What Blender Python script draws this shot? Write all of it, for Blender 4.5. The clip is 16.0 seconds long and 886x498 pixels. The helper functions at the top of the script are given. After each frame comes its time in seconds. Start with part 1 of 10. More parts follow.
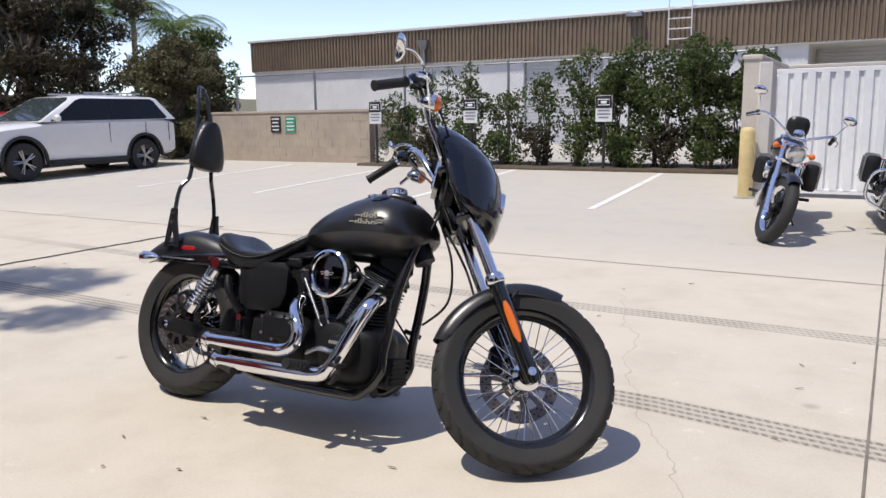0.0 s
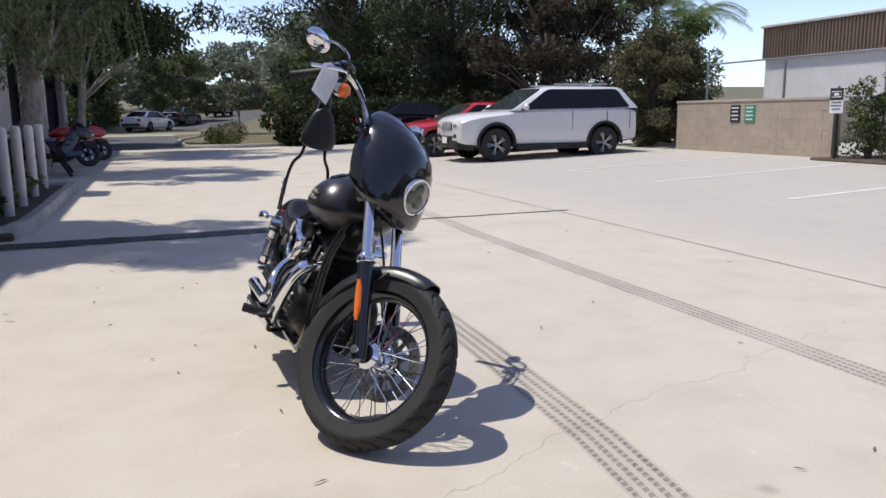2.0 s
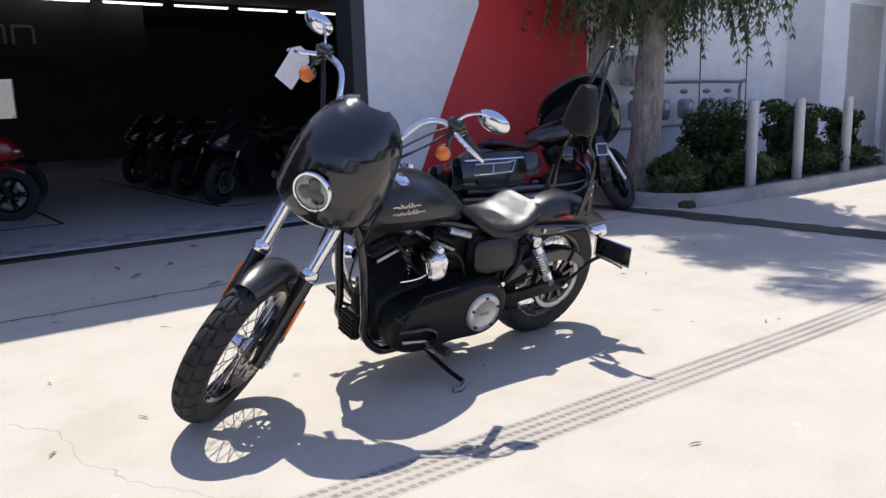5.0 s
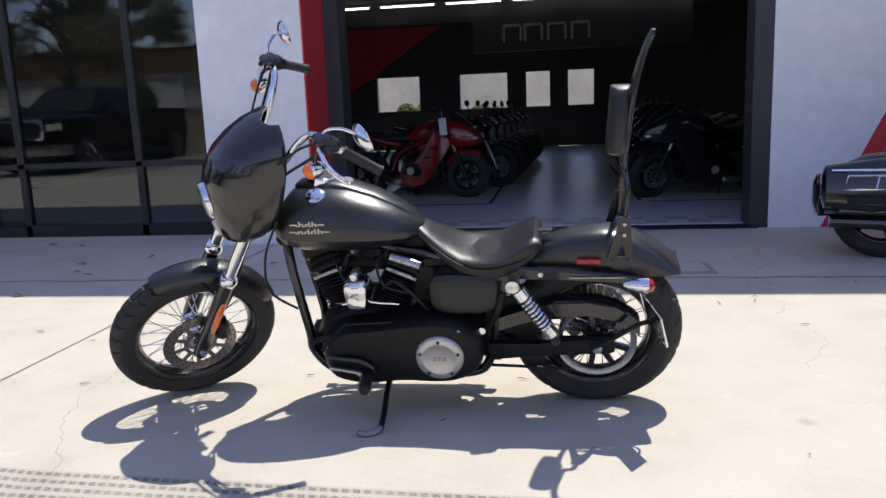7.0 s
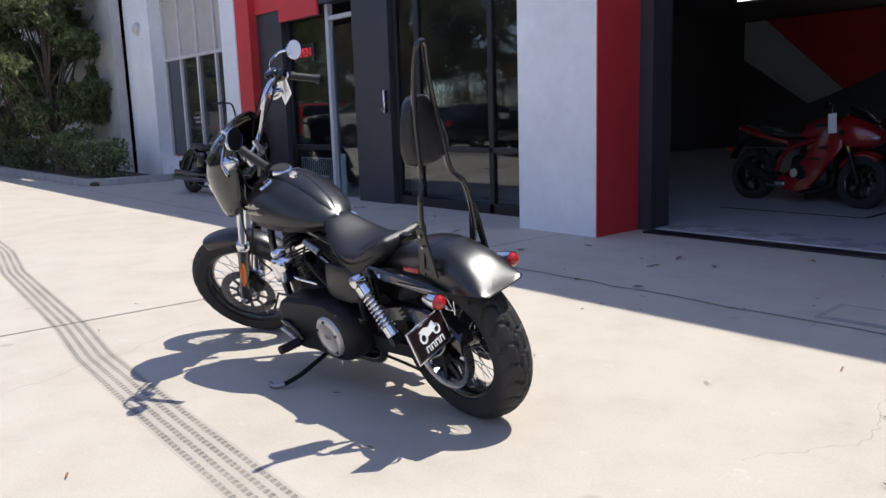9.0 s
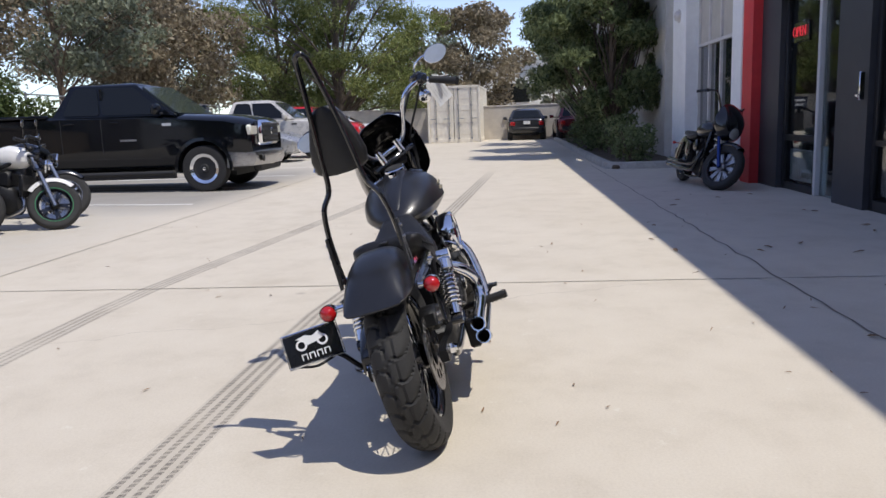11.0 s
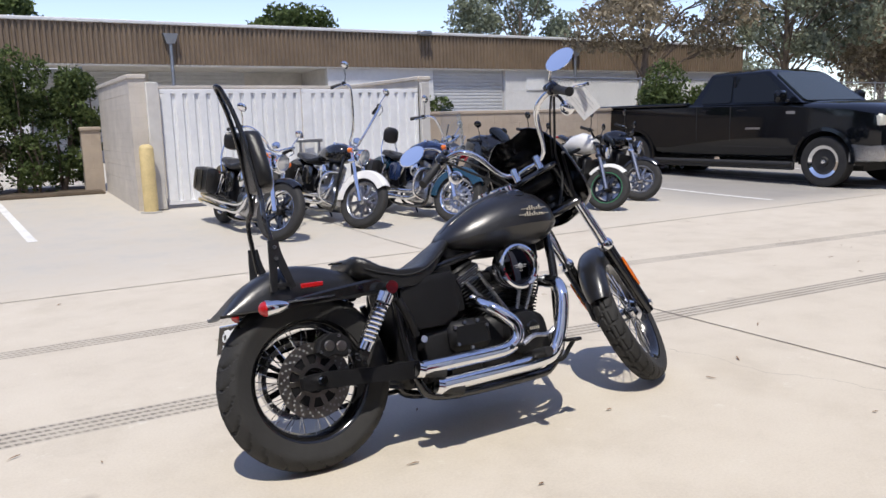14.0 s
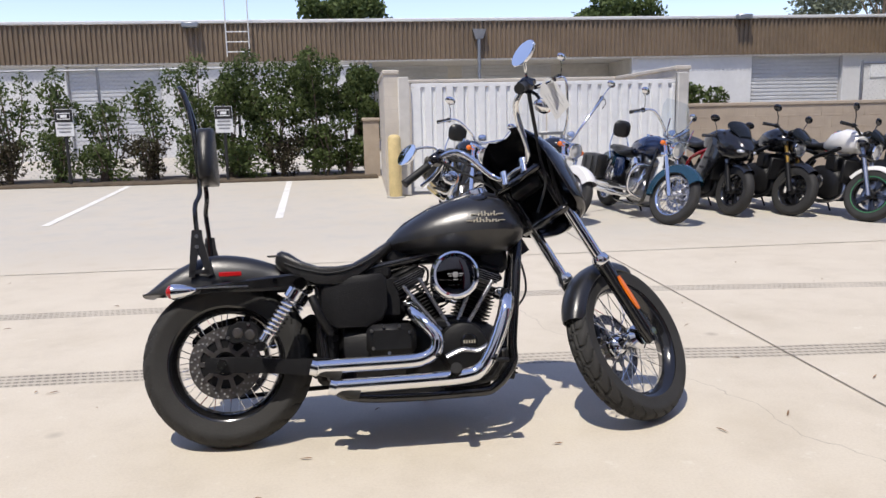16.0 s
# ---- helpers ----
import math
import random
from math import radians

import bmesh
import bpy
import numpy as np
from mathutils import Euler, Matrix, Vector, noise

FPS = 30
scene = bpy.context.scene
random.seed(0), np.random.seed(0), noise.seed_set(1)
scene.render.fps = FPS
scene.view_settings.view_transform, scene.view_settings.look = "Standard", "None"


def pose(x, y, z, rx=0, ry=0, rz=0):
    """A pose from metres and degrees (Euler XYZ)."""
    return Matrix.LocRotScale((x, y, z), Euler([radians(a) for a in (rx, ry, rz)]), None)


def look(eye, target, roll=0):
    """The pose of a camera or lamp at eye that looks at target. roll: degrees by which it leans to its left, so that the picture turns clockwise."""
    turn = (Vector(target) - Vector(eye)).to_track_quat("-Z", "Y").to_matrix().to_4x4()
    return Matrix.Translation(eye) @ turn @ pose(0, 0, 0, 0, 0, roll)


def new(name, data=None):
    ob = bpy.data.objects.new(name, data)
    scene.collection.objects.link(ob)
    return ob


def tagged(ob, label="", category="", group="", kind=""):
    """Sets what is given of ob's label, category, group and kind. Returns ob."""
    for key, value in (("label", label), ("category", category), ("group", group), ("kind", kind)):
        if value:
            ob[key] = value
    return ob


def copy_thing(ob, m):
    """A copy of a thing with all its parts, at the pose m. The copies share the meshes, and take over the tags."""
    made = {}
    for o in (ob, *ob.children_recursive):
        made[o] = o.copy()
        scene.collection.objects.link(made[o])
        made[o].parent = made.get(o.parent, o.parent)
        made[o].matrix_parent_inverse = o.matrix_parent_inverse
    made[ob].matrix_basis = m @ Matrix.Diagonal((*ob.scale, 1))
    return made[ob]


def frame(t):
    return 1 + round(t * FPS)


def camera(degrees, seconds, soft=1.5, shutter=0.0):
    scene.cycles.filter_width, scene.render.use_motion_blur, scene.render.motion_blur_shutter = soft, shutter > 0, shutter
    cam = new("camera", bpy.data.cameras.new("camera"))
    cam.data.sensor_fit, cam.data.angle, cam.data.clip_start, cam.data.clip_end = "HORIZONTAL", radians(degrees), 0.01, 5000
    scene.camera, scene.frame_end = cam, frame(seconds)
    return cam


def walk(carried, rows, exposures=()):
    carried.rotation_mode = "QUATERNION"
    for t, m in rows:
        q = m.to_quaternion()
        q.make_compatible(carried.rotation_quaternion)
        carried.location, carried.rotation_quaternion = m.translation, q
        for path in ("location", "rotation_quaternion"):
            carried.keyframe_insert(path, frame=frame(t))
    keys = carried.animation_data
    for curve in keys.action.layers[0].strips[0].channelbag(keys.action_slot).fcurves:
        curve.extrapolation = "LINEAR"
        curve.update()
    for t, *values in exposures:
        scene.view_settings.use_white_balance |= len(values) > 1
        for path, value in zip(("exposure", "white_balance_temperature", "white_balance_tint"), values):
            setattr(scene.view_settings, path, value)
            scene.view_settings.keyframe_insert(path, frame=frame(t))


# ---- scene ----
EXPOSURES = [(0, 0.54, 6580, 10), (1.2, 0.49, 6430, 10), (2, 0.4, 6410, 10), (2.6, 0.48, 6440, 10), (3, 0.6, 6440, 10), (3.5, 0.76, 6360, 10), (4.5, 0.84, 6310, 10), (5.2, 0.74, 6310, 10), (7.5, 0.76, 6390, 10), (8.2, 0.76, 6370, 10), (10.4, 0.47, 6420, 10), (11, 0.4, 6420, 10), (11.5, 0.56, 6400, 10), (14, 0.54, 6480, 10), (15, 0.56, 6620, 10), (16, 0.56, 6640, 10)]
cam = camera(59.8, 16.0)
PATH = [
    (0, (1.887, -2.469, 1.227), (0.898, -0.764, 0.889), -0.8),
    (0.5, (2.405, -2.229, 1.198), (1.16, -0.702, 0.853), -0.8),
    (1, (2.832, -1.831, 1.192), (1.305, -0.587, 0.845), -0.9),
    (1.5, (3.212, -1.346, 1.188), (1.524, -0.331, 0.84), -0.9),
    (2, (3.438, -0.761, 1.181), (1.592, -0.074, 0.835), -0.7),
    (2.5, (3.509, -0.12, 1.162), (1.551, 0.09, 0.814), -0.7),
    (3, (3.429, 0.536, 1.16), (1.468, 0.357, 0.809), -0.8),
    (3.5, (3.266, 1.191, 1.148), (1.371, 0.655, 0.795), -0.8),
    (4, (2.899, 1.743, 1.146), (1.16, 0.823, 0.782), -0.9),
    (4.5, (2.451, 2.224, 1.137), (0.944, 0.961, 0.77), -1.3),
    (5, (1.881, 2.594, 1.151), (0.68, 1.037, 0.78), -1.7),
    (7.3, (-1.044, 2.827, 1.168), (-0.535, 0.927, 0.811), -2.1),
    (7.5, (-1.29, 2.763, 1.175), (-0.64, 0.905, 0.817), -2.0),
    (8, (-1.907, 2.511, 1.169), (-0.911, 0.813, 0.818), -2.0),
    (8.2, (-2.142, 2.399, 1.149), (-1.038, 0.768, 0.8), -1.9),
    (10.5, (-3.513, 0.117, 1.159), (-1.555, -0.114, 0.823), -2.1),
    (11, (-3.447, -0.448, 1.165), (-1.482, -0.283, 0.829), -2.1),
    (11.5, (-3.311, -1.008, 1.178), (-1.409, -0.485, 0.845), -2.1),
    (12, (-3.008, -1.51, 1.162), (-1.207, -0.706, 0.83), -2.1),
    (12.5, (-2.691, -1.912, 1.17), (-1.033, -0.845, 0.836), -2.1),
    (13, (-2.373, -2.159, 1.209), (-0.887, -0.862, 0.879), -2.0),
    (13.5, (-2.078, -2.428, 1.222), (-0.837, -0.895, 0.894), -1.9),
    (14, (-1.754, -2.674, 1.231), (-0.741, -0.98, 0.905), -1.6),
    (14.5, (-1.383, -2.906, 1.237), (-0.516, -1.133, 0.912), -1.5),
    (15, (-0.976, -3.036, 1.228), (-0.324, -1.173, 0.904), -1.6),
    (15.5, (-0.592, -3.067, 1.231), (-0.162, -1.141, 0.906), -1.5),
    (16, (-0.266, -3.064, 1.228), (-0.063, -1.102, 0.899), -1.3),
]
walk(cam, [(t, look(eye, target, roll)) for t, eye, target, roll in PATH], EXPOSURES)


# ---- sky and sun ----
SUN = Vector((-0.23, -0.367, 1.0)).normalized()
ELEV = math.asin(SUN.z)
AZ = math.atan2(SUN.x, SUN.y)
world = bpy.data.worlds.new("world")
scene.world = world
world.use_nodes = True
wn = world.node_tree
sky = wn.nodes.new("ShaderNodeTexSky")
sky.sky_type = "NISHITA"
sky.sun_disc = False
sky.sun_elevation = ELEV
sky.sun_rotation = AZ
sky.altitude = 500.0
sky.air_density, sky.dust_density, sky.ozone_density = 0.85, 0.0, 3.0
bg = wn.nodes["Background"]
bg.inputs["Strength"].default_value = 0.15
haze = wn.nodes.new("ShaderNodeHueSaturation")
haze.inputs["Saturation"].default_value = 0.84
haze.inputs["Hue"].default_value = 0.515
wn.links.new(sky.outputs["Color"], haze.inputs["Color"])
wn.links.new(haze.outputs["Color"], bg.inputs["Color"])
sun_data = bpy.data.lights.new("sun", "SUN")
sun_data.energy = 2.95
sun_data.angle = radians(0.53)
sun_data.color = (1.0, 0.945, 0.865)
sun_lamp = new("sun", sun_data)
sun_lamp.rotation_euler = SUN.to_track_quat("Z", "Y").to_euler()


# ---- geometry helpers ----
class Geo:
    """Collects vertices and faces for one mesh."""

    def __init__(self):
        self.v, self.f = [], []

    def add(self, verts, faces, m=None):
        n = len(self.v)
        for p in verts:
            p = Vector(p)
            self.v.append(tuple(m @ p) if m else tuple(p))
        self.f += [tuple(i + n for i in q) for q in faces]
        return self

    def box(self, c, s, bev=0.0, m=None):
        h = [x / 2 for x in s]
        b = min(bev, min(h) * 0.95)
        if b <= 0:
            vs = [(c[0] + i * h[0], c[1] + j * h[1], c[2] + k * h[2]) for i in (-1, 1) for j in (-1, 1) for k in (-1, 1)]
            fs = [(0, 1, 3, 2), (4, 6, 7, 5), (0, 4, 5, 1), (2, 3, 7, 6), (0, 2, 6, 4), (1, 5, 7, 3)]
            return self.add(vs, fs, m)
        vs, ix = [], {}
        for i in (-1, 1):
            for j in (-1, 1):
                for k in (-1, 1):
                    for a in range(3):
                        sg = (i, j, k)
                        ix[(sg, a)] = len(vs)
                        vs.append(tuple(c[q] + sg[q] * (h[q] if q == a else h[q] - b) for q in range(3)))
        fs = []
        for a in range(3):
            o = [q for q in range(3) if q != a]
            for s0 in (-1, 1):
                quad = []
                for u, w in ((-1, -1), (1, -1), (1, 1), (-1, 1)):
                    sg = [0, 0, 0]
                    sg[a], sg[o[0]], sg[o[1]] = s0, u, w
                    quad.append(ix[(tuple(sg), a)])
                fs.append(tuple(quad))
            for u in (-1, 1):
                for w in (-1, 1):
                    e = []
                    for t, ax in ((-1, o[0]), (1, o[0]), (1, o[1]), (-1, o[1])):
                        sg = [0, 0, 0]
                        sg[a], sg[o[0]], sg[o[1]] = t, u, w
                        e.append(ix[(tuple(sg), ax)])
                    fs.append(tuple(e))
        for i in (-1, 1):
            for j in (-1, 1):
                for k in (-1, 1):
                    fs.append(tuple(ix[((i, j, k), a)] for a in range(3)))
        return self.add(vs, fs, m)

    def rings(self, rings, closed=True, caps=True, loop=False, m=None):
        """Bridge rings of equal length. closed: each ring is a loop; loop: the last ring joins the first."""
        n, k = len(rings[0]), len(rings)
        vs = [p for r in rings for p in r]
        fs = []
        for i in range(k if loop else k - 1):
            for j in range(n if closed else n - 1):
                a, b = i * n + j, i * n + (j + 1) % n
                c, d = ((i + 1) % k) * n + (j + 1) % n, ((i + 1) % k) * n + j
                fs.append((a, b, c, d))
        if caps and closed and not loop:
            fs.append(tuple(range(n))[::-1])
            fs.append(tuple((k - 1) * n + j for j in range(n)))
        return self.add(vs, fs, m)

    def tube(self, path, r, n=10, caps=True, loop=False, m=None, flat=1.0):
        """A round bar along a path; r is one radius or one for each point. flat squeezes it across."""
        P = [Vector(p) for p in path]
        k = len(P)
        rr = list(r) if isinstance(r, (list, tuple)) else [r] * k
        T = []
        for i in range(k):
            a = P[i - 1] if (i > 0 or loop) else P[i]
            b = P[(i + 1) % k] if (i < k - 1 or loop) else P[i]
            T.append((b - a).normalized())
        u = T[0].orthogonal().normalized()
        rings = []
        for i in range(k):
            u = (u - T[i] * u.dot(T[i])).normalized()
            w = T[i].cross(u)
            rings.append([P[i] + (u * math.cos(2 * math.pi * j / n) + w * math.sin(2 * math.pi * j / n) * flat) * rr[i] for j in range(n)])
        return self.rings(rings, True, caps, loop, m)

    def cyl(self, p, q, r, r2=None, n=16, m=None):
        return self.tube([p, q], [r, r if r2 is None else r2], n, True, False, m)

    def lathe(self, prof, o=(0, 0, 0), axis=(0, 1, 0), n=32, closed=False, caps=False, m=None, a0=0.0, a1=360.0):
        """Turns a profile of (radius, way along the axis) round the axis through o."""
        ax = Vector(axis).normalized()
        u = Vector((0, 0, 1)) if abs(ax.z) < 0.9 else Vector((1, 0, 0))
        u = (u - ax * u.dot(ax)).normalized()
        w = ax.cross(u)
        full = abs(a1 - a0) >= 359.9
        k = n if full else n + 1
        rings = []
        for i in range(k):
            t = radians(a0 + (a1 - a0) * i / n)
            d = u * math.cos(t) + w * math.sin(t)
            rings.append([Vector(o) + d * r + ax * h for r, h in prof])
        self.rings(rings, closed, False, full, m)
        if caps and full:
            n0 = len(self.v) - k * len(prof)
            self.f.append(tuple(n0 + i * len(prof) for i in range(k)))
            self.f.append(tuple(n0 + i * len(prof) + len(prof) - 1 for i in range(k)))
        return self

    def disc(self, o, axis, r, n=24, th=0.002, hole=0.0):
        pr = [(hole, -th / 2), (r, -th / 2), (r, th / 2), (hole, th / 2)]
        return self.lathe(pr, o, axis, n, closed=True)

    def poly(self, pts, th, m=None):
        """A flat outline in x and z, th thick along y."""
        n = len(pts)
        vs = [(x, -th / 2, z) for x, z in pts] + [(x, th / 2, z) for x, z in pts]
        fs = [tuple(range(n)), tuple(range(2 * n - 1, n - 1, -1))]
        fs += [(i, (i + 1) % n, n + (i + 1) % n, n + i) for i in range(n)]
        return self.add(vs, fs, m)

    def sphere(self, c, r, n=16, k=8, s=(1, 1, 1)):
        prof = []
        for i in range(k + 1):
            t = math.pi * (i + 0.02) / (k + 0.04)
            prof.append((r * math.sin(t), -r * math.cos(t)))
        g = Geo().lathe(prof, (0, 0, 0), (0, 0, 1), n, caps=True)
        return self.add([(c[0] + x * s[0], c[1] + y * s[1], c[2] + z * s[2]) for x, y, z in g.v], g.f)


def spline(pts, n=6):
    """A smooth path through the points."""
    P = [Vector(p) for p in pts]
    out = []
    for i in range(len(P) - 1):
        a, b, c, d = P[max(i - 1, 0)], P[i], P[i + 1], P[min(i + 2, len(P) - 1)]
        for j in range(n):
            t = j / n
            out.append(0.5 * ((2 * b) + (c - a) * t + (2 * a - 5 * b + 4 * c - d) * t * t + (3 * b - a - 3 * c + d) * t ** 3))
    out.append(P[-1])
    return out


def table(x, rows):
    """Values between the rows (x, a, b, ...), eased."""
    if x <= rows[0][0]:
        return rows[0][1:]
    for p, q in zip(rows, rows[1:]):
        if x <= q[0]:
            t = (x - p[0]) / (q[0] - p[0])
            return tuple(u + (w - u) * t for u, w in zip(p[1:], q[1:]))
    return rows[-1][1:]


def mesh_of(name, geo, mat, sharp=40.0, fix=True):
    me = bpy.data.meshes.new(name)
    me.from_pydata([tuple(p) for p in geo.v], [], geo.f)
    if fix:
        bm = bmesh.new()
        bm.from_mesh(me)
        bmesh.ops.remove_doubles(bm, verts=bm.verts, dist=1e-5)
        bmesh.ops.recalc_face_normals(bm, faces=bm.faces)
        bm.to_mesh(me)
        bm.free()
    if sharp:
        me.shade_smooth()
        me.set_sharp_from_angle(angle=radians(sharp))
    me.materials.append(mat)
    me.update()
    return me


def part(name, geo, mat, parent, label="", m=None, sharp=40.0, fix=True, kind=""):
    """One mesh under a thing, or under a part of it."""
    ob = new(name, mesh_of(name, geo, mat, sharp, fix))
    ob.parent = parent
    if m is not None:
        ob.matrix_basis = m
    return tagged(ob, label, kind=kind)


def thing(name, label, category, m=None, group="", kind=""):
    ob = new(name)
    ob.empty_display_size = 0.1
    if m is not None:
        ob.matrix_basis = m
    return tagged(ob, label, category, group, kind)


def solid(name, geo, mat, label, category, m=None, group="", kind="", sharp=40.0, fix=True):
    ob = new(name, mesh_of(name, geo, mat, sharp, fix))
    if m is not None:
        ob.matrix_basis = m
    return tagged(ob, label, category, group, kind)


def rise(x, y):
    """Height of the ground: the lot climbs gently away from the drive, the road climbs in the distance."""
    t = max(0.0, min(y, 13.0) - 4.3)
    z = 0.032 * t * t / (t + 0.8)
    if x > 7.5:
        z *= max(0.0, 1 - (x - 7.5) / 6)
    if x < -54:
        z += 0.045 * (-54 - x)
    return z


# ---- materials ----
class Nodes:
    """A short hand for node materials."""

    def __init__(self, name):
        self.mat = bpy.data.materials.new(name)
        self.mat.use_nodes = True
        self.t = self.mat.node_tree
        self.b = self.t.nodes["Principled BSDF"]

    def n(self, kind, **inputs):
        nd = self.t.nodes.new("ShaderNode" + kind)
        for k, v in inputs.items():
            key = k.replace("_", " ")
            if hasattr(v, "is_output"):
                self.t.links.new(v, nd.inputs[key])
            else:
                nd.inputs[key].default_value = v
        return nd

    def math(self, op, a, b=0.0, c=None):
        nd = self.t.nodes.new("ShaderNodeMath")
        nd.operation = op
        for i, v in enumerate((a, b) if c is None else (a, b, c)):
            if hasattr(v, "is_output"):
                self.t.links.new(v, nd.inputs[i])
            else:
                nd.inputs[i].default_value = v
        return nd.outputs[0]

    def ramp(self, fac, stops):
        nd = self.t.nodes.new("ShaderNodeValToRGB")
        el = nd.color_ramp.elements
        while len(el) < len(stops):
            el.new(0.5)
        for e, (p, c) in zip(el, stops):
            e.position = p
            e.color = (*c, 1) if len(c) == 3 else c
        self.t.links.new(fac, nd.inputs[0])
        return nd.outputs[0]

    def mix(self, fac, a, b, mode="MIX"):
        nd = self.t.nodes.new("ShaderNodeMix")
        nd.data_type, nd.blend_type = "RGBA", mode
        for key, v in ((0, fac), (6, a), (7, b)):
            if hasattr(v, "is_output"):
                self.t.links.new(v, nd.inputs[key])
            else:
                nd.inputs[key].default_value = v if key == 0 else ((*v, 1) if len(v) == 3 else v)
        return nd.outputs[2]

    def noise(self, scale, detail=4.0, rough=0.55, vec=None):
        nd = self.n("TexNoise", Scale=scale, Detail=detail, Roughness=rough)
        if vec is not None:
            self.t.links.new(vec, nd.inputs["Vector"])
        return nd.outputs["Fac"]

    def put(self, key, v):
        if hasattr(v, "is_output"):
            self.t.links.new(v, self.b.inputs[key])
        else:
            self.b.inputs[key].default_value = v

    def bump(self, h, strength=0.3, dist=0.01):
        nd = self.n("Bump", Strength=strength, Distance=dist, Height=h)
        self.t.links.new(nd.outputs[0], self.b.inputs["Normal"])

    def where(self):
        return self.t.nodes.new("ShaderNodeNewGeometry").outputs["Position"]

    def local(self):
        return self.t.nodes.new("ShaderNodeTexCoord").outputs["Object"]


def paint(name, col, rough=0.5, metal=0.0, var=0.12, scale=6.0, bump=0.0, bscale=60.0, coat=0.0, spec=0.5, world_space=False, fine=0.0):
    """A plain finish with grime at two scales and a little relief."""
    k = Nodes(name)
    vec = k.where() if world_space else k.local()
    a = k.noise(scale, 5.0, 0.6, vec)
    b = k.noise(scale * 7.3, 3.0, 0.6, vec)
    lo = tuple(c * (1 - var * 1.6) for c in col)
    hi = tuple(min(1.0, c * (1 + var)) for c in col)
    c1 = k.ramp(a, [(0.3, lo), (0.72, hi)])
    c2 = k.mix(0.35, c1, k.ramp(b, [(0.3, lo), (0.7, hi)]))
    k.put("Base Color", c2)
    k.put("Metallic", metal)
    k.put("Roughness", k.math("MULTIPLY_ADD", b, 0.25 * rough, rough * 0.87))
    k.put("Specular IOR Level", spec)
    if coat:
        k.put("Coat Weight", coat)
        k.put("Coat Roughness", 0.06)
    if bump:
        k.bump(k.noise(bscale, 4.0, 0.6, vec), bump, 0.004)
    return k.mat


def pane(name, tint=(0.02, 0.022, 0.024), rough=0.03):
    k = Nodes(name)
    k.put("Base Color", (*tint, 1))
    k.put("Roughness", rough)
    k.put("Specular IOR Level", 0.6)
    k.put("Coat Weight", 0.5)
    k.put("Coat Roughness", 0.02)
    return k.mat


def clear_glass(name, tint=(0.75, 0.8, 0.8)):
    k = Nodes(name)
    t = k.t
    glossy = t.nodes.new("ShaderNodeBsdfGlossy")
    glossy.inputs["Roughness"].default_value = 0.02
    trans = t.nodes.new("ShaderNodeBsdfTransparent")
    trans.inputs["Color"].default_value = (*tint, 1)
    lw = t.nodes.new("ShaderNodeLayerWeight")
    lw.inputs["Blend"].default_value = 0.5
    pw = t.nodes.new("ShaderNodeMath")
    pw.operation = "POWER"
    pw.inputs[1].default_value = 4.0
    fr = t.nodes.new("ShaderNodeMath")
    fr.operation = "MULTIPLY_ADD"
    fr.inputs[1].default_value = 0.93
    fr.inputs[2].default_value = 0.065
    t.links.new(lw.outputs["Facing"], pw.inputs[0])
    t.links.new(pw.outputs[0], fr.inputs[0])
    mx = t.nodes.new("ShaderNodeMixShader")
    t.links.new(fr.outputs[0], mx.inputs[0])
    t.links.new(trans.outputs[0], mx.inputs[1])
    t.links.new(glossy.outputs[0], mx.inputs[2])
    t.links.new(mx.outputs[0], t.nodes["Material Output"].inputs["Surface"])
    return k.mat


def glow(name, col, power):
    k = Nodes(name)
    k.put("Base Color", (*col, 1))
    k.put("Emission Color", (*col, 1))
    k.put("Emission Strength", power)
    return k.mat


def leafy(name, dark, light, trans=0.25):
    k = Nodes(name)
    g = k.t.nodes.new("ShaderNodeNewGeometry")
    r = g.outputs["Random Per Island"]
    big = k.noise(0.9, 3.0, 0.6, g.outputs["Position"])
    c = k.ramp(r, [(0.0, dark), (0.75, light), (1.0, tuple(min(1, x * 1.25) for x in light))])
    k.put("Base Color", k.mix(k.math("MULTIPLY", big, 0.5), c, dark))
    k.put("Roughness", 0.66)
    k.put("Specular IOR Level", 0.22)
    k.put("Transmission Weight", 0.0)
    k.put("Subsurface Weight", 0.0)
    t = k.t
    tl = t.nodes.new("ShaderNodeBsdfTranslucent")
    t.links.new(c, tl.inputs["Color"])
    mx = t.nodes.new("ShaderNodeMixShader")
    mx.inputs[0].default_value = trans
    t.links.new(k.b.outputs[0], mx.inputs[1])
    t.links.new(tl.outputs[0], mx.inputs[2])
    t.links.new(mx.outputs[0], t.nodes["Material Output"].inputs["Surface"])
    return k.mat


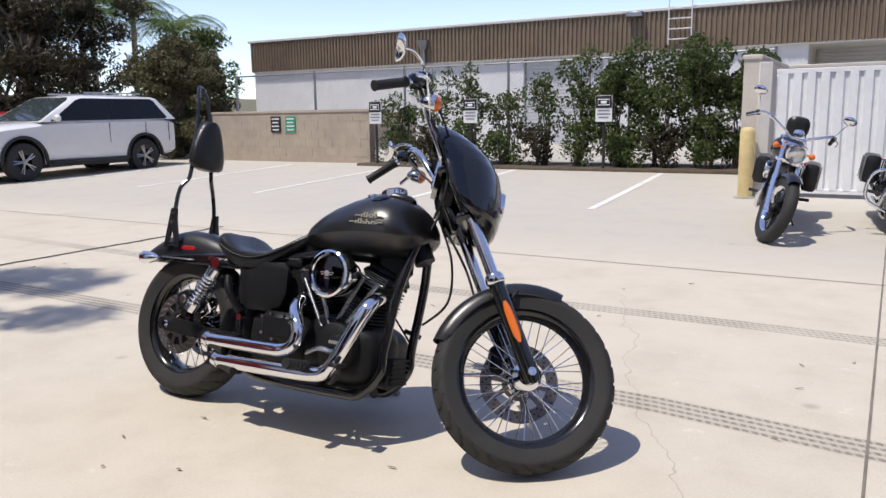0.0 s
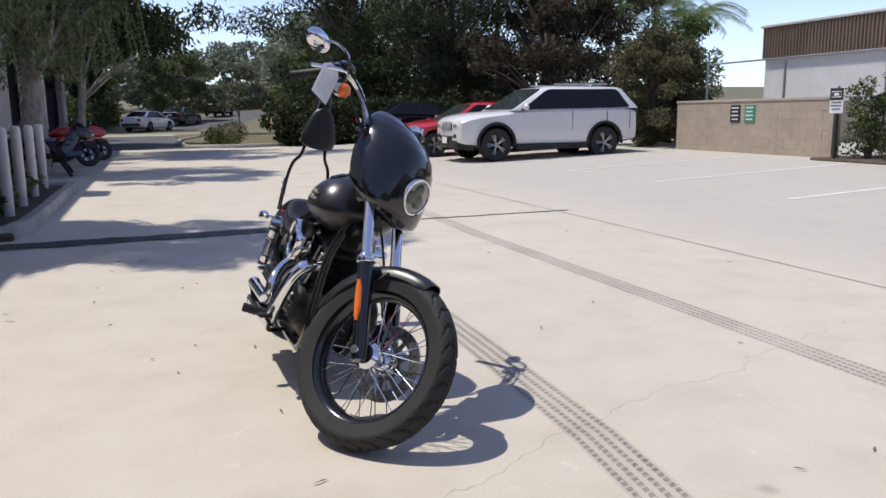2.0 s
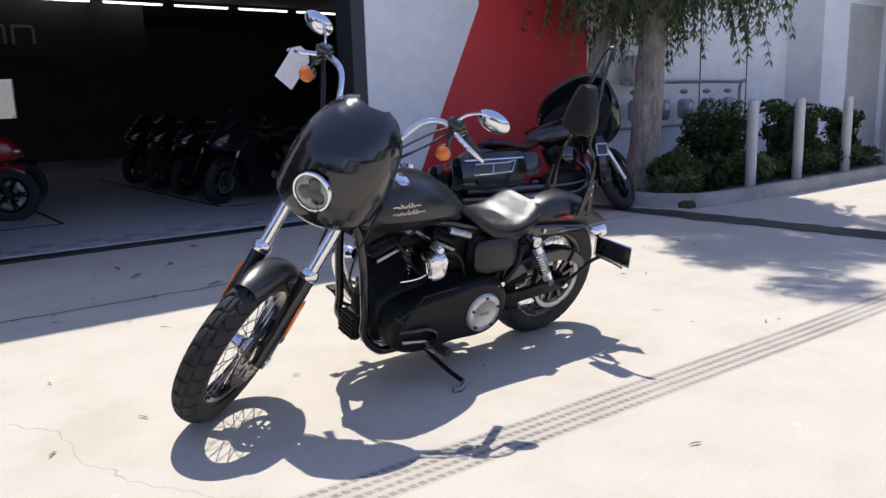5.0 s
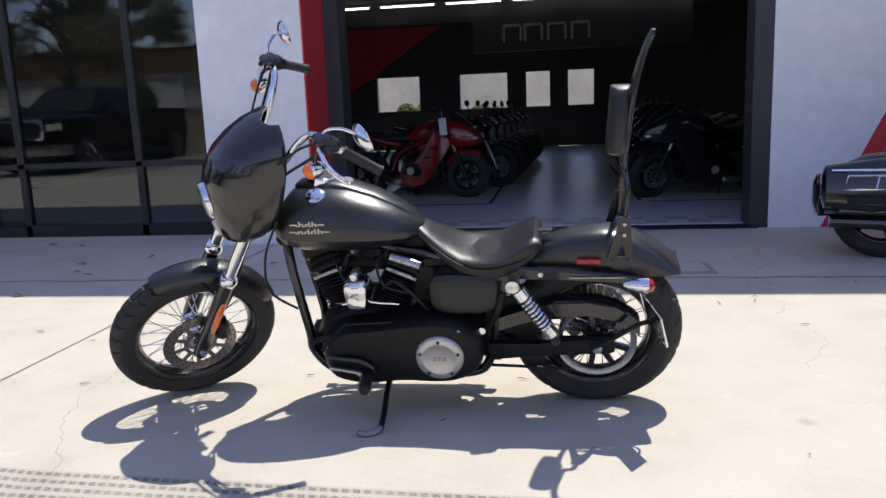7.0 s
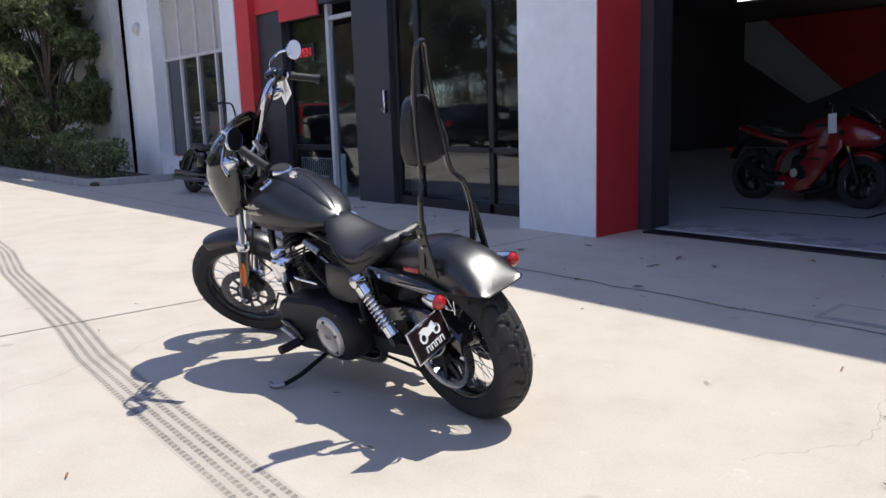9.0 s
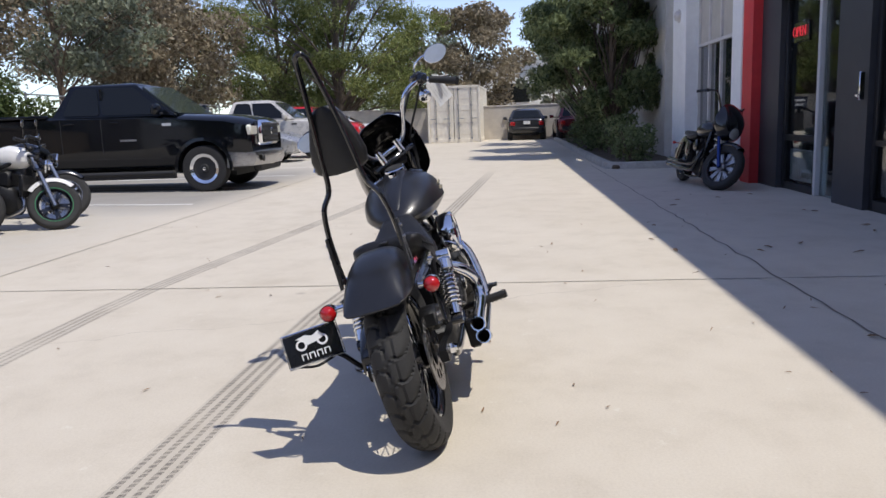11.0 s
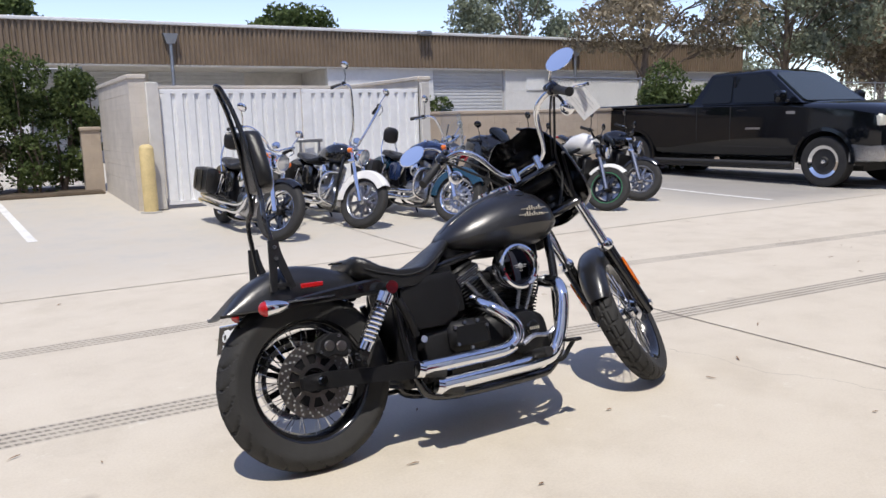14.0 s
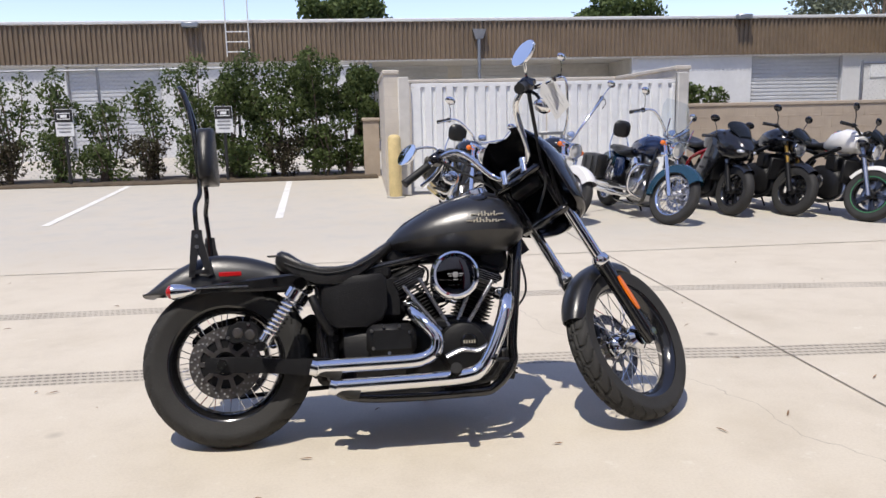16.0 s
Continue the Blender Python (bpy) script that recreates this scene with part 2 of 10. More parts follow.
def concrete_drive():
    """Sun-bleached concrete with stains, fine grit, hairline cracks and two tyre tracks."""
    k = Nodes("drive_concrete")
    pos = k.where()
    sep = k.n("SeparateXYZ", Vector=pos)
    x, y = sep.outputs[0], sep.outputs[1]
    big = k.noise(0.35, 5.0, 0.6, pos)
    mid = k.noise(2.6, 6.0, 0.65, pos)
    fine = k.noise(90.0, 3.0, 0.7, pos)
    grit = k.noise(420.0, 2.0, 0.6, pos)
    c = k.ramp(big, [(0.25, (0.481, 0.427, 0.338)), (0.5, (0.557, 0.502, 0.411)), (0.75, (0.601, 0.545, 0.452))])
    c = k.mix(0.55, c, k.ramp(mid, [(0.28, (0.437, 0.383, 0.302)), (0.5, (0.567, 0.508, 0.416)), (0.72, (0.622, 0.567, 0.473))]))
    c = k.mix(0.16, c, k.ramp(fine, [(0.3, (0.361, 0.313, 0.250)), (0.6, (0.655, 0.605, 0.510))]))
    # brown stains and pale scuffs
    c = k.mix(k.math("MULTIPLY", k.ramp(k.noise(1.1, 5.0, 0.6, pos), [(0.56, (0, 0, 0)), (0.72, (1, 1, 1))]), 0.30), c, (0.409, 0.350, 0.260))
    c = k.mix(k.math("MULTIPLY", k.ramp(k.noise(6.5, 6.0, 0.7, pos), [(0.63, (0, 0, 0)), (0.70, (1, 1, 1))]), 0.45), c, (0.682, 0.660, 0.580))
    # greyer, older surface in the parking bays
    bay = k.n("MapRange", Value=y, From_Min=3.6, From_Max=5.2)
    greym = k.math("MULTIPLY", bay.outputs[0], k.ramp(mid, [(0.3, (0.2, 0.2, 0.2)), (0.65, (0.75, 0.75, 0.75))]))
    c = k.mix(greym, c, (0.419, 0.405, 0.370))
    # darker patched surface where the pickups stand
    px = k.math("MULTIPLY", k.n("MapRange", Value=x, From_Min=6.4, From_Max=8.2).outputs[0], k.n("MapRange", Value=x, From_Min=17.0, From_Max=14.0).outputs[0])
    py = k.n("MapRange", Value=k.math("ADD", y, k.math("MULTIPLY", mid, 0.9)), From_Min=3.9, From_Max=4.9).outputs[0]
    c = k.mix(k.math("MULTIPLY", k.math("MULTIPLY", px, py), k.ramp(big, [(0.3, (0.55, 0.55, 0.55)), (0.6, (0.85, 0.85, 0.85))])), c, (0.235, 0.225, 0.21))
    # dry grassy earth far beyond the lot
    far = k.n("MapRange", Value=x, From_Min=-46.0, From_Max=-54.0)
    c = k.mix(far.outputs[0], c, k.mix(mid, (0.11, 0.10, 0.05), (0.20, 0.17, 0.09)))
    # oil spots
    spots = k.n("TexVoronoi", Vector=pos, Scale=1.15).outputs["Distance"]
    c = k.mix(k.ramp(spots, [(0.015, (0.5, 0.5, 0.5)), (0.055, (0, 0, 0))]), c, (0.22, 0.19, 0.16))
    # hairline cracks
    wob = k.noise(1.3, 4.0, 0.6, pos)
    for ax0, slope, amp, lo, hi in ((1.02, -0.35, 0.55, -1.4, 2.6), (-2.1, 0.15, 0.8, -6.0, -0.5)):
        d = k.math("ABSOLUTE", k.math("SUBTRACT", k.math("SUBTRACT", x, k.math("MULTIPLY", y, slope)), k.math("MULTIPLY_ADD", wob, amp, ax0)))
        line = k.math("LESS_THAN", d, 0.0035)
        inside = k.math("MULTIPLY", k.math("GREATER_THAN", y, lo), k.math("LESS_THAN", y, hi))
        c = k.mix(k.math("MULTIPLY", k.math("MULTIPLY", line, inside), 0.38), c, (0.2, 0.17, 0.14))
    # tyre tracks: four ribs of rubber, broken up by the tread, along two gently bent lines
    def bent(rows):
        """Height of a line of straight runs at x."""
        out = rows[0][1]
        for (xa, ya), (xb, yb) in zip(rows, rows[1:]):
            out = k.math("ADD", out, k.n("MapRange", Value=x, From_Min=xa, From_Max=xb, To_Min=0.0, To_Max=yb - ya).outputs[0])
        return out

    for rows, width, power, smear in (([(-8.0, 0.92), (-3.6, 0.83), (-1.7, 0.80), (0.0, 0.745), (1.1, 0.70), (1.8, 0.62), (4.0, 0.47), (5.2, 0.30), (12.9, -0.16)], 0.098, 1.0, 0.2), ([(-8.0, 2.45), (-3.6, 2.2), (1.2, 2.2), (1.9, 2.17), (7.0, 1.55), (9.5, 1.37), (13.0, 0.99)], 0.088, 0.85, 0.2)):
        d = k.math("SUBTRACT", y, bent(rows))
        dw = k.math("ADD", d, k.math("MULTIPLY_ADD", fine, 0.012, -0.006))
        inside = k.math("LESS_THAN", k.math("ABSOLUTE", dw), width)
        ribs = k.math("LESS_THAN", k.math("COSINE", k.math("MULTIPLY", dw, 2 * math.pi / (width * 0.5))), -0.05)
        tread = k.math("SINE", k.math("ADD", k.math("MULTIPLY", x, 2 * math.pi / 0.036), k.math("MULTIPLY", d, 55.0)))
        blocks = k.math("MULTIPLY_ADD", k.math("GREATER_THAN", tread, -0.35), 0.5, 0.5)
        ends = k.math("MULTIPLY", k.n("MapRange", Value=x, From_Min=-7.5, From_Max=-4.5).outputs[0], k.n("MapRange", Value=x, From_Min=13.5, From_Max=10.0).outputs[0])
        wear = k.ramp(k.noise(1.7, 4.0, 0.7, pos), [(0.3, (0.55, 0.55, 0.55)), (0.6, (1, 1, 1))])
        grain = k.ramp(fine, [(0.3, (0.45, 0.45, 0.45)), (0.6, (1, 1, 1))])
        m = k.math("MULTIPLY", k.math("MULTIPLY", inside, ribs), k.math("MULTIPLY", blocks, ends))
        m = k.math("MULTIPLY", k.math("MULTIPLY", m, wear), grain)
        haze = k.math("MULTIPLY", k.math("MULTIPLY", inside, ends), k.math("MULTIPLY", wear, smear))
        c = k.mix(k.math("MAXIMUM", k.math("MULTIPLY", m, power), haze), c, (0.11, 0.098, 0.085))
    k.put("Base Color", c)
    k.put("Roughness", k.math("MULTIPLY_ADD", mid, 0.2, 0.62))
    k.put("Specular IOR Level", 0.35)
    h = k.math("ADD", k.math("MULTIPLY", fine, 0.6), k.math("ADD", k.math("MULTIPLY", grit, 0.5), mid))
    k.bump(h, 0.22, 0.004)
    return k.mat


def blocky(name, col, mortar, bw, bh):
    """Concrete blocks with recessed joints on an upright wall."""
    k = Nodes(name)
    pos = k.where()
    sep = k.n("SeparateXYZ", Vector=pos)
    along = k.math("ADD", sep.outputs[0], sep.outputs[1])
    vec = k.n("CombineXYZ", X=along, Y=sep.outputs[2])
    br = k.t.nodes.new("ShaderNodeTexBrick")
    k.t.links.new(vec.outputs[0], br.inputs["Vector"])
    br.inputs["Scale"].default_value = 1.0
    br.inputs["Brick Width"].default_value = bw
    br.inputs["Row Height"].default_value = bh
    br.inputs["Mortar Size"].default_value = 0.006
    br.inputs["Color1"].default_value = (*col, 1)
    br.inputs["Color2"].default_value = (*tuple(c * 0.9 for c in col), 1)
    br.inputs["Mortar"].default_value = (*mortar, 1)
    n = k.noise(3.0, 5.0, 0.65, pos)
    c = k.mix(0.4, br.outputs["Color"], k.ramp(n, [(0.3, tuple(q * 0.7 for q in col)), (0.7, tuple(min(1, q * 1.15) for q in col))]))
    k.put("Base Color", c)
    k.put("Roughness", 0.85)
    k.bump(k.math("ADD", k.math("MULTIPLY", br.outputs["Fac"], -1.0), k.math("MULTIPLY", k.noise(70.0, 3.0, 0.6, pos), 0.4)), 0.4, 0.006)
    return k.mat


def flaky_bark(name, pale, dark):
    """Upright flakes of bark: pale plates parted by dark furrows."""
    k = Nodes(name)
    vec = k.n("Mapping", Vector=k.local(), Scale=(1.0, 1.0, 0.28)).outputs[0]
    plates = k.noise(16.0, 6.0, 0.72, vec)
    fine = k.noise(70.0, 4.0, 0.65, vec)
    c = k.ramp(plates, [(0.36, dark), (0.47, tuple((a + b) / 2 for a, b in zip(pale, dark))), (0.58, pale)])
    k.put("Base Color", k.mix(0.3, c, k.ramp(fine, [(0.35, dark), (0.65, pale)])))
    k.put("Roughness", 0.9)
    k.bump(k.math("ADD", plates, k.math("MULTIPLY", fine, 0.4)), 0.9, 0.03)
    return k.mat


M_DRIVE = concrete_drive()
M_ASPHALT = paint("asphalt", (0.10, 0.098, 0.094), 0.85, 0, 0.2, 0.6, 0.4, 120, world_space=True)
M_KERB = paint("kerb_concrete", (0.40, 0.38, 0.34), 0.85, 0, 0.22, 3.0, 0.4, 80, world_space=True)
M_WET = paint("wet_gutter", (0.04, 0.036, 0.032), 0.6, 0, 0.3, 3.0, 0.2, 60, world_space=True)
M_LINE = paint("road_marking", (0.74, 0.73, 0.69), 0.7, 0, 0.16, 5.0, 0.2, 90, world_space=True)
M_WHITE = paint("white_stucco", (0.90, 0.90, 0.89), 0.7, 0, 0.07, 1.2, 0.25, 70, world_space=True)
M_PANEL = paint("pale_wall_panel", (0.66, 0.66, 0.65), 0.7, 0, 0.08, 1.0, 0.2, 60, world_space=True)
M_OFFWHITE = paint("aged_white_wall", (0.58, 0.56, 0.52), 0.8, 0, 0.14, 0.8, 0.25, 60, world_space=True)
M_RED = paint("red_wall_paint", (0.66, 0.045, 0.05), 0.55, 0, 0.12, 1.5, 0.2, 70, world_space=True)
M_DARK = paint("charcoal_paint", (0.046, 0.048, 0.055), 0.5, 0, 0.15, 2.0, 0.1, 60, world_space=True)
M_FRAME = paint("dark_bronze_frame", (0.03, 0.03, 0.032), 0.4, 0.3, 0.1, 3.0)
M_ALU = paint("bare_aluminium", (0.55, 0.56, 0.57), 0.35, 1.0, 0.08, 5.0)
M_GLASS = pane("window_glass")
M_CLEAR = clear_glass("clear_glass")
M_TINT = paint("car_glass", (0.010, 0.012, 0.014), 0.06, 0, 0.05, 2.0, spec=0.32)
M_BLOCK = blocky("tan_block_wall", (0.43, 0.355, 0.275), (0.41, 0.335, 0.26), 0.4, 0.2)
M_GREYBLOCK = blocky("grey_block_wall", (0.60, 0.55, 0.48), (0.53, 0.485, 0.42), 0.4, 0.2)
M_FASCIA = paint("tan_ribbed_metal", (0.185, 0.135, 0.088), 0.6, 0, 0.16, 0.7, 0, world_space=True)
M_CAP = paint("white_roof_cap", (0.62, 0.62, 0.61), 0.5, 0, 0.05, 1.0, world_space=True)
M_GATE = paint("white_gate_metal", (0.80, 0.81, 0.81), 0.5, 0, 0.08, 1.5, world_space=True)
M_ROLL = paint("grey_roll_door", (0.55, 0.56, 0.57), 0.5, 0.0, 0.08, 1.0, world_space=True)
M_YELLOW = paint("yellow_bollard_paint", (0.66, 0.52, 0.25), 0.65, 0, 0.14, 8.0, 0.2, 50)
M_WPIPE = paint("white_pipe_paint", (0.66, 0.63, 0.60), 0.7, 0, 0.12, 8.0, 0.2, 50)
M_GALV = paint("galvanised_steel", (0.36, 0.37, 0.38), 0.45, 0.9, 0.12, 10.0)
M_SOIL = paint("planter_soil", (0.10, 0.075, 0.05), 0.95, 0, 0.35, 5.0, 0.8, 40, world_space=True)
M_GRASS = paint("dry_grass_ground", (0.16, 0.14, 0.07), 0.95, 0, 0.4, 1.5, 0.8, 30, world_space=True)
M_BARK = flaky_bark("pale_bark", (0.50, 0.45, 0.39), (0.20, 0.16, 0.125))
M_DARKBARK = paint("dark_bark", (0.15, 0.115, 0.085), 0.9, 0, 0.3, 9.0, 0.8, 30)
M_LEAF_HEDGE = leafy("hedge_leaves", (0.040, 0.062, 0.020), (0.135, 0.175, 0.060), 0.3)
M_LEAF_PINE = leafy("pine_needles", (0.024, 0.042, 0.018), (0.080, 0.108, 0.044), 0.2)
# paler copy of the pine needles, with sunlight put into the leaf colour
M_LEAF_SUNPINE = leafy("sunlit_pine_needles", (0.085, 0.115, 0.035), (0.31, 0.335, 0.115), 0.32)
M_LEAF_DARK = leafy("dark_leaves", (0.020, 0.032, 0.012), (0.068, 0.088, 0.034), 0.2)
M_LEAF_GUM = leafy("dusty_gum_leaves", (0.142, 0.118, 0.076), (0.345, 0.29, 0.198))
M_LEAF_OLIVE = leafy("olive_brown_leaves", (0.062, 0.058, 0.030), (0.185, 0.168, 0.085), 0.25)
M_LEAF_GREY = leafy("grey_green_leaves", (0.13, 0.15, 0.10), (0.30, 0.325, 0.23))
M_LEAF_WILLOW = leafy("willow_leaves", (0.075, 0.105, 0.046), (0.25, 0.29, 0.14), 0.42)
M_LEAF_PALM = leafy("palm_fronds", (0.08, 0.125, 0.04), (0.22, 0.30, 0.12), 0.35)
M_LEAF_BROWN = leafy("dark_russet_leaves", (0.026, 0.023, 0.014), (0.085, 0.072, 0.042), 0.15)
M_TYRE = paint("tyre_rubber", (0.024, 0.0235, 0.023), 0.75, 0, 0.2, 14.0, 0.25, 120)
M_BLACK = paint("gloss_black", (0.010, 0.010, 0.011), 0.16, 0, 0.1, 6.0, coat=0.6)
M_MATT = paint("satin_black", (0.013, 0.013, 0.014), 0.30, 0, 0.14, 9.0, 0.10, 420, spec=0.72)
M_CHROME = paint("chrome", (0.82, 0.83, 0.85), 0.055, 1.0, 0.02, 8.0)
M_CASE = paint("black_wrinkle", (0.010, 0.010, 0.011), 0.44, 0.0, 0.2, 12.0, 0.25, 160, spec=0.26)
M_RUBBER = paint("black_rubber", (0.014, 0.014, 0.014), 0.6, 0, 0.15, 18.0, 0.2, 120)
M_LEATHER = paint("black_vinyl", (0.015, 0.0145, 0.014), 0.33, 0, 0.2, 14.0, 0.3, 220)
M_AMBER = pane("amber_lens", (0.75, 0.16, 0.01), 0.12)
M_REDLENS = pane("red_lens", (0.42, 0.012, 0.014), 0.1)
M_STEEL = paint("brushed_steel", (0.42, 0.42, 0.43), 0.28, 1.0, 0.12, 20.0)
M_DISC = paint("worn_disc_steel", (0.27, 0.25, 0.235), 0.36, 1.0, 0.2, 25.0)
M_SILVER = paint("emblem_cream", (0.62, 0.57, 0.46), 0.35, 0.5, 0.05)
M_BLACKCHROME = paint("black_chrome", (0.10, 0.095, 0.10), 0.07, 1.0, 0.05, 10.0)
M_DERBY = paint("brushed_aluminium_cover", (0.62, 0.605, 0.575), 0.42, 0.75, 0.10, 16.0, 0.06, 200)
M_EMBLEM_HOLELIGHT = paint("pale_emblem_and_hole_light", (0.42, 0.42, 0.42), 0.4, 0.5, 0.1, 20.0)
M_PAPER = paint("white_paper", (0.80, 0.80, 0.80), 0.8, 0, 0.03, 5.0)
M_INK = paint("printed_black", (0.02, 0.02, 0.02), 0.7, 0, 0.1, 5.0)
M_GREENSIGN = paint("green_sign", (0.06, 0.28, 0.16), 0.5, 0, 0.08, 5.0)
M_SIGNWHITE = paint("sign_white", (0.75, 0.76, 0.76), 0.45, 0, 0.05, 5.0)
M_LEAFLIT = paint("dry_leaf", (0.30, 0.19, 0.11), 0.9, 0, 0.4, 30.0)
M_SHOWFLOOR = paint("white_show_floor", (0.60, 0.60, 0.62), 0.3, 0, 0.1, 1.0, world_space=True)
M_SHOWGREY = paint("grey_floor_tile", (0.40, 0.40, 0.405), 0.35, 0, 0.1, 1.0, world_space=True)
M_CREAM = paint("cream_wall_paint", (0.84, 0.79, 0.66), 0.8, 0, 0.12, 0.9, 0.2, 60, world_space=True)
M_BLIND = paint("beige_blind", (0.52, 0.49, 0.43), 0.8, 0, 0.08, 3.0, world_space=True)
M_ROOM = paint("dark_interior_grey", (0.095, 0.097, 0.105), 0.7, 0, 0.15, 1.0, world_space=True)
M_LAMP = glow("tube_lamp", (1.0, 0.97, 0.92), 1.7)
M_NEON = glow("red_neon", (1.0, 0.05, 0.07), 0.27)
M_BLUE = paint("faded_blue", (0.03, 0.085, 0.17), 0.5, 0, 0.15, 4.0)


# ---- ground ----
def ground_sheet():
    xs = sorted(set([-400, -250, -160, -110, -80, -60, -48] + list(range(-42, 43, 2)) + [60, 80, 110, 160, 250, 400]))
    ys = sorted(set([-400, -200, -110, -60, -30, -15] + [round(-8 + 0.5 * i, 2) for i in range(60)] + [24, 30, 45, 70, 110, 200, 400]))
    g = Geo()
    g.rings([[(x, y, rise(x, y)) for y in ys] for x in xs], closed=False, caps=False)
    return solid("ground", g, M_DRIVE, "sun-bleached concrete drive and parking lot with dark tyre tracks", "ground", kind="structure", sharp=0, fix=False)


ground_sheet()


def strip(name, pts, width, mat, label, category, lift=0.004, kind="structure"):
    """A flat band along a line on the ground."""
    g = Geo()
    P = [Vector((p[0], p[1], 0)) for p in pts]
    rows = []
    for i, p in enumerate(P):
        d = (P[min(i + 1, len(P) - 1)] - P[max(i - 1, 0)]).normalized()
        s = Vector((-d.y, d.x, 0)) * width / 2
        rows.append([(p.x + k * s.x, p.y + k * s.y, rise(p.x + k * s.x, p.y + k * s.y) + lift) for k in (-1, 1)])
    g.rings(rows, closed=False, caps=False)
    return solid(name, g, mat, label, category, kind=kind, fix=False, sharp=0)


def line_pts(a, b, n):
    return [(a[0] + (b[0] - a[0]) * i / n, a[1] + (b[1] - a[1]) * i / n) for i in range(n + 1)]


M_JOINT = paint("joint_filler", (0.21, 0.185, 0.155), 0.9, 0, 0.3, 6.0, world_space=True)
M_FAINT = paint("old_joint", (0.37, 0.335, 0.28), 0.9, 0, 0.2, 6.0, world_space=True)
strip("expansion_joint", line_pts((1.87, -4.2), (1.93, 9.5), 28), 0.011, M_JOINT, "thin dark sealed expansion joint across the drive", "joint", 0.003)
strip("expansion_joint", line_pts((-30, 3.95), (30, 3.55), 60), 0.018, M_FAINT, "faint saw-cut joint along the drive", "joint", 0.003)
JIT = random.Random(8)
strip("expansion_joint", [(x, y + JIT.uniform(-0.022, 0.022)) for x, y in line_pts((-4.6, -2.28), (14, -2.36), 90)], 0.014, M_JOINT, "cracked dark joint along the shaded strip", "joint", 0.003)
strip("gutter", [(x + JIT.uniform(-0.012, 0.012), y) for x, y in line_pts((-4.78, -2.2), (-4.80, 3.95), 60)], 0.05, M_WET, "dark stained drain gutter across the drive", "gutter", 0.004)


def puddle():
    rows = []
    for i in range(41):
        y = -3.2 + 4.2 * i / 40
        w = 0.19 * math.sin(math.pi * i / 40) ** 0.5 + JIT.uniform(-0.035, 0.035) * (0 < i < 40)
        x = -4.66 - 0.03 * y + JIT.uniform(-0.02, 0.02)
        rows.append([(x - w, y, 0.006), (x + w, y, 0.006)])
    solid("puddle", Geo().rings(rows, closed=False, caps=False), M_WET, "dark wet patch along the gutter", "puddle", kind="structure", fix=False, sharp=0)


puddle()
for i in range(5):
    x = -1.32 - 2.82 * i
    strip("parking_line", line_pts((x, 6.75), (x - 0.25, 11.2), 12), 0.10, M_LINE, "worn white painted parking line on the concrete", "parking line", 0.004)
for i in range(5):
    x = 7.9 + 2.9 * i
    strip("parking_line", line_pts((x, 4.3), (x, 9.0), 12), 0.10, M_LINE, "worn white painted parking line on the concrete", "parking line", 0.004)
strip("road", spline([(-27, -2.6), (-36, -2.6), (-48, -1.2), (-60, 2.0), (-75, 6.0), (-100, 14)], 5), 6.4, M_ASPHALT, "grey asphalt street leading away uphill", "road", 0.012)


def drain_cover():
    t = thing("utility_cover", "flat concrete utility box cover set into the drive", "cover", pose(-1.41, -2.585, 0, 0, 0, 2))
    part("frame", Geo().box((0, 0, 0.004), (0.62, 0.36, 0.012), 0.003), M_KERB, t)
    part("lid", Geo().box((0, 0, 0.008), (0.54, 0.28, 0.012), 0.004), M_DRIVE, t)


drain_cover()


def dry_leaves():
    rng = random.Random(5)
    g = Geo()
    for i in range(140):
        a = rng.uniform(0, 2 * math.pi)
        if i < 110:
            x, y = rng.uniform(-5.5, 5.5), rng.uniform(-4.0, 3.5)
        else:
            x, y = rng.uniform(-3.4, 0.8), rng.uniform(-3.4, -0.4)
        L, w = rng.uniform(0.010, 0.034), rng.uniform(0.0025, 0.006)
        m = pose(x, y, 0.006, rng.uniform(-8, 8), rng.uniform(-8, 8), math.degrees(a))
        g.add([(-L, 0, 0), (-L * 0.3, -w, 0.002), (L * 0.4, -w * 0.8, 0.004), (L, 0, 0.001), (L * 0.4, w * 0.8, 0.004), (-L * 0.3, w, 0.002)], [(0, 1, 2, 3), (0, 3, 4, 5)], m)
    for i in range(26):
        L, w = rng.uniform(0.03, 0.06), rng.uniform(0.012, 0.022)
        m = pose(rng.uniform(-0.5, 7.5), rng.uniform(-4.0, -1.6), 0.008, rng.uniform(-10, 10), rng.uniform(-10, 10), rng.uniform(0, 360))
        g.add([(-L, 0, 0), (-L * 0.3, -w, 0.006), (L * 0.4, -w * 0.8, 0.01), (L, 0, 0.002), (L * 0.4, w * 0.8, 0.01), (-L * 0.3, w, 0.006)], [(0, 1, 2, 3), (0, 3, 4, 5)], m)
    solid("fallen_leaves", g, M_LEAFLIT, "scattered small dry brown leaves on the concrete", "leaves", kind="stuff", fix=False)


dry_leaves()

# ---- the shop: long low commercial building along the drive ----
WY = -4.3
WT = 0.22
TOP = 6.15


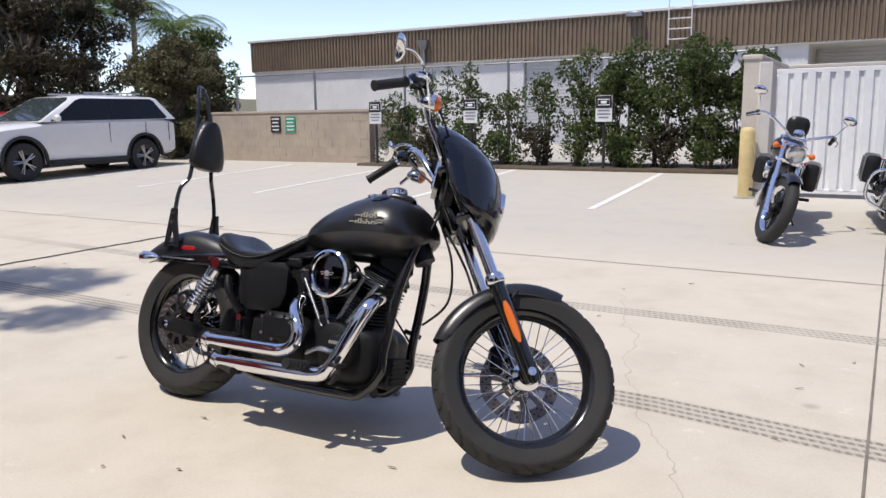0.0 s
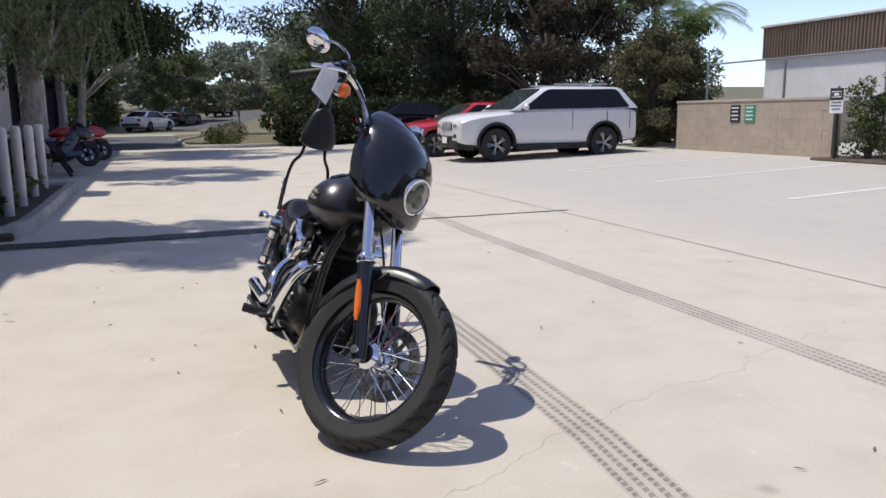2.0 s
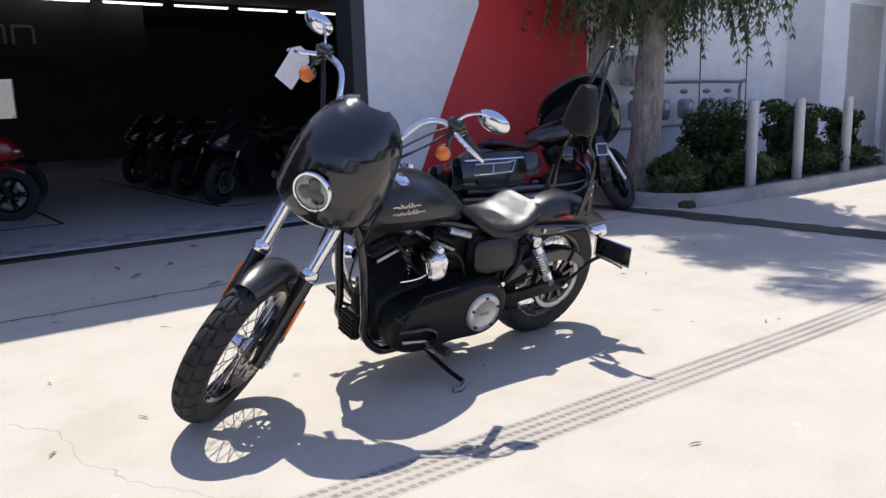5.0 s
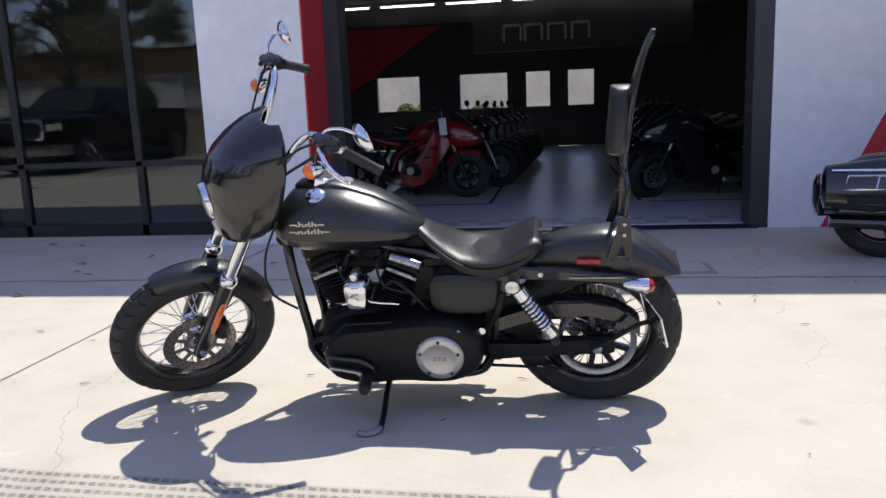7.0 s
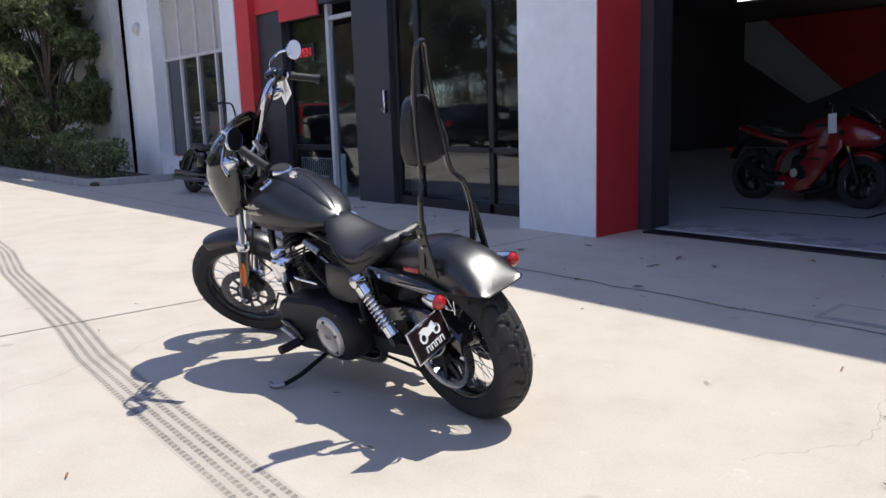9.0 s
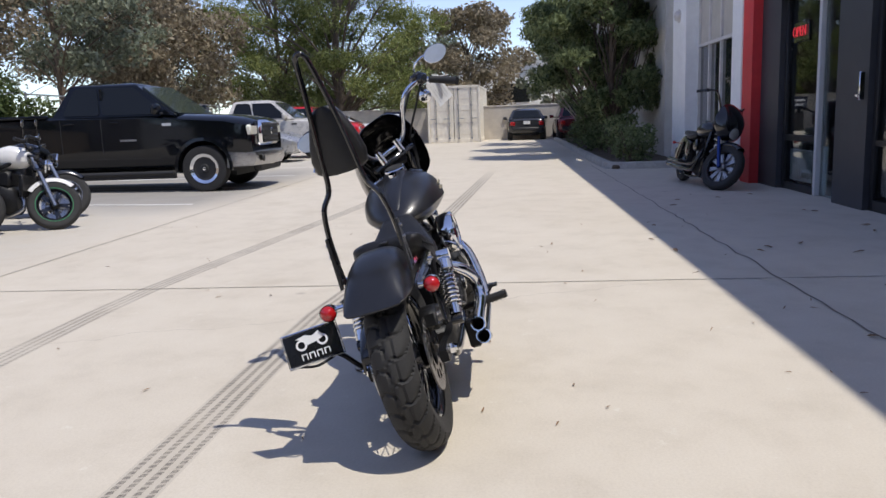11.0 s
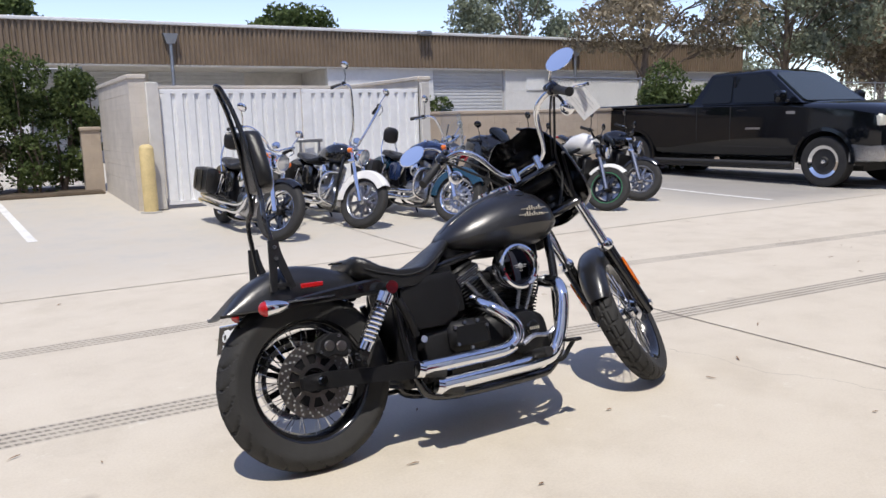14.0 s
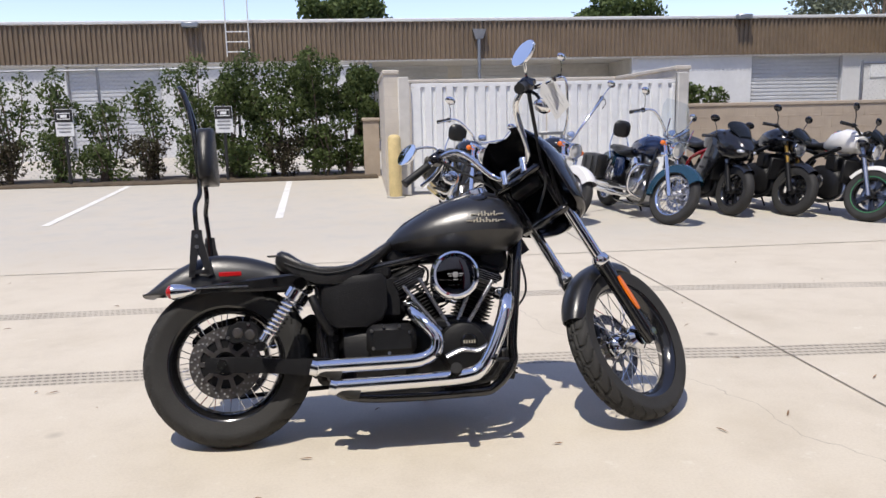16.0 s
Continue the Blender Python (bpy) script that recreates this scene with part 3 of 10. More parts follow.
def shop_shell():
    t = thing("shop_building", "long white commercial building with red and charcoal shop front", "building", kind="structure")

    def wall(x0, x1, z0, z1, mat=M_WHITE, y=WY, th=WT, label=""):
        part("wall", Geo().box(((x0 + x1) / 2, y - th / 2, (z0 + z1) / 2), (x1 - x0, th, z1 - z0)), mat, t, label)

    # shop: garage bay
    wall(-4.05, -2.52, 0, TOP)
    wall(-2.52, -2.36, 0, 2.85, M_DARK, WY - 0.01, 0.3, "charcoal garage jamb")
    wall(-2.52, 1.62, 2.85, TOP)
    wall(1.34, 1.49, 0, 2.85, M_DARK, WY - 0.12, 0.3, "charcoal garage jamb")
    wall(1.50, 2.46, 0, 4.6, M_WHITE, WY + 0.50, 0.86, "white projecting pier")
    wall(1.62, 2.46, 4.6, TOP, M_WHITE)
    part("wall", Geo().box((1.4925, WY + 0.19, 2.3), (0.015, 0.62, 4.6)), M_RED, t, "red painted side of the pier")
    # the red diagonal beside the garage
    g = Geo()
    pts = [(-5.86, 0), (-2.96, 0), (-5.86, 5.93)]
    g.poly(pts, 0.05, Matrix.Translation((0, WY - 0.02, 0)))
    part("wall", g, M_RED, t, "red painted diagonal panel")
    wall(-5.86, -4.05, 0, TOP, M_WHITE, WY - 0.05, WT - 0.05)
    # units beyond
    wall(-10.8, -5.86, 0, TOP, M_WHITE)
    for x in (-7.1, -8.35, -9.6):
        part("groove", Geo().box((x, WY + 0.002, 1.8), (0.02, 0.01, 3.4)), M_FRAME, t)
    wall(-11.65, -10.8, 0, TOP, M_WHITE, WY + 0.6, 0.8)
    wall(-14.3, -11.65, 0, TOP, M_WHITE, WY + 0.1)
    part("door_panel", Geo().box((-12.9, WY + 0.115, 1.35), (2.2, 0.03, 2.7), 0.01), M_OFFWHITE, t)
    wall(-15.4, -14.3, 0, TOP, M_OFFWHITE, WY + 0.45, 0.7)
    wall(-20.6, -15.4, 0, TOP, M_OFFWHITE)
    wall(-24.8, -20.6, 3.2, TOP, M_OFFWHITE)
    wall(-28.2, -24.8, 0, TOP, M_WHITE, WY + 0.05, 0.4)
    part("downpipe", Geo().cyl((-26.6, WY + 0.11, 0.1), (-26.6, WY + 0.11, 5.9), 0.05, n=10), M_WPIPE, t)
    wall(-34.5, -28.2, 3.3, TOP, M_OFFWHITE)
    wall(-36, -34.5, 0, TOP, M_OFFWHITE)
    # bay linings in the same even dark grey as the other interiors
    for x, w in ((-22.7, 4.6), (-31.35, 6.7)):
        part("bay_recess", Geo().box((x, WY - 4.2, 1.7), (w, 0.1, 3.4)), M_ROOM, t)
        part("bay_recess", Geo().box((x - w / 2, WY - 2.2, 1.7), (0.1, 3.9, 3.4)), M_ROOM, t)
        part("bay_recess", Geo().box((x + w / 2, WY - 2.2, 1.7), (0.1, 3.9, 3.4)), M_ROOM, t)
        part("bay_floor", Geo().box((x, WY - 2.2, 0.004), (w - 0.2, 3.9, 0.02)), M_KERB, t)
    # shop front surround
    wall(2.46, 8.75, 2.75, TOP, M_DARK, WY - 0.02)
    wall(5.25, 6.05, 0, 2.75, M_DARK, WY - 0.02, 0.3, "charcoal pier")
    wall(7.98, 8.75, 0, 2.75, M_DARK, WY - 0.02, 0.3, "charcoal pier")
    wall(8.75, 9.22, 0, TOP, M_RED, WY + 0.12, 0.4, "red painted pier")
    g = Geo().poly([(6.85, 2.61), (7.97, 2.61), (7.97, 2.80), (8.74, 2.80), (8.74, TOP - 0.2), (7.4, TOP - 0.2)], 0.03, Matrix.Translation((0, WY - 0.003, 0)))
    part("panel", g, M_RED, t, "red diagonal fascia panel")
    # next unit towards the container
    wall(9.22, 9.75, 0, TOP, M_WHITE, WY + 0.14, 0.5)
    wall(9.75, 13.0, 3.62, TOP, M_WHITE, WY)
    wall(9.75, 13.0, 0, 0.42, M_WHITE, WY)
    wall(13.0, 14.2, 0, TOP, M_WHITE, WY + 0.14, 0.5)
    wall(14.2, 15.7, 0, TOP, M_WHITE, WY - 0.3)
    wall(15.7, 34.0, 0, TOP, M_OFFWHITE)
    # roof, coping, back and sides
    part("roof", Geo().box((-1, WY - 7.5, TOP - 0.35), (70, 14.6, 0.12)), M_OFFWHITE, t)
    part("coping", Geo().box((-1, WY - 0.02, TOP + 0.04), (70, 0.4, 0.09), 0.01), M_WHITE, t)
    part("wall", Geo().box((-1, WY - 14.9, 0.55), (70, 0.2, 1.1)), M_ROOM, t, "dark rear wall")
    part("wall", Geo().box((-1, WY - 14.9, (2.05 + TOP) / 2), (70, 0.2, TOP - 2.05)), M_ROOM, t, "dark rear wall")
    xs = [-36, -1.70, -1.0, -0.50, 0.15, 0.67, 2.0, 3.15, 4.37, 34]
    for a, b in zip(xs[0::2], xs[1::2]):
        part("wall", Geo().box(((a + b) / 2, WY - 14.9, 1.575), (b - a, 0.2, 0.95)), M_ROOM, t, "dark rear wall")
    for x in (-36, 34):
        part("wall", Geo().box((x, WY - 7.5, TOP / 2), (0.2, 14.8, TOP)), M_OFFWHITE, t)
    return t


shop_shell()


RED_AREA = [(7.79, 3.4), (2.45, 3.4), (4.15, 2.3), (4.4, 2.05), (5.67, 1.48)]
GREY_AREA = [(8.4, 3.4), (7.82, 3.4), (5.70, 1.48), (6.56, 1.14), (8.4, 2.4)]


def shop_interior():
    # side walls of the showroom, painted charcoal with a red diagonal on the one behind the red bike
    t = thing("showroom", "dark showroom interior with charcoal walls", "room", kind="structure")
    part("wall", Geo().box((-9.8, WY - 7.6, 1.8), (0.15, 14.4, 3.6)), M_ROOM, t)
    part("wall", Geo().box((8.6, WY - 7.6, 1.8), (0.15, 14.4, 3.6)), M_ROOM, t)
    part("panel", Geo().poly(RED_AREA, 0.03, Matrix.Translation((0, -19.02, 0))), M_RED, t, "red painted area on the rear wall")
    part("panel", Geo().poly(GREY_AREA, 0.03, Matrix.Translation((0, -19.02, 0))), M_PANEL, t, "pale grey painted area on the rear wall")
    part("beam", Geo().box((-1.2, WY - 10.2, 2.85), (4.6, 0.25, 1.08)), M_DARK, t)
    g = Geo()
    for x0, w in ((1.25, 0.36), (0.80, 0.36), (0.30, 0.36), (-0.20, 0.36)):
        g.box((x0 - 1.0, WY - 10.06, 2.84), (w, 0.02, 0.05))
        g.box((x0 - 1.0 + w / 2, WY - 10.06, 2.68), (0.05, 0.02, 0.36))
        g.box((x0 - 1.0 - w / 2, WY - 10.06, 2.66), (0.05, 0.02, 0.30))
    part("logo_bars", g, M_GALV, t, "pale grey bars of a shop logo")
    part("floor", Geo().box((-0.6, WY - 7.3, 0.008), (18.2, 14.2, 0.02)), M_SHOWFLOOR, t)
    g = Geo()
    for i in range(18):
        for j in range(2):
            if (i + j) % 2:
                g.box((-2.2 + i * 0.2, WY - 0.35 - j * 0.2, 0.0195), (0.2, 0.2, 0.004))
    part("floor_tiles", g, M_SHOWGREY, t, "grey tile border")
    for x, y, sx, sy in ((0.9, -6.25, 1.56, 0.04), (-2.6, -6.2, 1.8, 0.04), (-1.62, -9.0, 0.04, 5.4), (0.12, -9.0, 0.04, 5.46)):
        part("floor_line", Geo().box((x, y, 0.0195), (sx, sy, 0.004)), M_INK, t, "black line in the floor")
    part("threshold", Geo().box((-0.55, WY - 0.06, 0.006), (3.75, 0.18, 0.022), 0.004), M_FRAME, t)
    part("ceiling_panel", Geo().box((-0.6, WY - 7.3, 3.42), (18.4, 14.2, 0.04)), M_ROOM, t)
    for i, (x, y) in enumerate([(5.3 - 1.42 * q, -14.05) for q in range(10)]):
        lamp = thing("ceiling_light", "long white fluorescent tube under a dark ceiling", "ceiling light", group="showroom lights")
        lamp.matrix_basis = pose(x, y, 3.36)
        part("housing", Geo().box((0, 0, 0.01), (1.25, 0.12, 0.05), 0.01), M_GALV, lamp)
        part("tube", Geo().cyl((-0.58, 0, -0.03), (0.58, 0, -0.03), 0.022, n=8), M_LAMP, lamp)


shop_interior()


def storefront():
    t = thing("shop_front", "dark-framed glass shop front of the motorcycle store", "shop front", kind="structure")

    def bar(x0, x1, z0, z1, y=WY - 0.12, d=0.07, mat=M_FRAME, name="frame"):
        part(name, Geo().box(((x0 + x1) / 2, y, (z0 + z1) / 2), (x1 - x0, d, z1 - z0), 0.006), mat, t)

    for a, b in ((2.46, 2.54), (3.42, 3.50), (4.72, 4.80), (5.17, 5.25)):
        bar(a, b, 0, 2.75)
    bar(2.54, 5.17, 0, 0.12)
    bar(2.54, 5.17, 0.70, 0.76)
    bar(2.54, 5.17, 2.66, 2.75)
    for a, b in ((2.54, 3.42), (3.50, 4.72), (4.80, 5.17)):
        part("pane", Geo().box(((a + b) / 2, WY - 0.12, 1.42), (b - a, 0.012, 2.5)), M_CLEAR, t).visible_shadow = False
    # doorway: open leaf and a side light
    for a, b in ((6.05, 6.13), (6.76, 6.84), (7.90, 7.98)):
        bar(a, b, 0, 2.75, WY - 0.14, 0.09, M_ROLL if a == 6.76 else M_FRAME)
    bar(6.13, 6.76, 2.52, 2.58, WY - 0.14, 0.07, M_ROLL)
    bar(6.84, 7.90, 0, 0.10, WY - 0.14)
    bar(6.84, 7.90, 0.68, 0.76, WY - 0.14)
    part("pane", Geo().box((6.445, WY - 0.16, 1.22), (0.63, 0.012, 2.43)), M_CLEAR, t).visible_shadow = False
    part("kick_panel", Geo().box((6.69, WY - 0.19, 0.33), (0.13, 0.02, 0.60), 0.004), M_SIGNWHITE, t, "white panel low beside the door")
    bar(6.84, 7.90, 2.62, 2.75, WY - 0.14)
    part("pane", Geo().box((7.37, WY - 0.14, 1.38), (1.06, 0.012, 2.5)), M_CLEAR, t).visible_shadow = False
    part("handle", Geo().box((5.30, WY + 0.03, 1.34), (0.04, 0.06, 0.3), 0.008).box((5.33, WY + 0.05, 1.24), (0.1, 0.02, 0.03), 0.004), M_CHROME, t)
    # neon sign, suite plate and door grille
    sign = thing("neon_sign", "red neon tube sign reading open in the window", "neon sign", pose(7.50, WY - 0.10, 2.12, 90, 0, 180))
    cu = bpy.data.curves.new("letters", "FONT")
    cu.body, cu.size, cu.align_x, cu.align_y, cu.extrude, cu.bevel_depth, cu.fill_mode = "OPEN", 0.18, "CENTER", "CENTER", 0.0, 0.0032, "NONE"
    tmp = new("letters", cu)
    me = bpy.data.meshes.new_from_object(tmp.evaluated_get(bpy.context.evaluated_depsgraph_get()))
    bpy.data.objects.remove(tmp)
    me.materials.clear()
    me.materials.append(M_NEON)
    ob = new("letters", me)
    ob.parent = sign
    g = Geo().box((0, 0, -0.02), (0.58, 0.26, 0.012), 0.004)
    part("backing", g, M_GLASS, sign)
    grille = thing("window_grille", "white bent wire grille standing low in the window", "grille", pose(7.44, WY - 0.185, 0.13))
    g = Geo()
    for i in range(15):
        g.cyl((-0.42 + i * 0.06, 0, 0), (-0.42 + i * 0.06, 0, 0.42), 0.008, n=6)
    part("bars", g, M_SIGNWHITE, grille)
    part("rail", Geo().cyl((-0.44, 0, 0.42), (0.44, 0, 0.42), 0.01, n=6).cyl((-0.44, 0, 0.02), (0.44, 0, 0.02), 0.01, n=6), M_SIGNWHITE, grille)
    plate = thing("suite_plate", "white suite number plate with dark bars", "sign", pose(7.24, WY - 0.168, 0.22))
    part("board", Geo().box((0, 0, 0), (0.36, 0.012, 0.16), 0.003), M_SIGNWHITE, plate)
    part("number_bar", Geo().box((0.12, 0.008, 0.0), (0.07, 0.004, 0.07)), M_INK, plate)
    cu = bpy.data.curves.new("lettering", "FONT")
    cu.body, cu.size, cu.align_x, cu.align_y, cu.extrude = "SUITE", 0.10, "CENTER", "CENTER", 0.002
    tmp = new("lettering", cu)
    me = bpy.data.meshes.new_from_object(tmp.evaluated_get(bpy.context.evaluated_depsgraph_get()))
    bpy.data.objects.remove(tmp)
    me.transform(Matrix(((1, 0, 0, -0.05), (0, 0, 1, 0.008), (0, 1, 0, 0), (0, 0, 0, 1))))
    me.materials.clear()
    me.materials.append(M_INK)
    ob = new("lettering", me)
    ob.parent = plate
    # neighbouring unit's roll door, frosted panes and vent
    nb = thing("neighbour_window", "tall white-framed window of the next unit with pale blinds", "window", kind="structure")
    for i in range(4):
        x = 10.17 + 0.81 * i
        part("pane", Geo().box((x, WY - 0.17, 1.41), (0.76, 0.02, 1.94)), M_GLASS, nb, "grey tinted pane")
        part("blind", Geo().box((x, WY - 0.17, 3.0), (0.76, 0.03, 1.16), 0.006), M_BLIND, nb, "pale blind behind the upper pane")
    for i in range(5):
        part("window_frame", Geo().box((9.785 + 0.80 * i, WY - 0.15, 2.02), (0.06, 0.08, 3.2), 0.006), M_WPIPE, nb)
    for z in (0.45, 2.40, 3.59):
        part("window_frame", Geo().box((11.375, WY - 0.148, z), (3.2, 0.07, 0.06), 0.006), M_WPIPE, nb)
    vent = thing("wall_vent", "small round white vent on the wall", "vent", pose(13.6, WY + 0.15, 3.08))
    part("hood", Geo().sphere((0, 0.03, 0), 0.11, 14, 8, (1, 0.7, 1)), M_WPIPE, vent)
    part("flange", Geo().disc((0, 0, 0), (0, 1, 0), 0.14, 20, 0.02), M_WPIPE, vent)


storefront()

# ---- kerbs and planters ----
def kerb(name, pts, label):
    """A rounded concrete kerb along a line."""
    g = Geo()
    rings = []
    P = [Vector((*p, 0)) for p in pts]
    for i, p in enumerate(P):
        d = (P[min(i + 1, len(P) - 1)] - P[max(i - 1, 0)]).normalized()
        s = Vector((-d.y, d.x, 0))
        b = rise(p.x, p.y)
        rings.append([p + s * u + Vector((0, 0, b + z)) for u, z in ((-0.09, -0.05), (-0.085, 0.11), (-0.06, 0.14), (0.05, 0.14), (0.075, 0.12), (0.09, -0.05))])
    g.rings(rings)
    return solid(name, g, M_KERB, label, "kerb", kind="structure", sharp=50)


kerb("kerb", [(-4.9, -4.15), (-4.95, -2.5), (-5.15, -2.16), (-5.6, -2.08), (-7, -2.06), (-9, -2.06), (-10.7, -2.05), (-10.95, -2.3), (-11.0, -3.6)], "rounded concrete kerb round a planter bed")
kerb("kerb", [(12.55, -4.2), (12.6, -2.9), (12.85, -2.6), (14, -2.58), (18, -2.6), (24, -2.65), (31, -2.7)], "concrete kerb of the planter along the building")
kerb("kerb", [(-27.5, 4.2), (-26.6, 2.2), (-27.5, 0.5), (-30, 0.2), (-36, 0.5), (-44, 2.2), (-50, 4.6)], "curved kerb round a grassy island by the street")
solid("planter_bed", Geo().box((-7.95, -3.2, 0.03), (5.9, 2.2, 0.1), 0.03), M_SOIL, "dark soil bed inside the kerb", "soil", kind="structure")
solid("planter_bed", Geo().box((21.8, -3.45, 0.03), (18.4, 1.6, 0.1), 0.03), M_SOIL, "dark soil bed along the building", "soil", kind="structure")
solid("planter_bed", Geo().box((-4.1, 12.1, rise(0, 12) - 0.01), (8.3, 1.7, 0.08), 0.03), M_SOIL, "soil bed under the hedge", "soil", kind="structure")
g = Geo()
g.rings([[(x, y, rise(x, y) + 0.05 + 0.5 * max(0, (y - 2) / 20)) for y in (0.6, 3, 6, 10, 16, 26)] for x in (-27.2, -30, -34, -40, -46, -50)], closed=False, caps=False)
solid("grass_bank", g, M_GRASS, "dry grassy bank under the trees by the street", "grass", kind="structure", fix=False)
g = Geo()
g.rings([[(x, y, rise(x, y) + 0.1 + 0.02 * max(0, -y - 5)) for y in (-4.2, -8, -14, -30, -60)] for x in (-31, -36, -50, -80, -120)], closed=False, caps=False)
solid("grass_bank", g, M_GRASS, "dry grass verge beyond the buildings", "grass", kind="structure", fix=False)


# ---- far industrial building behind the lot ----
def far_building():
    FY = 22.0
    z0 = 0.28
    t = thing("industrial_building", "low industrial building with ribbed tan metal fascia and white wall panels", "building", kind="structure")
    for a, b, back in ((-21.4, -0.35, 0.4), (-0.35, 8.75, 2.6), (8.75, 29.8, 0.4)):
        part("wall", Geo().box(((a + b) / 2, FY + (back + 6.4) / 2, 1.6), (b - a, 6.4 - back, 3.1)), M_OFFWHITE, t)
    for a, b in ((-21.4, -9.15), (-6.35, -0.35), (8.75, 12.9), (16.15, 29.8)):
        part("wall_panel", Geo().box(((a + b) / 2, FY + 0.30, 1.65), (b - a, 0.22, 3.0)), M_PANEL, t)
    part("fascia", Geo().box((4.25, FY + 0.2, 3.74), (51.3, 0.3, 1.16)), M_FASCIA, t)
    g = Geo()
    for i in range(342):
        u = -21.35 + i * 0.15
        g.add([(u - 0.055, FY + 0.05, 3.17), (u - 0.03, FY, 3.17), (u + 0.03, FY, 3.17), (u + 0.055, FY + 0.05, 3.17),
               (u - 0.055, FY + 0.05, 4.32), (u - 0.03, FY, 4.32), (u + 0.03, FY, 4.32), (u + 0.055, FY + 0.05, 4.32)],
              [(0, 1, 5, 4), (1, 2, 6, 5), (2, 3, 7, 6), (0, 3, 2, 1)])
    part("ribs", g, M_FASCIA, t, "upright ribs of the tan metal fascia", kind="stuff", fix=False, sharp=0)
    part("roof_cap", Geo().box((4.25, FY + 0.2, 4.37), (51.5, 0.5, 0.1), 0.02), M_CAP, t)
    part("roof", Geo().box((4.25, FY + 3.4, 4.25), (51.2, 6.2, 0.1)), M_CAP, t)
    part("soffit", Geo().box((4.25, FY + 1.45, 3.14), (51.2, 2.8, 0.05)), M_OFFWHITE, t)
    for a, b in ((-9.1, -6.4), (12.95, 16.1), (-0.25, 2.9), (3.4, 6.6)):
        back = 0.36 if a > 8.75 or a < -1 else 2.56
        door = part("roll_door", Geo().box(((a + b) / 2, FY + back, 1.6), (b - a, 0.06, 2.95)), M_ROLL, t)
        g = Geo()
        for j in range(24):
            g.box(((a + b) / 2, FY + back - 0.04, 0.28 + j * 0.122), (b - a - 0.06, 0.03, 0.085), 0.01)
        part("slats", g, M_ROLL, door, kind="stuff")
    part("sign_board", Geo().box((17.6, FY + 0.17, 2.62), (0.9, 0.03, 0.5), 0.005), M_SIGNWHITE, t)
    part("window", Geo().box((27.6, FY + 0.17, 1.9), (1.3, 0.04, 0.9), 0.005), M_GLASS, t)
    for x, z in ((-12.95, 3.78), (3.62, 3.9), (19.43, 3.84)):
        s = thing("downspout_head", "rusty metal roof drain box with pipe", "roof drain", pose(x, FY - 0.08, z))
        part("box", Geo().rings([[(-0.22, -0.12, 0.16), (0.22, -0.12, 0.16), (0.22, 0.1, 0.16), (-0.22, 0.1, 0.16)], [(-0.12, -0.08, -0.14), (0.12, -0.08, -0.14), (0.12, 0.06, -0.14), (-0.12, 0.06, -0.14)]]), M_GALV, s)
        part("pipe", Geo().cyl((0, 0, -0.1), (0, 0, -1.6), 0.06, n=10), M_GALV, s)
    for x, z in ((-5.27, 4.27), (12.4, 4.36)):
        s = thing("wall_pack_light", "dark box floodlight under the roof edge", "floodlight", pose(x, FY - 0.12, z))
        part("housing", Geo().box((0, 0, 0), (0.5, 0.3, 0.16), 0.03), M_GALV, s)
        part("lens", Geo().box((0, -0.03, -0.09), (0.4, 0.2, 0.03), 0.01), M_GLASS, s)
    lad = thing("roof_ladder", "white steel roof access ladder", "ladder", pose(-3.88, FY - 0.15, 3.3))
    for x in (-0.34, 0.34):
        part("rail", Geo().cyl((x, 0, 0), (x, 0, 2.6), 0.02, n=8), M_CAP, lad)
    for j in range(4):
        part("rung", Geo().cyl((-0.34, 0, 0.15 + j * 0.3), (0.34, 0, 0.15 + j * 0.3), 0.018, n=6), M_CAP, lad)


far_building()


def block_wall(x0, y0, x1, y1, top, mat, label, th=0.2, cap=True, pieces=False):
    d = math.hypot(x1 - x0, y1 - y0)
    b = min(rise(x0, y0), rise(x1, y1))
    t = thing("block_wall", label, "wall", pose((x0 + x1) / 2, (y0 + y1) / 2, 0, 0, 0, math.degrees(math.atan2(y1 - y0, x1 - x0))), kind="structure")
    part("wall", Geo().box((0, 0, (top + b - 0.1) / 2), (d, th, top - b + 0.1)), mat, t)
    if pieces:
        rows = int(round((top - b) / 0.2))
        cols = int(d / 0.4) + 1
        block = mesh_of("block", Geo().box((0, 0, 0), (0.3965, 0.007, 0.1965), 0.0015), mat)
        half = mesh_of("block", Geo().box((0, 0, 0), (0.1965, 0.007, 0.1965), 0.0015), mat)
        for side in (-1, 1):
            for r in range(rows):
                for c in range(cols):
                    u = -d / 2 + 0.4 * c + (0.2 if r % 2 == 0 else 0.4)
                    if u > d / 2 - 0.19:
                        continue
                    ob = new("block", block)
                    ob.parent = t
                    ob.matrix_basis = Matrix.Translation((u, side * (th / 2 + 0.004), top - 0.1 - 0.2 * r))
                if r % 2 == 1:
                    ob = new("block", half)
                    ob.parent = t
                    ob.matrix_basis = Matrix.Translation((-d / 2 + 0.1, side * (th / 2 + 0.004), top - 0.1 - 0.2 * r))
    if cap:
        part("cap", Geo().box((0, 0, top + 0.03), (d + 0.04, th + 0.05, 0.06), 0.01), mat, t)
    return t


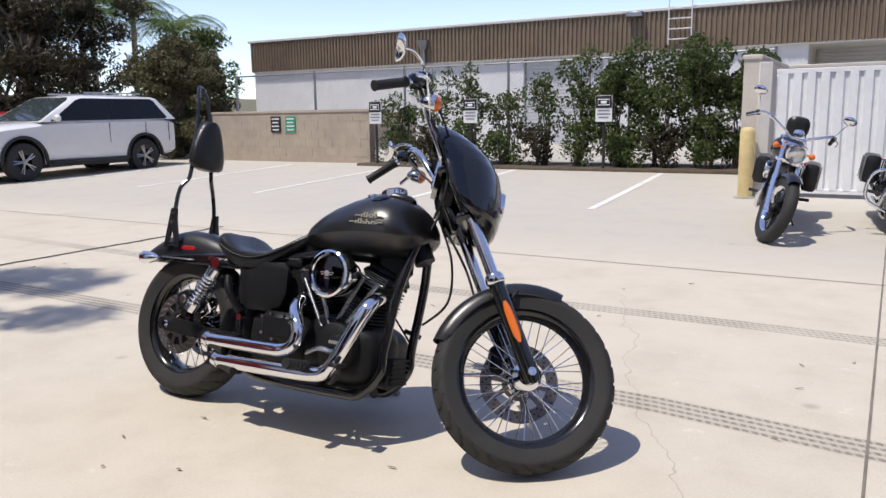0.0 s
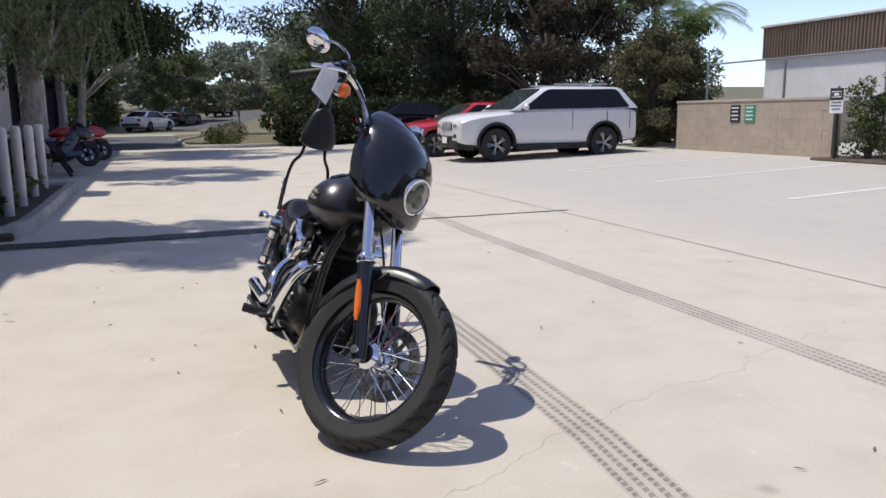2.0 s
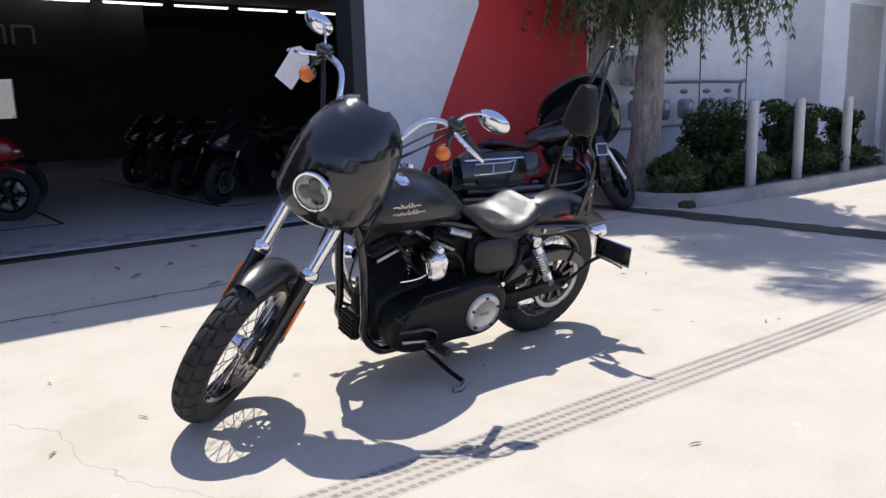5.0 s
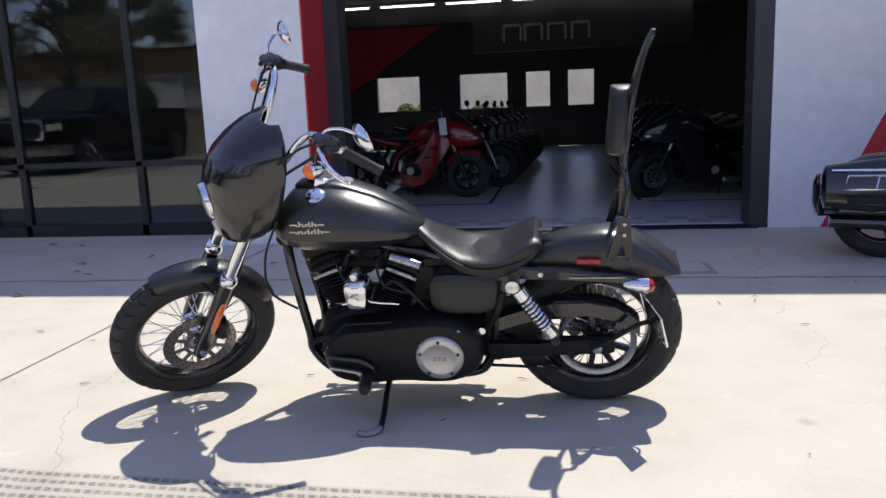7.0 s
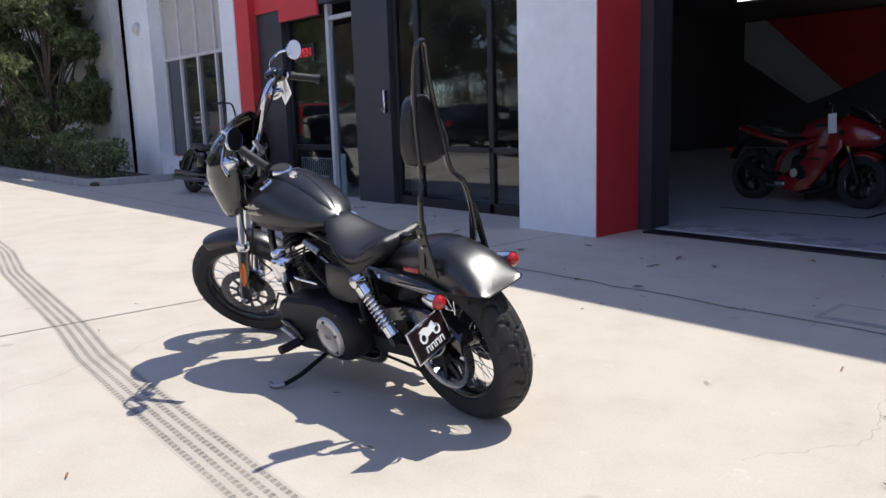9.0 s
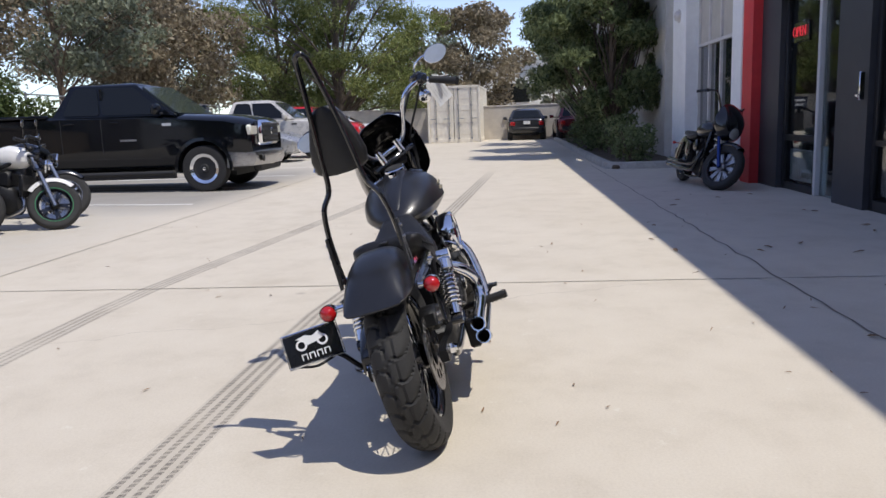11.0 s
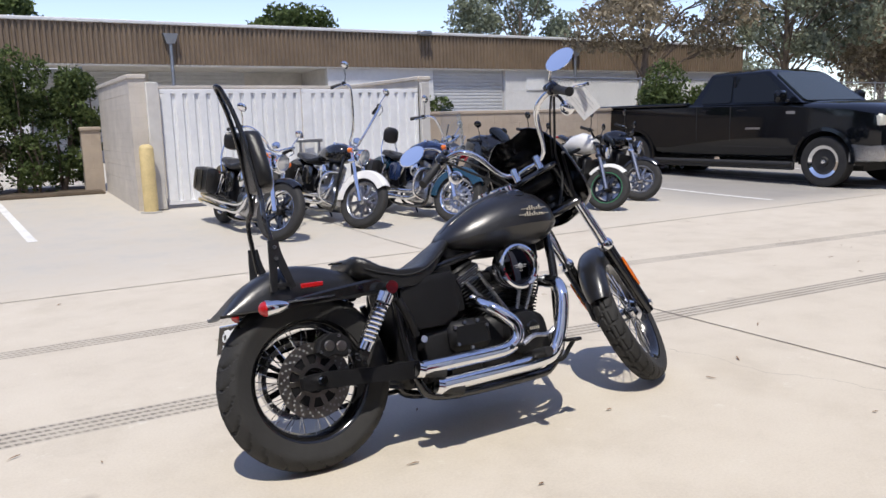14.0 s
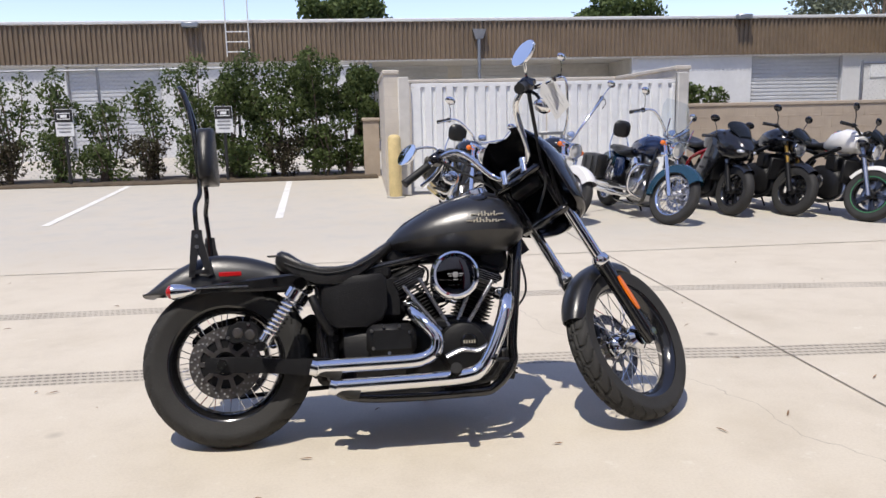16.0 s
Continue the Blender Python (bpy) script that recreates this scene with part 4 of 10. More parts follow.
block_wall(-30, -27, 30, -27, 2.6, M_CREAM, "cream painted block wall behind the shop")
block_wall(-13.1, 11.9, -8.25, 11.9, 1.36, M_BLOCK, "tan concrete block wall at the end of the lot", pieces=True)
block_wall(-13.1, 11.9, -13.2, 21.5, 1.36, M_BLOCK, "tan concrete block wall running back")
block_wall(4.95, 9.9, 9.6, 9.9, 1.36, M_BLOCK, "tan concrete block wall behind the parked motorcycles", pieces=True)
block_wall(9.6, 9.9, 33, 12.5, 1.36, M_BLOCK, "tan concrete block wall behind the parked cars")
block_wall(35.6, 12.5, 35.6, -6, 1.6, M_GREYBLOCK, "grey block wall at the far end of the drive")
block_wall(-0.2, 11.75, 0.1, 11.75, 1.25, M_BLOCK, "short tan block wall between hedge and bin enclosure")
block_wall(0.22, 8.62, 0.22, 11.6, 1.92, M_GREYBLOCK, "grey block side wall of the bin enclosure", pieces=True)
block_wall(0.3, 11.6, 4.75, 11.6, 1.92, M_GREYBLOCK, "grey block back wall of the bin enclosure")
block_wall(4.72, 8.62, 4.72, 11.6, 1.92, M_GREYBLOCK, "grey block side wall of the bin enclosure")


def gate_leaf(x0, x1, y, z0, z1):
    t = thing("enclosure_gate", "white corrugated metal gate of the bin enclosure, closed", "gate", group="enclosure gate leaves")
    w = x1 - x0
    n = int(w / 0.16)
    prof = []
    for i in range(n):
        a = x0 + 0.05 + (w - 0.1) * i / n
        s = (w - 0.1) / n
        prof += [(a, y), (a + s * 0.55, y), (a + s * 0.66, y + 0.035), (a + s * 0.89, y + 0.035)]
    prof.append((x1 - 0.05, y))
    g = Geo()
    g.rings([[(a, b, z) for a, b in prof] for z in (z0 + 0.05, z1 - 0.05)], closed=False, caps=False)
    part("panel", g, M_GATE, t, fix=False, sharp=20)
    for zz in (z0 + 0.03, z1 - 0.03):
        part("gate_rail", Geo().box(((x0 + x1) / 2, y + 0.03, zz), (w, 0.05, 0.06), 0.005), M_GATE, t)
    for xx in (x0 + 0.03, x1 - 0.03):
        part("gate_stile", Geo().box((xx, y + 0.03, (z0 + z1) / 2), (0.06, 0.05, z1 - z0 - 0.13), 0.005), M_GATE, t)
    return t


gate_leaf(0.52, 2.57, 8.64, 0.17, 1.78)
gl = gate_leaf(2.60, 4.62, 8.64, 0.17, 1.78)
part("latch", Geo().box((2.65, 8.58, 1.0), (0.42, 0.03, 0.05), 0.006).box((2.5, 8.58, 0.86), (0.04, 0.03, 0.26), 0.006).box((2.8, 8.58, 0.86), (0.04, 0.03, 0.26), 0.006), M_GALV, gl)
for x in (0.40, 4.70):
    solid("gate_post", Geo().box((x, 8.6, 1.0), (0.16, 0.12, 1.75), 0.01), M_OFFWHITE, "pale steel gate post", "post", kind="structure")


def bollard(x, y, top, r, mat, label, group):
    t = thing("bollard", label, "bollard", pose(x, y, rise(x, y)), group)
    h = top - rise(x, y)
    prof = [(0.0, h + r * 0.45), (r * 0.5, h + r * 0.38), (r * 0.85, h + r * 0.18), (r, h - 0.02), (r * 1.01, h * 0.5), (r, 0.0)]
    part("post", Geo().lathe(prof, (0, 0, 0), (0, 0, 1), 20), mat, t)
    part("base", Geo().lathe([(r * 1.5, 0.0), (r * 1.45, 0.015), (r, 0.02)], (0, 0, 0), (0, 0, 1), 20), M_KERB, t)


bollard(0.236, 8.42, 1.0, 0.095, M_YELLOW, "faded yellow steel bollard beside the enclosure", "")
for x, y in ((-6.55, -2.36), (-7.64, -2.37), (-8.98, -2.40), (-10.37, -2.43)):
    bollard(x, y, 1.07, 0.062, M_WPIPE, "white painted pipe bollard in the planter kerb", "white bollards")


def chain_fence(x0, y0, x1, y1, z0, z1, step, seed):
    """Posts, top rail and a sheet of thin wire mesh."""
    t = thing("chain_link_fence", "galvanised chain-link fence with round posts", "fence", kind="structure")
    n = max(1, round(math.hypot(x1 - x0, y1 - y0) / step))
    P = [(x0 + (x1 - x0) * i / n, y0 + (y1 - y0) * i / n) for i in range(n + 1)]
    for x, y in P:
        part("post", Geo().cyl((x, y, z0), (x, y, z1 + 0.05), 0.03, n=8), M_GALV, t)
    part("rail", Geo().cyl((x0, y0, z1), (x1, y1, z1), 0.02, n=8), M_GALV, t)
    if z0 < 1:
        part("rail", Geo().cyl((x0, y0, 1.42), (x1, y1, 1.42), 0.018, n=8), M_GALV, t)
    g = Geo()
    d = Vector((x1 - x0, y1 - y0, 0))
    L = d.length
    d.normalize()
    H = z1 - z0
    s = 0.10
    k = int((L + H) / s)
    for i in range(k):
        for sgn in (1, -1):
            u0 = i * s - H if sgn > 0 else i * s
            u1 = u0 + sgn * H
            a, b = (u0, z0), (u1, z1)
            if a[0] < 0 and b[0] < 0 or a[0] > L and b[0] > L:
                continue
            def cut(p, q):
                if p[0] < 0:
                    f = -p[0] / (q[0] - p[0])
                    return (0, p[1] + (q[1] - p[1]) * f)
                if p[0] > L:
                    f = (L - p[0]) / (q[0] - p[0])
                    return (L, p[1] + (q[1] - p[1]) * f)
                return p
            a, b = cut(a, b), cut(b, a)
            g.tube([Vector((x0, y0, a[1])) + d * a[0], Vector((x0, y0, b[1])) + d * b[0]], 0.0014, 3, caps=False)
    part("wire", g, M_GALV, t, "diamond wire mesh", kind="stuff", fix=False, sharp=0)


chain_fence(-13.0, 12.6, 0.0, 12.6, 0.3, 2.32, 2.65, 1)
chain_fence(9.0, 10.6, 32.5, 12.9, 1.4, 2.1, 3.0, 2)


# ---- the motorcycle ----
# Its own frame: x forward from the rear axle, y to its left, z up from the tyres; it leans on its side stand.
RAKE = radians(29.6)
STEER_AXIS = Vector((-math.sin(RAKE), 0, math.cos(RAKE)))
STEER_FOOT = Vector((1.749, 0, -0.015))
STEER = Matrix.Translation(STEER_FOOT) @ Matrix.Rotation(radians(38), 4, STEER_AXIS) @ Matrix.Translation(-STEER_FOOT)


def tyre_geo(R, width, rim_r, treads, n=390, k=30):
    """A motorcycle tyre with cut grooves, turning round the y axis."""
    g = Geo()
    rings = []
    for i in range(n):
        a = 2 * math.pi * i / n
        ring = []
        for j in range(k):
            t = j / (k - 1) * 2 - 1
            s = t * 1.92
            yy = width / 2 * math.sin(max(-1.57, min(1.57, s * 0.98))) * (1.0 if abs(s) < 1.35 else 1.0 - 0.35 * (abs(s) - 1.35))
            crown = R - (1 - math.cos(min(1.45, abs(s)))) * width * 0.40
            if abs(s) > 1.45:
                crown = crown - (abs(s) - 1.45) / 0.47 * max(0.0, crown - rim_r)
            if treads and abs(t) < 0.62:
                ph = (i / n * treads) % 1.0
                zig = 0.32 * math.sin(t * 6.2) + 0.5 * abs(t)
                d = abs(((ph + zig) % 1.0) - 0.5)
                if d < 0.085 and abs(t) > 0.08:
                    crown -= 0.0075
                if abs(abs(t) - 0.10 - 0.035 * math.sin(2 * math.pi * ph)) < 0.035:
                    crown -= 0.005
            ring.append((crown * math.cos(a), yy, crown * math.sin(a)))
        rings.append(ring)
    g.rings(rings, closed=False, caps=False, loop=True)
    return g


def spoke_geo(rim_r, hub_r, hub_w, rim_w, n, r=0.0019):
    g = Geo()
    for i in range(n):
        a = 2 * math.pi * i / n
        side = 1 if i % 2 else -1
        cross = (0.42 if (i // 2) % 2 else -0.42)
        b = a + cross
        g.tube([(hub_r * math.cos(b), side * hub_w, hub_r * math.sin(b)), (rim_r * math.cos(a), side * rim_w, rim_r * math.sin(a))], r, 5, caps=False)
    return g


def disc_geo(R, hole, y, th=0.005, slots=0):
    """A brake disc: outer ring, drilled, with carrier arms."""
    g = Geo()
    g.lathe([(R * 0.70, -th / 2), (R, -th / 2), (R, th / 2), (R * 0.70, th / 2)], (0, y, 0), (0, 1, 0), 64, closed=True)
    g.lathe([(hole, -th / 2), (R * 0.45, -th / 2), (R * 0.45, th / 2), (hole, th / 2)], (0, y, 0), (0, 1, 0), 32, closed=True)
    for i in range(10):
        m = Matrix.Translation((0, y, 0)) @ Matrix.Rotation(2 * math.pi * i / 10, 4, "Y")
        g.box((R * 0.58, 0, 0), (R * 0.30, th, 0.018), 0.001, m)
    return g


def holes_geo(R, y, th, rows=3, n=24, r=0.004):
    g = Geo()
    for j in range(rows):
        for i in range(n):
            a = 2 * math.pi * (i + j / rows) / n
            rr = R * (0.76 + 0.085 * j)
            g.disc((rr * math.cos(a), y, rr * math.sin(a)), (0, 1, 0), r, 6, th)
    return g


def wire_wheel(parent, name, x, z, R, width, rim_r, n_spokes, spoke_mat, treads, m=None):
    wheel = part(name, Geo().lathe([(rim_r - 0.004, -width * 0.36), (rim_r + 0.012, -width * 0.38), (rim_r + 0.010, -width * 0.33), (rim_r - 0.016, -width * 0.24), (rim_r - 0.026, 0), (rim_r - 0.016, width * 0.24), (rim_r + 0.010, width * 0.33), (rim_r + 0.012, width * 0.38), (rim_r - 0.004, width * 0.36), (rim_r - 0.02, width * 0.25), (rim_r - 0.032, 0), (rim_r - 0.02, -width * 0.25)], (0, 0, 0), (0, 1, 0), 72, closed=True), M_BLACK, parent, "gloss black steel rim", (m or Matrix()) @ Matrix.Translation((x, 0, z)))
    part("tyre", tyre_geo(R, width, rim_r, treads), M_TYRE, wheel, "black tyre with cut tread", fix=False, sharp=35)
    part("spokes", spoke_geo(rim_r - 0.028, 0.048, 0.034, width * 0.10, n_spokes), spoke_mat, wheel, kind="stuff", fix=False)
    return wheel


def loft_x(rows, n=20, power=2.4, y0=0.0):
    """Rounded body along x; rows of (x, half width, bottom, top)."""
    g = Geo()
    rings = []
    for x, w, b, t in rows:
        ring = []
        for j in range(n):
            a = 2 * math.pi * j / n
            c, s = math.cos(a), math.sin(a)
            ring.append((x, y0 + w * math.copysign(abs(c) ** (2 / power), c), (b + t) / 2 + (t - b) / 2 * math.copysign(abs(s) ** (2 / power), s)))
        rings.append(ring)
    g.rings(rings)
    return g


def helix(p, q, r, wire, turns, n=14):
    P, Q = Vector(p), Vector(q)
    ax = (Q - P).normalized()
    u = ax.orthogonal().normalized()
    w = ax.cross(u)
    pts = [P + (Q - P) * (i / (turns * n)) + (u * math.cos(2 * math.pi * i / n) + w * math.sin(2 * math.pi * i / n)) * r for i in range(turns * n + 1)]
    return Geo().tube(pts, wire, 6)


def main_bike():
    bike = thing("motorcycle", "satin black cruiser motorcycle with quarter fairing leaning on its side stand", "motorcycle", pose(-0.8065, -0.18, 0, -15.3, 0, 0))

    def p(name, geo, mat, label="", parent=None, m=None, sharp=40.0, kind="", fix=True):
        return part(name, geo, mat, parent or bike, label, m, sharp, fix, kind)

    # --- rear wheel
    rw = wire_wheel(bike, "rear_wheel", 0, 0.325, 0.325, 0.152, 0.222, 40, M_CHROME, 26)
    p("hub", Geo().lathe([(0.0, -0.075), (0.04, -0.075), (0.05, -0.05), (0.042, -0.03), (0.042, 0.03), (0.055, 0.05), (0.05, 0.075), (0.0, 0.075)], n=24), M_BLACK, parent=rw)
    p("brake_disc", disc_geo(0.134, 0.045, -0.088), M_DISC, "drilled steel brake disc", rw)
    # pale discs paint the light that shows through the drilled holes
    p("disc_drilling", holes_geo(0.134, -0.088, 0.0066, 3, 22, 0.0042), M_EMBLEM_HOLELIGHT, parent=rw, kind="stuff", fix=False)
    p("disc_carrier", Geo().lathe([(0.04, -0.002), (0.098, -0.002), (0.098, 0.002), (0.04, 0.002)], (0, -0.083, 0), (0, 1, 0), 40, closed=True), M_CASE, "black disc carrier", rw)
    g = Geo().lathe([(0.126, -0.012), (0.142, -0.014), (0.146, -0.018), (0.148, 0.018), (0.142, 0.014), (0.126, 0.012)], (0, 0.095, 0), (0, 1, 0), 64, closed=True)
    p("pulley", g, M_STEEL, "bare metal edged belt pulley", rw)
    g = Geo().disc((0, 0.095, 0), (0, 1, 0), 0.045, 24, 0.03)
    p("pulley_hub", g, M_BLACK, parent=rw)
    for i in range(9):
        p("pulley_arm", Geo().box((0.086, 0.095, 0), (0.084, 0.016, 0.022), 0.002, Matrix.Rotation(2 * math.pi * i / 9, 4, "Y")), M_BLACK, parent=rw)
    for s in (-1, 1):
        p("axle_nut", Geo().cyl((0, s * 0.14, 0.325), (0, s * 0.168, 0.325), 0.02, n=6).cyl((0, s * 0.165, 0.325), (0, s * 0.178, 0.325), 0.012, n=12), M_CHROME)

    # --- swing arm, belt, guard, caliper
    for s in (-1, 1):
        g = Geo()
        g.rings([[(x, s * (y0 + dy), z + dz) for dy, dz in ((-0.014, -h), (0.014, -h), (0.016, 0), (0.014, h), (-0.014, h), (-0.016, 0))] for x, y0, z, h in ((-0.065, 0.132, 0.322, 0.02), (-0.045, 0.132, 0.322, 0.028), (0.05, 0.132, 0.32, 0.03), (0.22, 0.13, 0.305, 0.027), (0.40, 0.12, 0.29, 0.035))])
        p("swing_arm", g, M_CASE)
    g = Geo().box((0.36, 0, 0.29), (0.09, 0.24, 0.08), 0.02)
    p("swing_arm_pivot", g, M_CASE)
    g = Geo().tube([(0.56, 0.095, 0.37), (0.3, 0.095, 0.44), (0.04, 0.095, 0.468)], 0.012, 8, flat=0.5).tube([(0.56, 0.095, 0.21), (0.3, 0.095, 0.20), (0.02, 0.095, 0.183)], 0.012, 8, flat=0.5)
    p("drive_belt", g, M_RUBBER)
    g = Geo().rings([[(x, 0.095 + dy, z + dz) for dy, dz in ((-0.03, -0.014), (0.026, -0.014), (0.032, -0.05), (0.037, -0.048), (0.034, 0.004), (0.02, 0.014), (-0.03, 0.012))] for x, z in ((0.36, 0.43), (0.27, 0.462), (0.15, 0.49), (0.03, 0.494), (-0.07, 0.472), (-0.135, 0.43), (-0.155, 0.405))])
    p("belt_guard", g, M_BLACK)
    p("belt_cover", Geo().poly([(0.20, 0.335), (0.43, 0.345), (0.44, 0.49), (0.31, 0.50), (0.22, 0.45)], 0.012, Matrix.Translation((0, 0.078, 0))), M_CASE, "black inner belt cover")
    cal = p("rear_caliper", Geo().rings([[(0.075 + u * k, y, 0.432 + v * k) for u, v in ((-0.068, -0.012), (-0.055, 0.03), (-0.015, 0.05), (0.03, 0.046), (0.062, 0.018), (0.066, -0.022), (0.04, -0.044), (0.0, -0.03), (-0.04, -0.036))] for y, k in ((-0.072, 0.9), (-0.08, 1.0), (-0.128, 1.0), (-0.136, 0.88))]), M_CASE, "black brake caliper")
    p("caliper_cover", Geo().lathe([(0.0, 0.006), (0.016, 0.005), (0.02, 0.0)], (0.055, -0.136, 0.438), (0, -1, 0), 18).lathe([(0.0, 0.006), (0.016, 0.005), (0.02, 0.0)], (0.10, -0.136, 0.430), (0, -1, 0), 18), M_DISC, parent=cal)
    for dx, dz in ((-0.055, -0.01), (0.05, -0.025), (0.02, 0.037)):
        p("bolt", Geo().cyl((0.075 + dx, -0.134, 0.432 + dz), (0.075 + dx, -0.142, 0.432 + dz), 0.006, n=8), M_STEEL, parent=cal)

    # --- frame
    for s in (-1, 1):
        y = s * 0.10
        p("frame_tube", Geo().tube(spline([(1.16, s * 0.045, 0.76), (1.135, y * 0.9, 0.6), (1.105, y, 0.36), (1.10, y, 0.27), (1.03, y, 0.185), (0.93, y, 0.165), (0.5, y, 0.17), (0.40, y, 0.24), (0.37, y, 0.40), (0.36, y, 0.60)], 6), 0.0185, 12), M_BLACK)
        p("frame_tube", Geo().tube(spline([(1.15, 0, 0.80), (0.9, s * 0.05, 0.735), (0.62, s * 0.065, 0.675), (0.36, s * 0.09, 0.625)], 5), 0.017, 10), M_BLACK)
        p("fender_strut", Geo().rings([[(x, s * (y0 + dy), z + dz) for dy, dz in ((-0.006, -h), (0.012, -h), (0.014, h * 0.6), (0.006, h), (-0.006, h))] for x, y0, z, h in ((-0.125, 0.128, 0.598, 0.012), (-0.08, 0.13, 0.604, 0.016), (0.1, 0.132, 0.62, 0.019), (0.28, 0.132, 0.632, 0.024), (0.38, 0.128, 0.63, 0.028))]), M_BLACK)
        p("strut_trim", Geo().box((0.0, s * 0.148, 0.612), (0.20, 0.004, 0.006), 0.001, None), M_STEEL)
        p("strut_bolt", Geo().cyl((0.20, s * 0.135, 0.628), (0.20, s * 0.155, 0.628), 0.009, n=10), M_CHROME)
    p("steering_head", Geo().cyl(Vector((1.18, 0, 0.70)), Vector((1.18, 0, 0.70)) + STEER_AXIS * 0.22, 0.04, n=20), M_CASE)
    p("regulator", Geo().box((1.10, 0, 0.27), (0.04, 0.12, 0.11), 0.012), M_CASE)
    for i in range(6):
        p("cooling_fin", Geo().box((1.118, 0, 0.227 + 0.018 * i), (0.02, 0.11, 0.006), 0.001), M_CASE)

    # --- rear fender, seat, tank
    top = spline([(-0.300, 0, 0.590), (-0.270, 0, 0.622), (-0.215, 0, 0.672), (-0.158, 0, 0.708), (-0.082, 0, 0.738), (-0.005, 0, 0.745), (0.104, 0, 0.728), (0.214, 0, 0.690), (0.30, 0, 0.65)], 5)
    rings = []
    k = len(top)
    for i, c in enumerate(top):
        f = i / (k - 1)
        w = 0.088 + 0.026 * math.sin(math.pi * min(1, f * 1.1 + 0.1))
        depth = min(0.12, 0.02 + 0.42 * f) if f < 0.3 else 0.12
        low = max(0.60, c.z - depth - 0.04)
        ring = []
        for j in range(15):
            t = -1 + 2 * j / 14
            yy = w * math.copysign(min(1.0, abs(math.sin(t * math.pi / 2)) ** 0.9), t)
            fall = (1 - math.cos(t * math.pi / 2)) ** 1.5
            ring.append((c.x, yy, c.z - (c.z - low) * fall))
        ring += [(c.x, q[1] * 0.965, q[2] - 0.005) for q in ring[::-1]]
        rings.append(ring)
    p("rear_fender", Geo().rings(rings), M_MATT, "satin black bobbed rear fender")
    seat_rows = [(0.196, 0.09, 0.690, 0.725), (0.205, 0.118, 0.675, 0.738), (0.222, 0.132, 0.662, 0.746), (0.25, 0.142, 0.648, 0.738), (0.30, 0.150, 0.630, 0.705), (0.36, 0.152, 0.617, 0.682), (0.43, 0.148, 0.618, 0.678), (0.49, 0.136, 0.632, 0.692), (0.55, 0.115, 0.660, 0.722), (0.60, 0.092, 0.695, 0.755), (0.64, 0.072, 0.722, 0.780), (0.665, 0.05, 0.742, 0.786)]
    g = Geo()
    rings = []
    for x, w, b, t in seat_rows:
        ring = []
        for j in range(24):
            a = 2 * math.pi * j / 24
            c, s = math.cos(a), math.sin(a)
            yy = w * math.copysign(abs(c) ** 0.72, c)
            zz = (b + t) / 2 + (t - b) / 2 * math.copysign(abs(s) ** 0.8, s)
            if s > 0:
                zz -= 0.016 * (1 - abs(c)) * math.sin(math.pi * min(1, max(0, (x - 0.22) / 0.3)))
                zz += 0.012 * abs(c) * (0.2 < x < 0.45)
            else:
                zz -= 0.035 * abs(c) ** 2 * math.sin(math.pi * min(1, max(0, (x - 0.2) / 0.42)))
            ring.append((x, yy, zz))
        rings.append(ring)
    g.rings(rings)
    seat = p("seat", g, M_LEATHER, "black vinyl solo seat")
    p("seat_seam", Geo().tube(spline([(0.235, -0.137, 0.693), (0.30, -0.151, 0.668), (0.40, -0.152, 0.648), (0.5, -0.135, 0.668), (0.60, -0.094, 0.725)], 4), 0.0035, 6), M_RUBBER, parent=seat)
    p("seat_seam", Geo().tube(spline([(0.235, 0.137, 0.693), (0.30, 0.151, 0.668), (0.40, 0.152, 0.648), (0.5, 0.135, 0.668), (0.60, 0.094, 0.725)], 4), 0.0035, 6), M_RUBBER, parent=seat)
    p("strap_tab", Geo().box((0.19, 0, 0.735), (0.07, 0.03, 0.006), 0.002), M_LEATHER)
    tank_rows = []
    for x, w, b, t in ((0.628, 0.032, 0.748, 0.775), (0.64, 0.067, 0.735, 0.789), (0.68, 0.105, 0.722, 0.824), (0.74, 0.140, 0.712, 0.863), (0.81, 0.163, 0.705, 0.899), (0.89, 0.181, 0.700, 0.929), (0.97, 0.189, 0.699, 0.945), (1.04, 0.190, 0.702, 0.943), (1.09, 0.183, 0.709, 0.932), (1.13, 0.163, 0.722, 0.905), (1.16, 0.131, 0.742, 0.868), (1.178, 0.091, 0.765, 0.835), (1.184, 0.043, 0.785, 0.812)):
        tank_rows.append((x, w, b, t))
    g = Geo()
    rings = []
    for x, w, b, t in tank_rows:
        ring = []
        for j in range(32):
            a = 2 * math.pi * j / 32
            c, s = math.cos(a), math.sin(a)
            if s >= 0:
                yy, zz = w * math.copysign(abs(c) ** 0.80, c), b + (t - b) * (0.36 + 0.64 * abs(s) ** 0.95)
            else:
                yy, zz = w * math.copysign(abs(c) ** 0.55, c) * (1 - 0.12 * abs(s)), b + (t - b) * 0.36 * (1 - abs(s) ** 1.4)
            ring.append((x, yy, zz))
        rings.append(ring)
    g.rings(rings)
    tank = p("fuel_tank", g, M_MATT, "satin black teardrop fuel tank")
    con = p("console", loft_x([(0.655, 0.02, 0.775, 0.805), (0.70, 0.034, 0.81, 0.848), (0.80, 0.042, 0.87, 0.904), (0.90, 0.05, 0.91, 0.942), (0.98, 0.056, 0.925, 0.962), (1.04, 0.052, 0.925, 0.965), (1.08, 0.036, 0.92, 0.955), (1.10, 0.015, 0.915, 0.94)], 16, 2.6), M_MATT, "satin black tank console", tank)
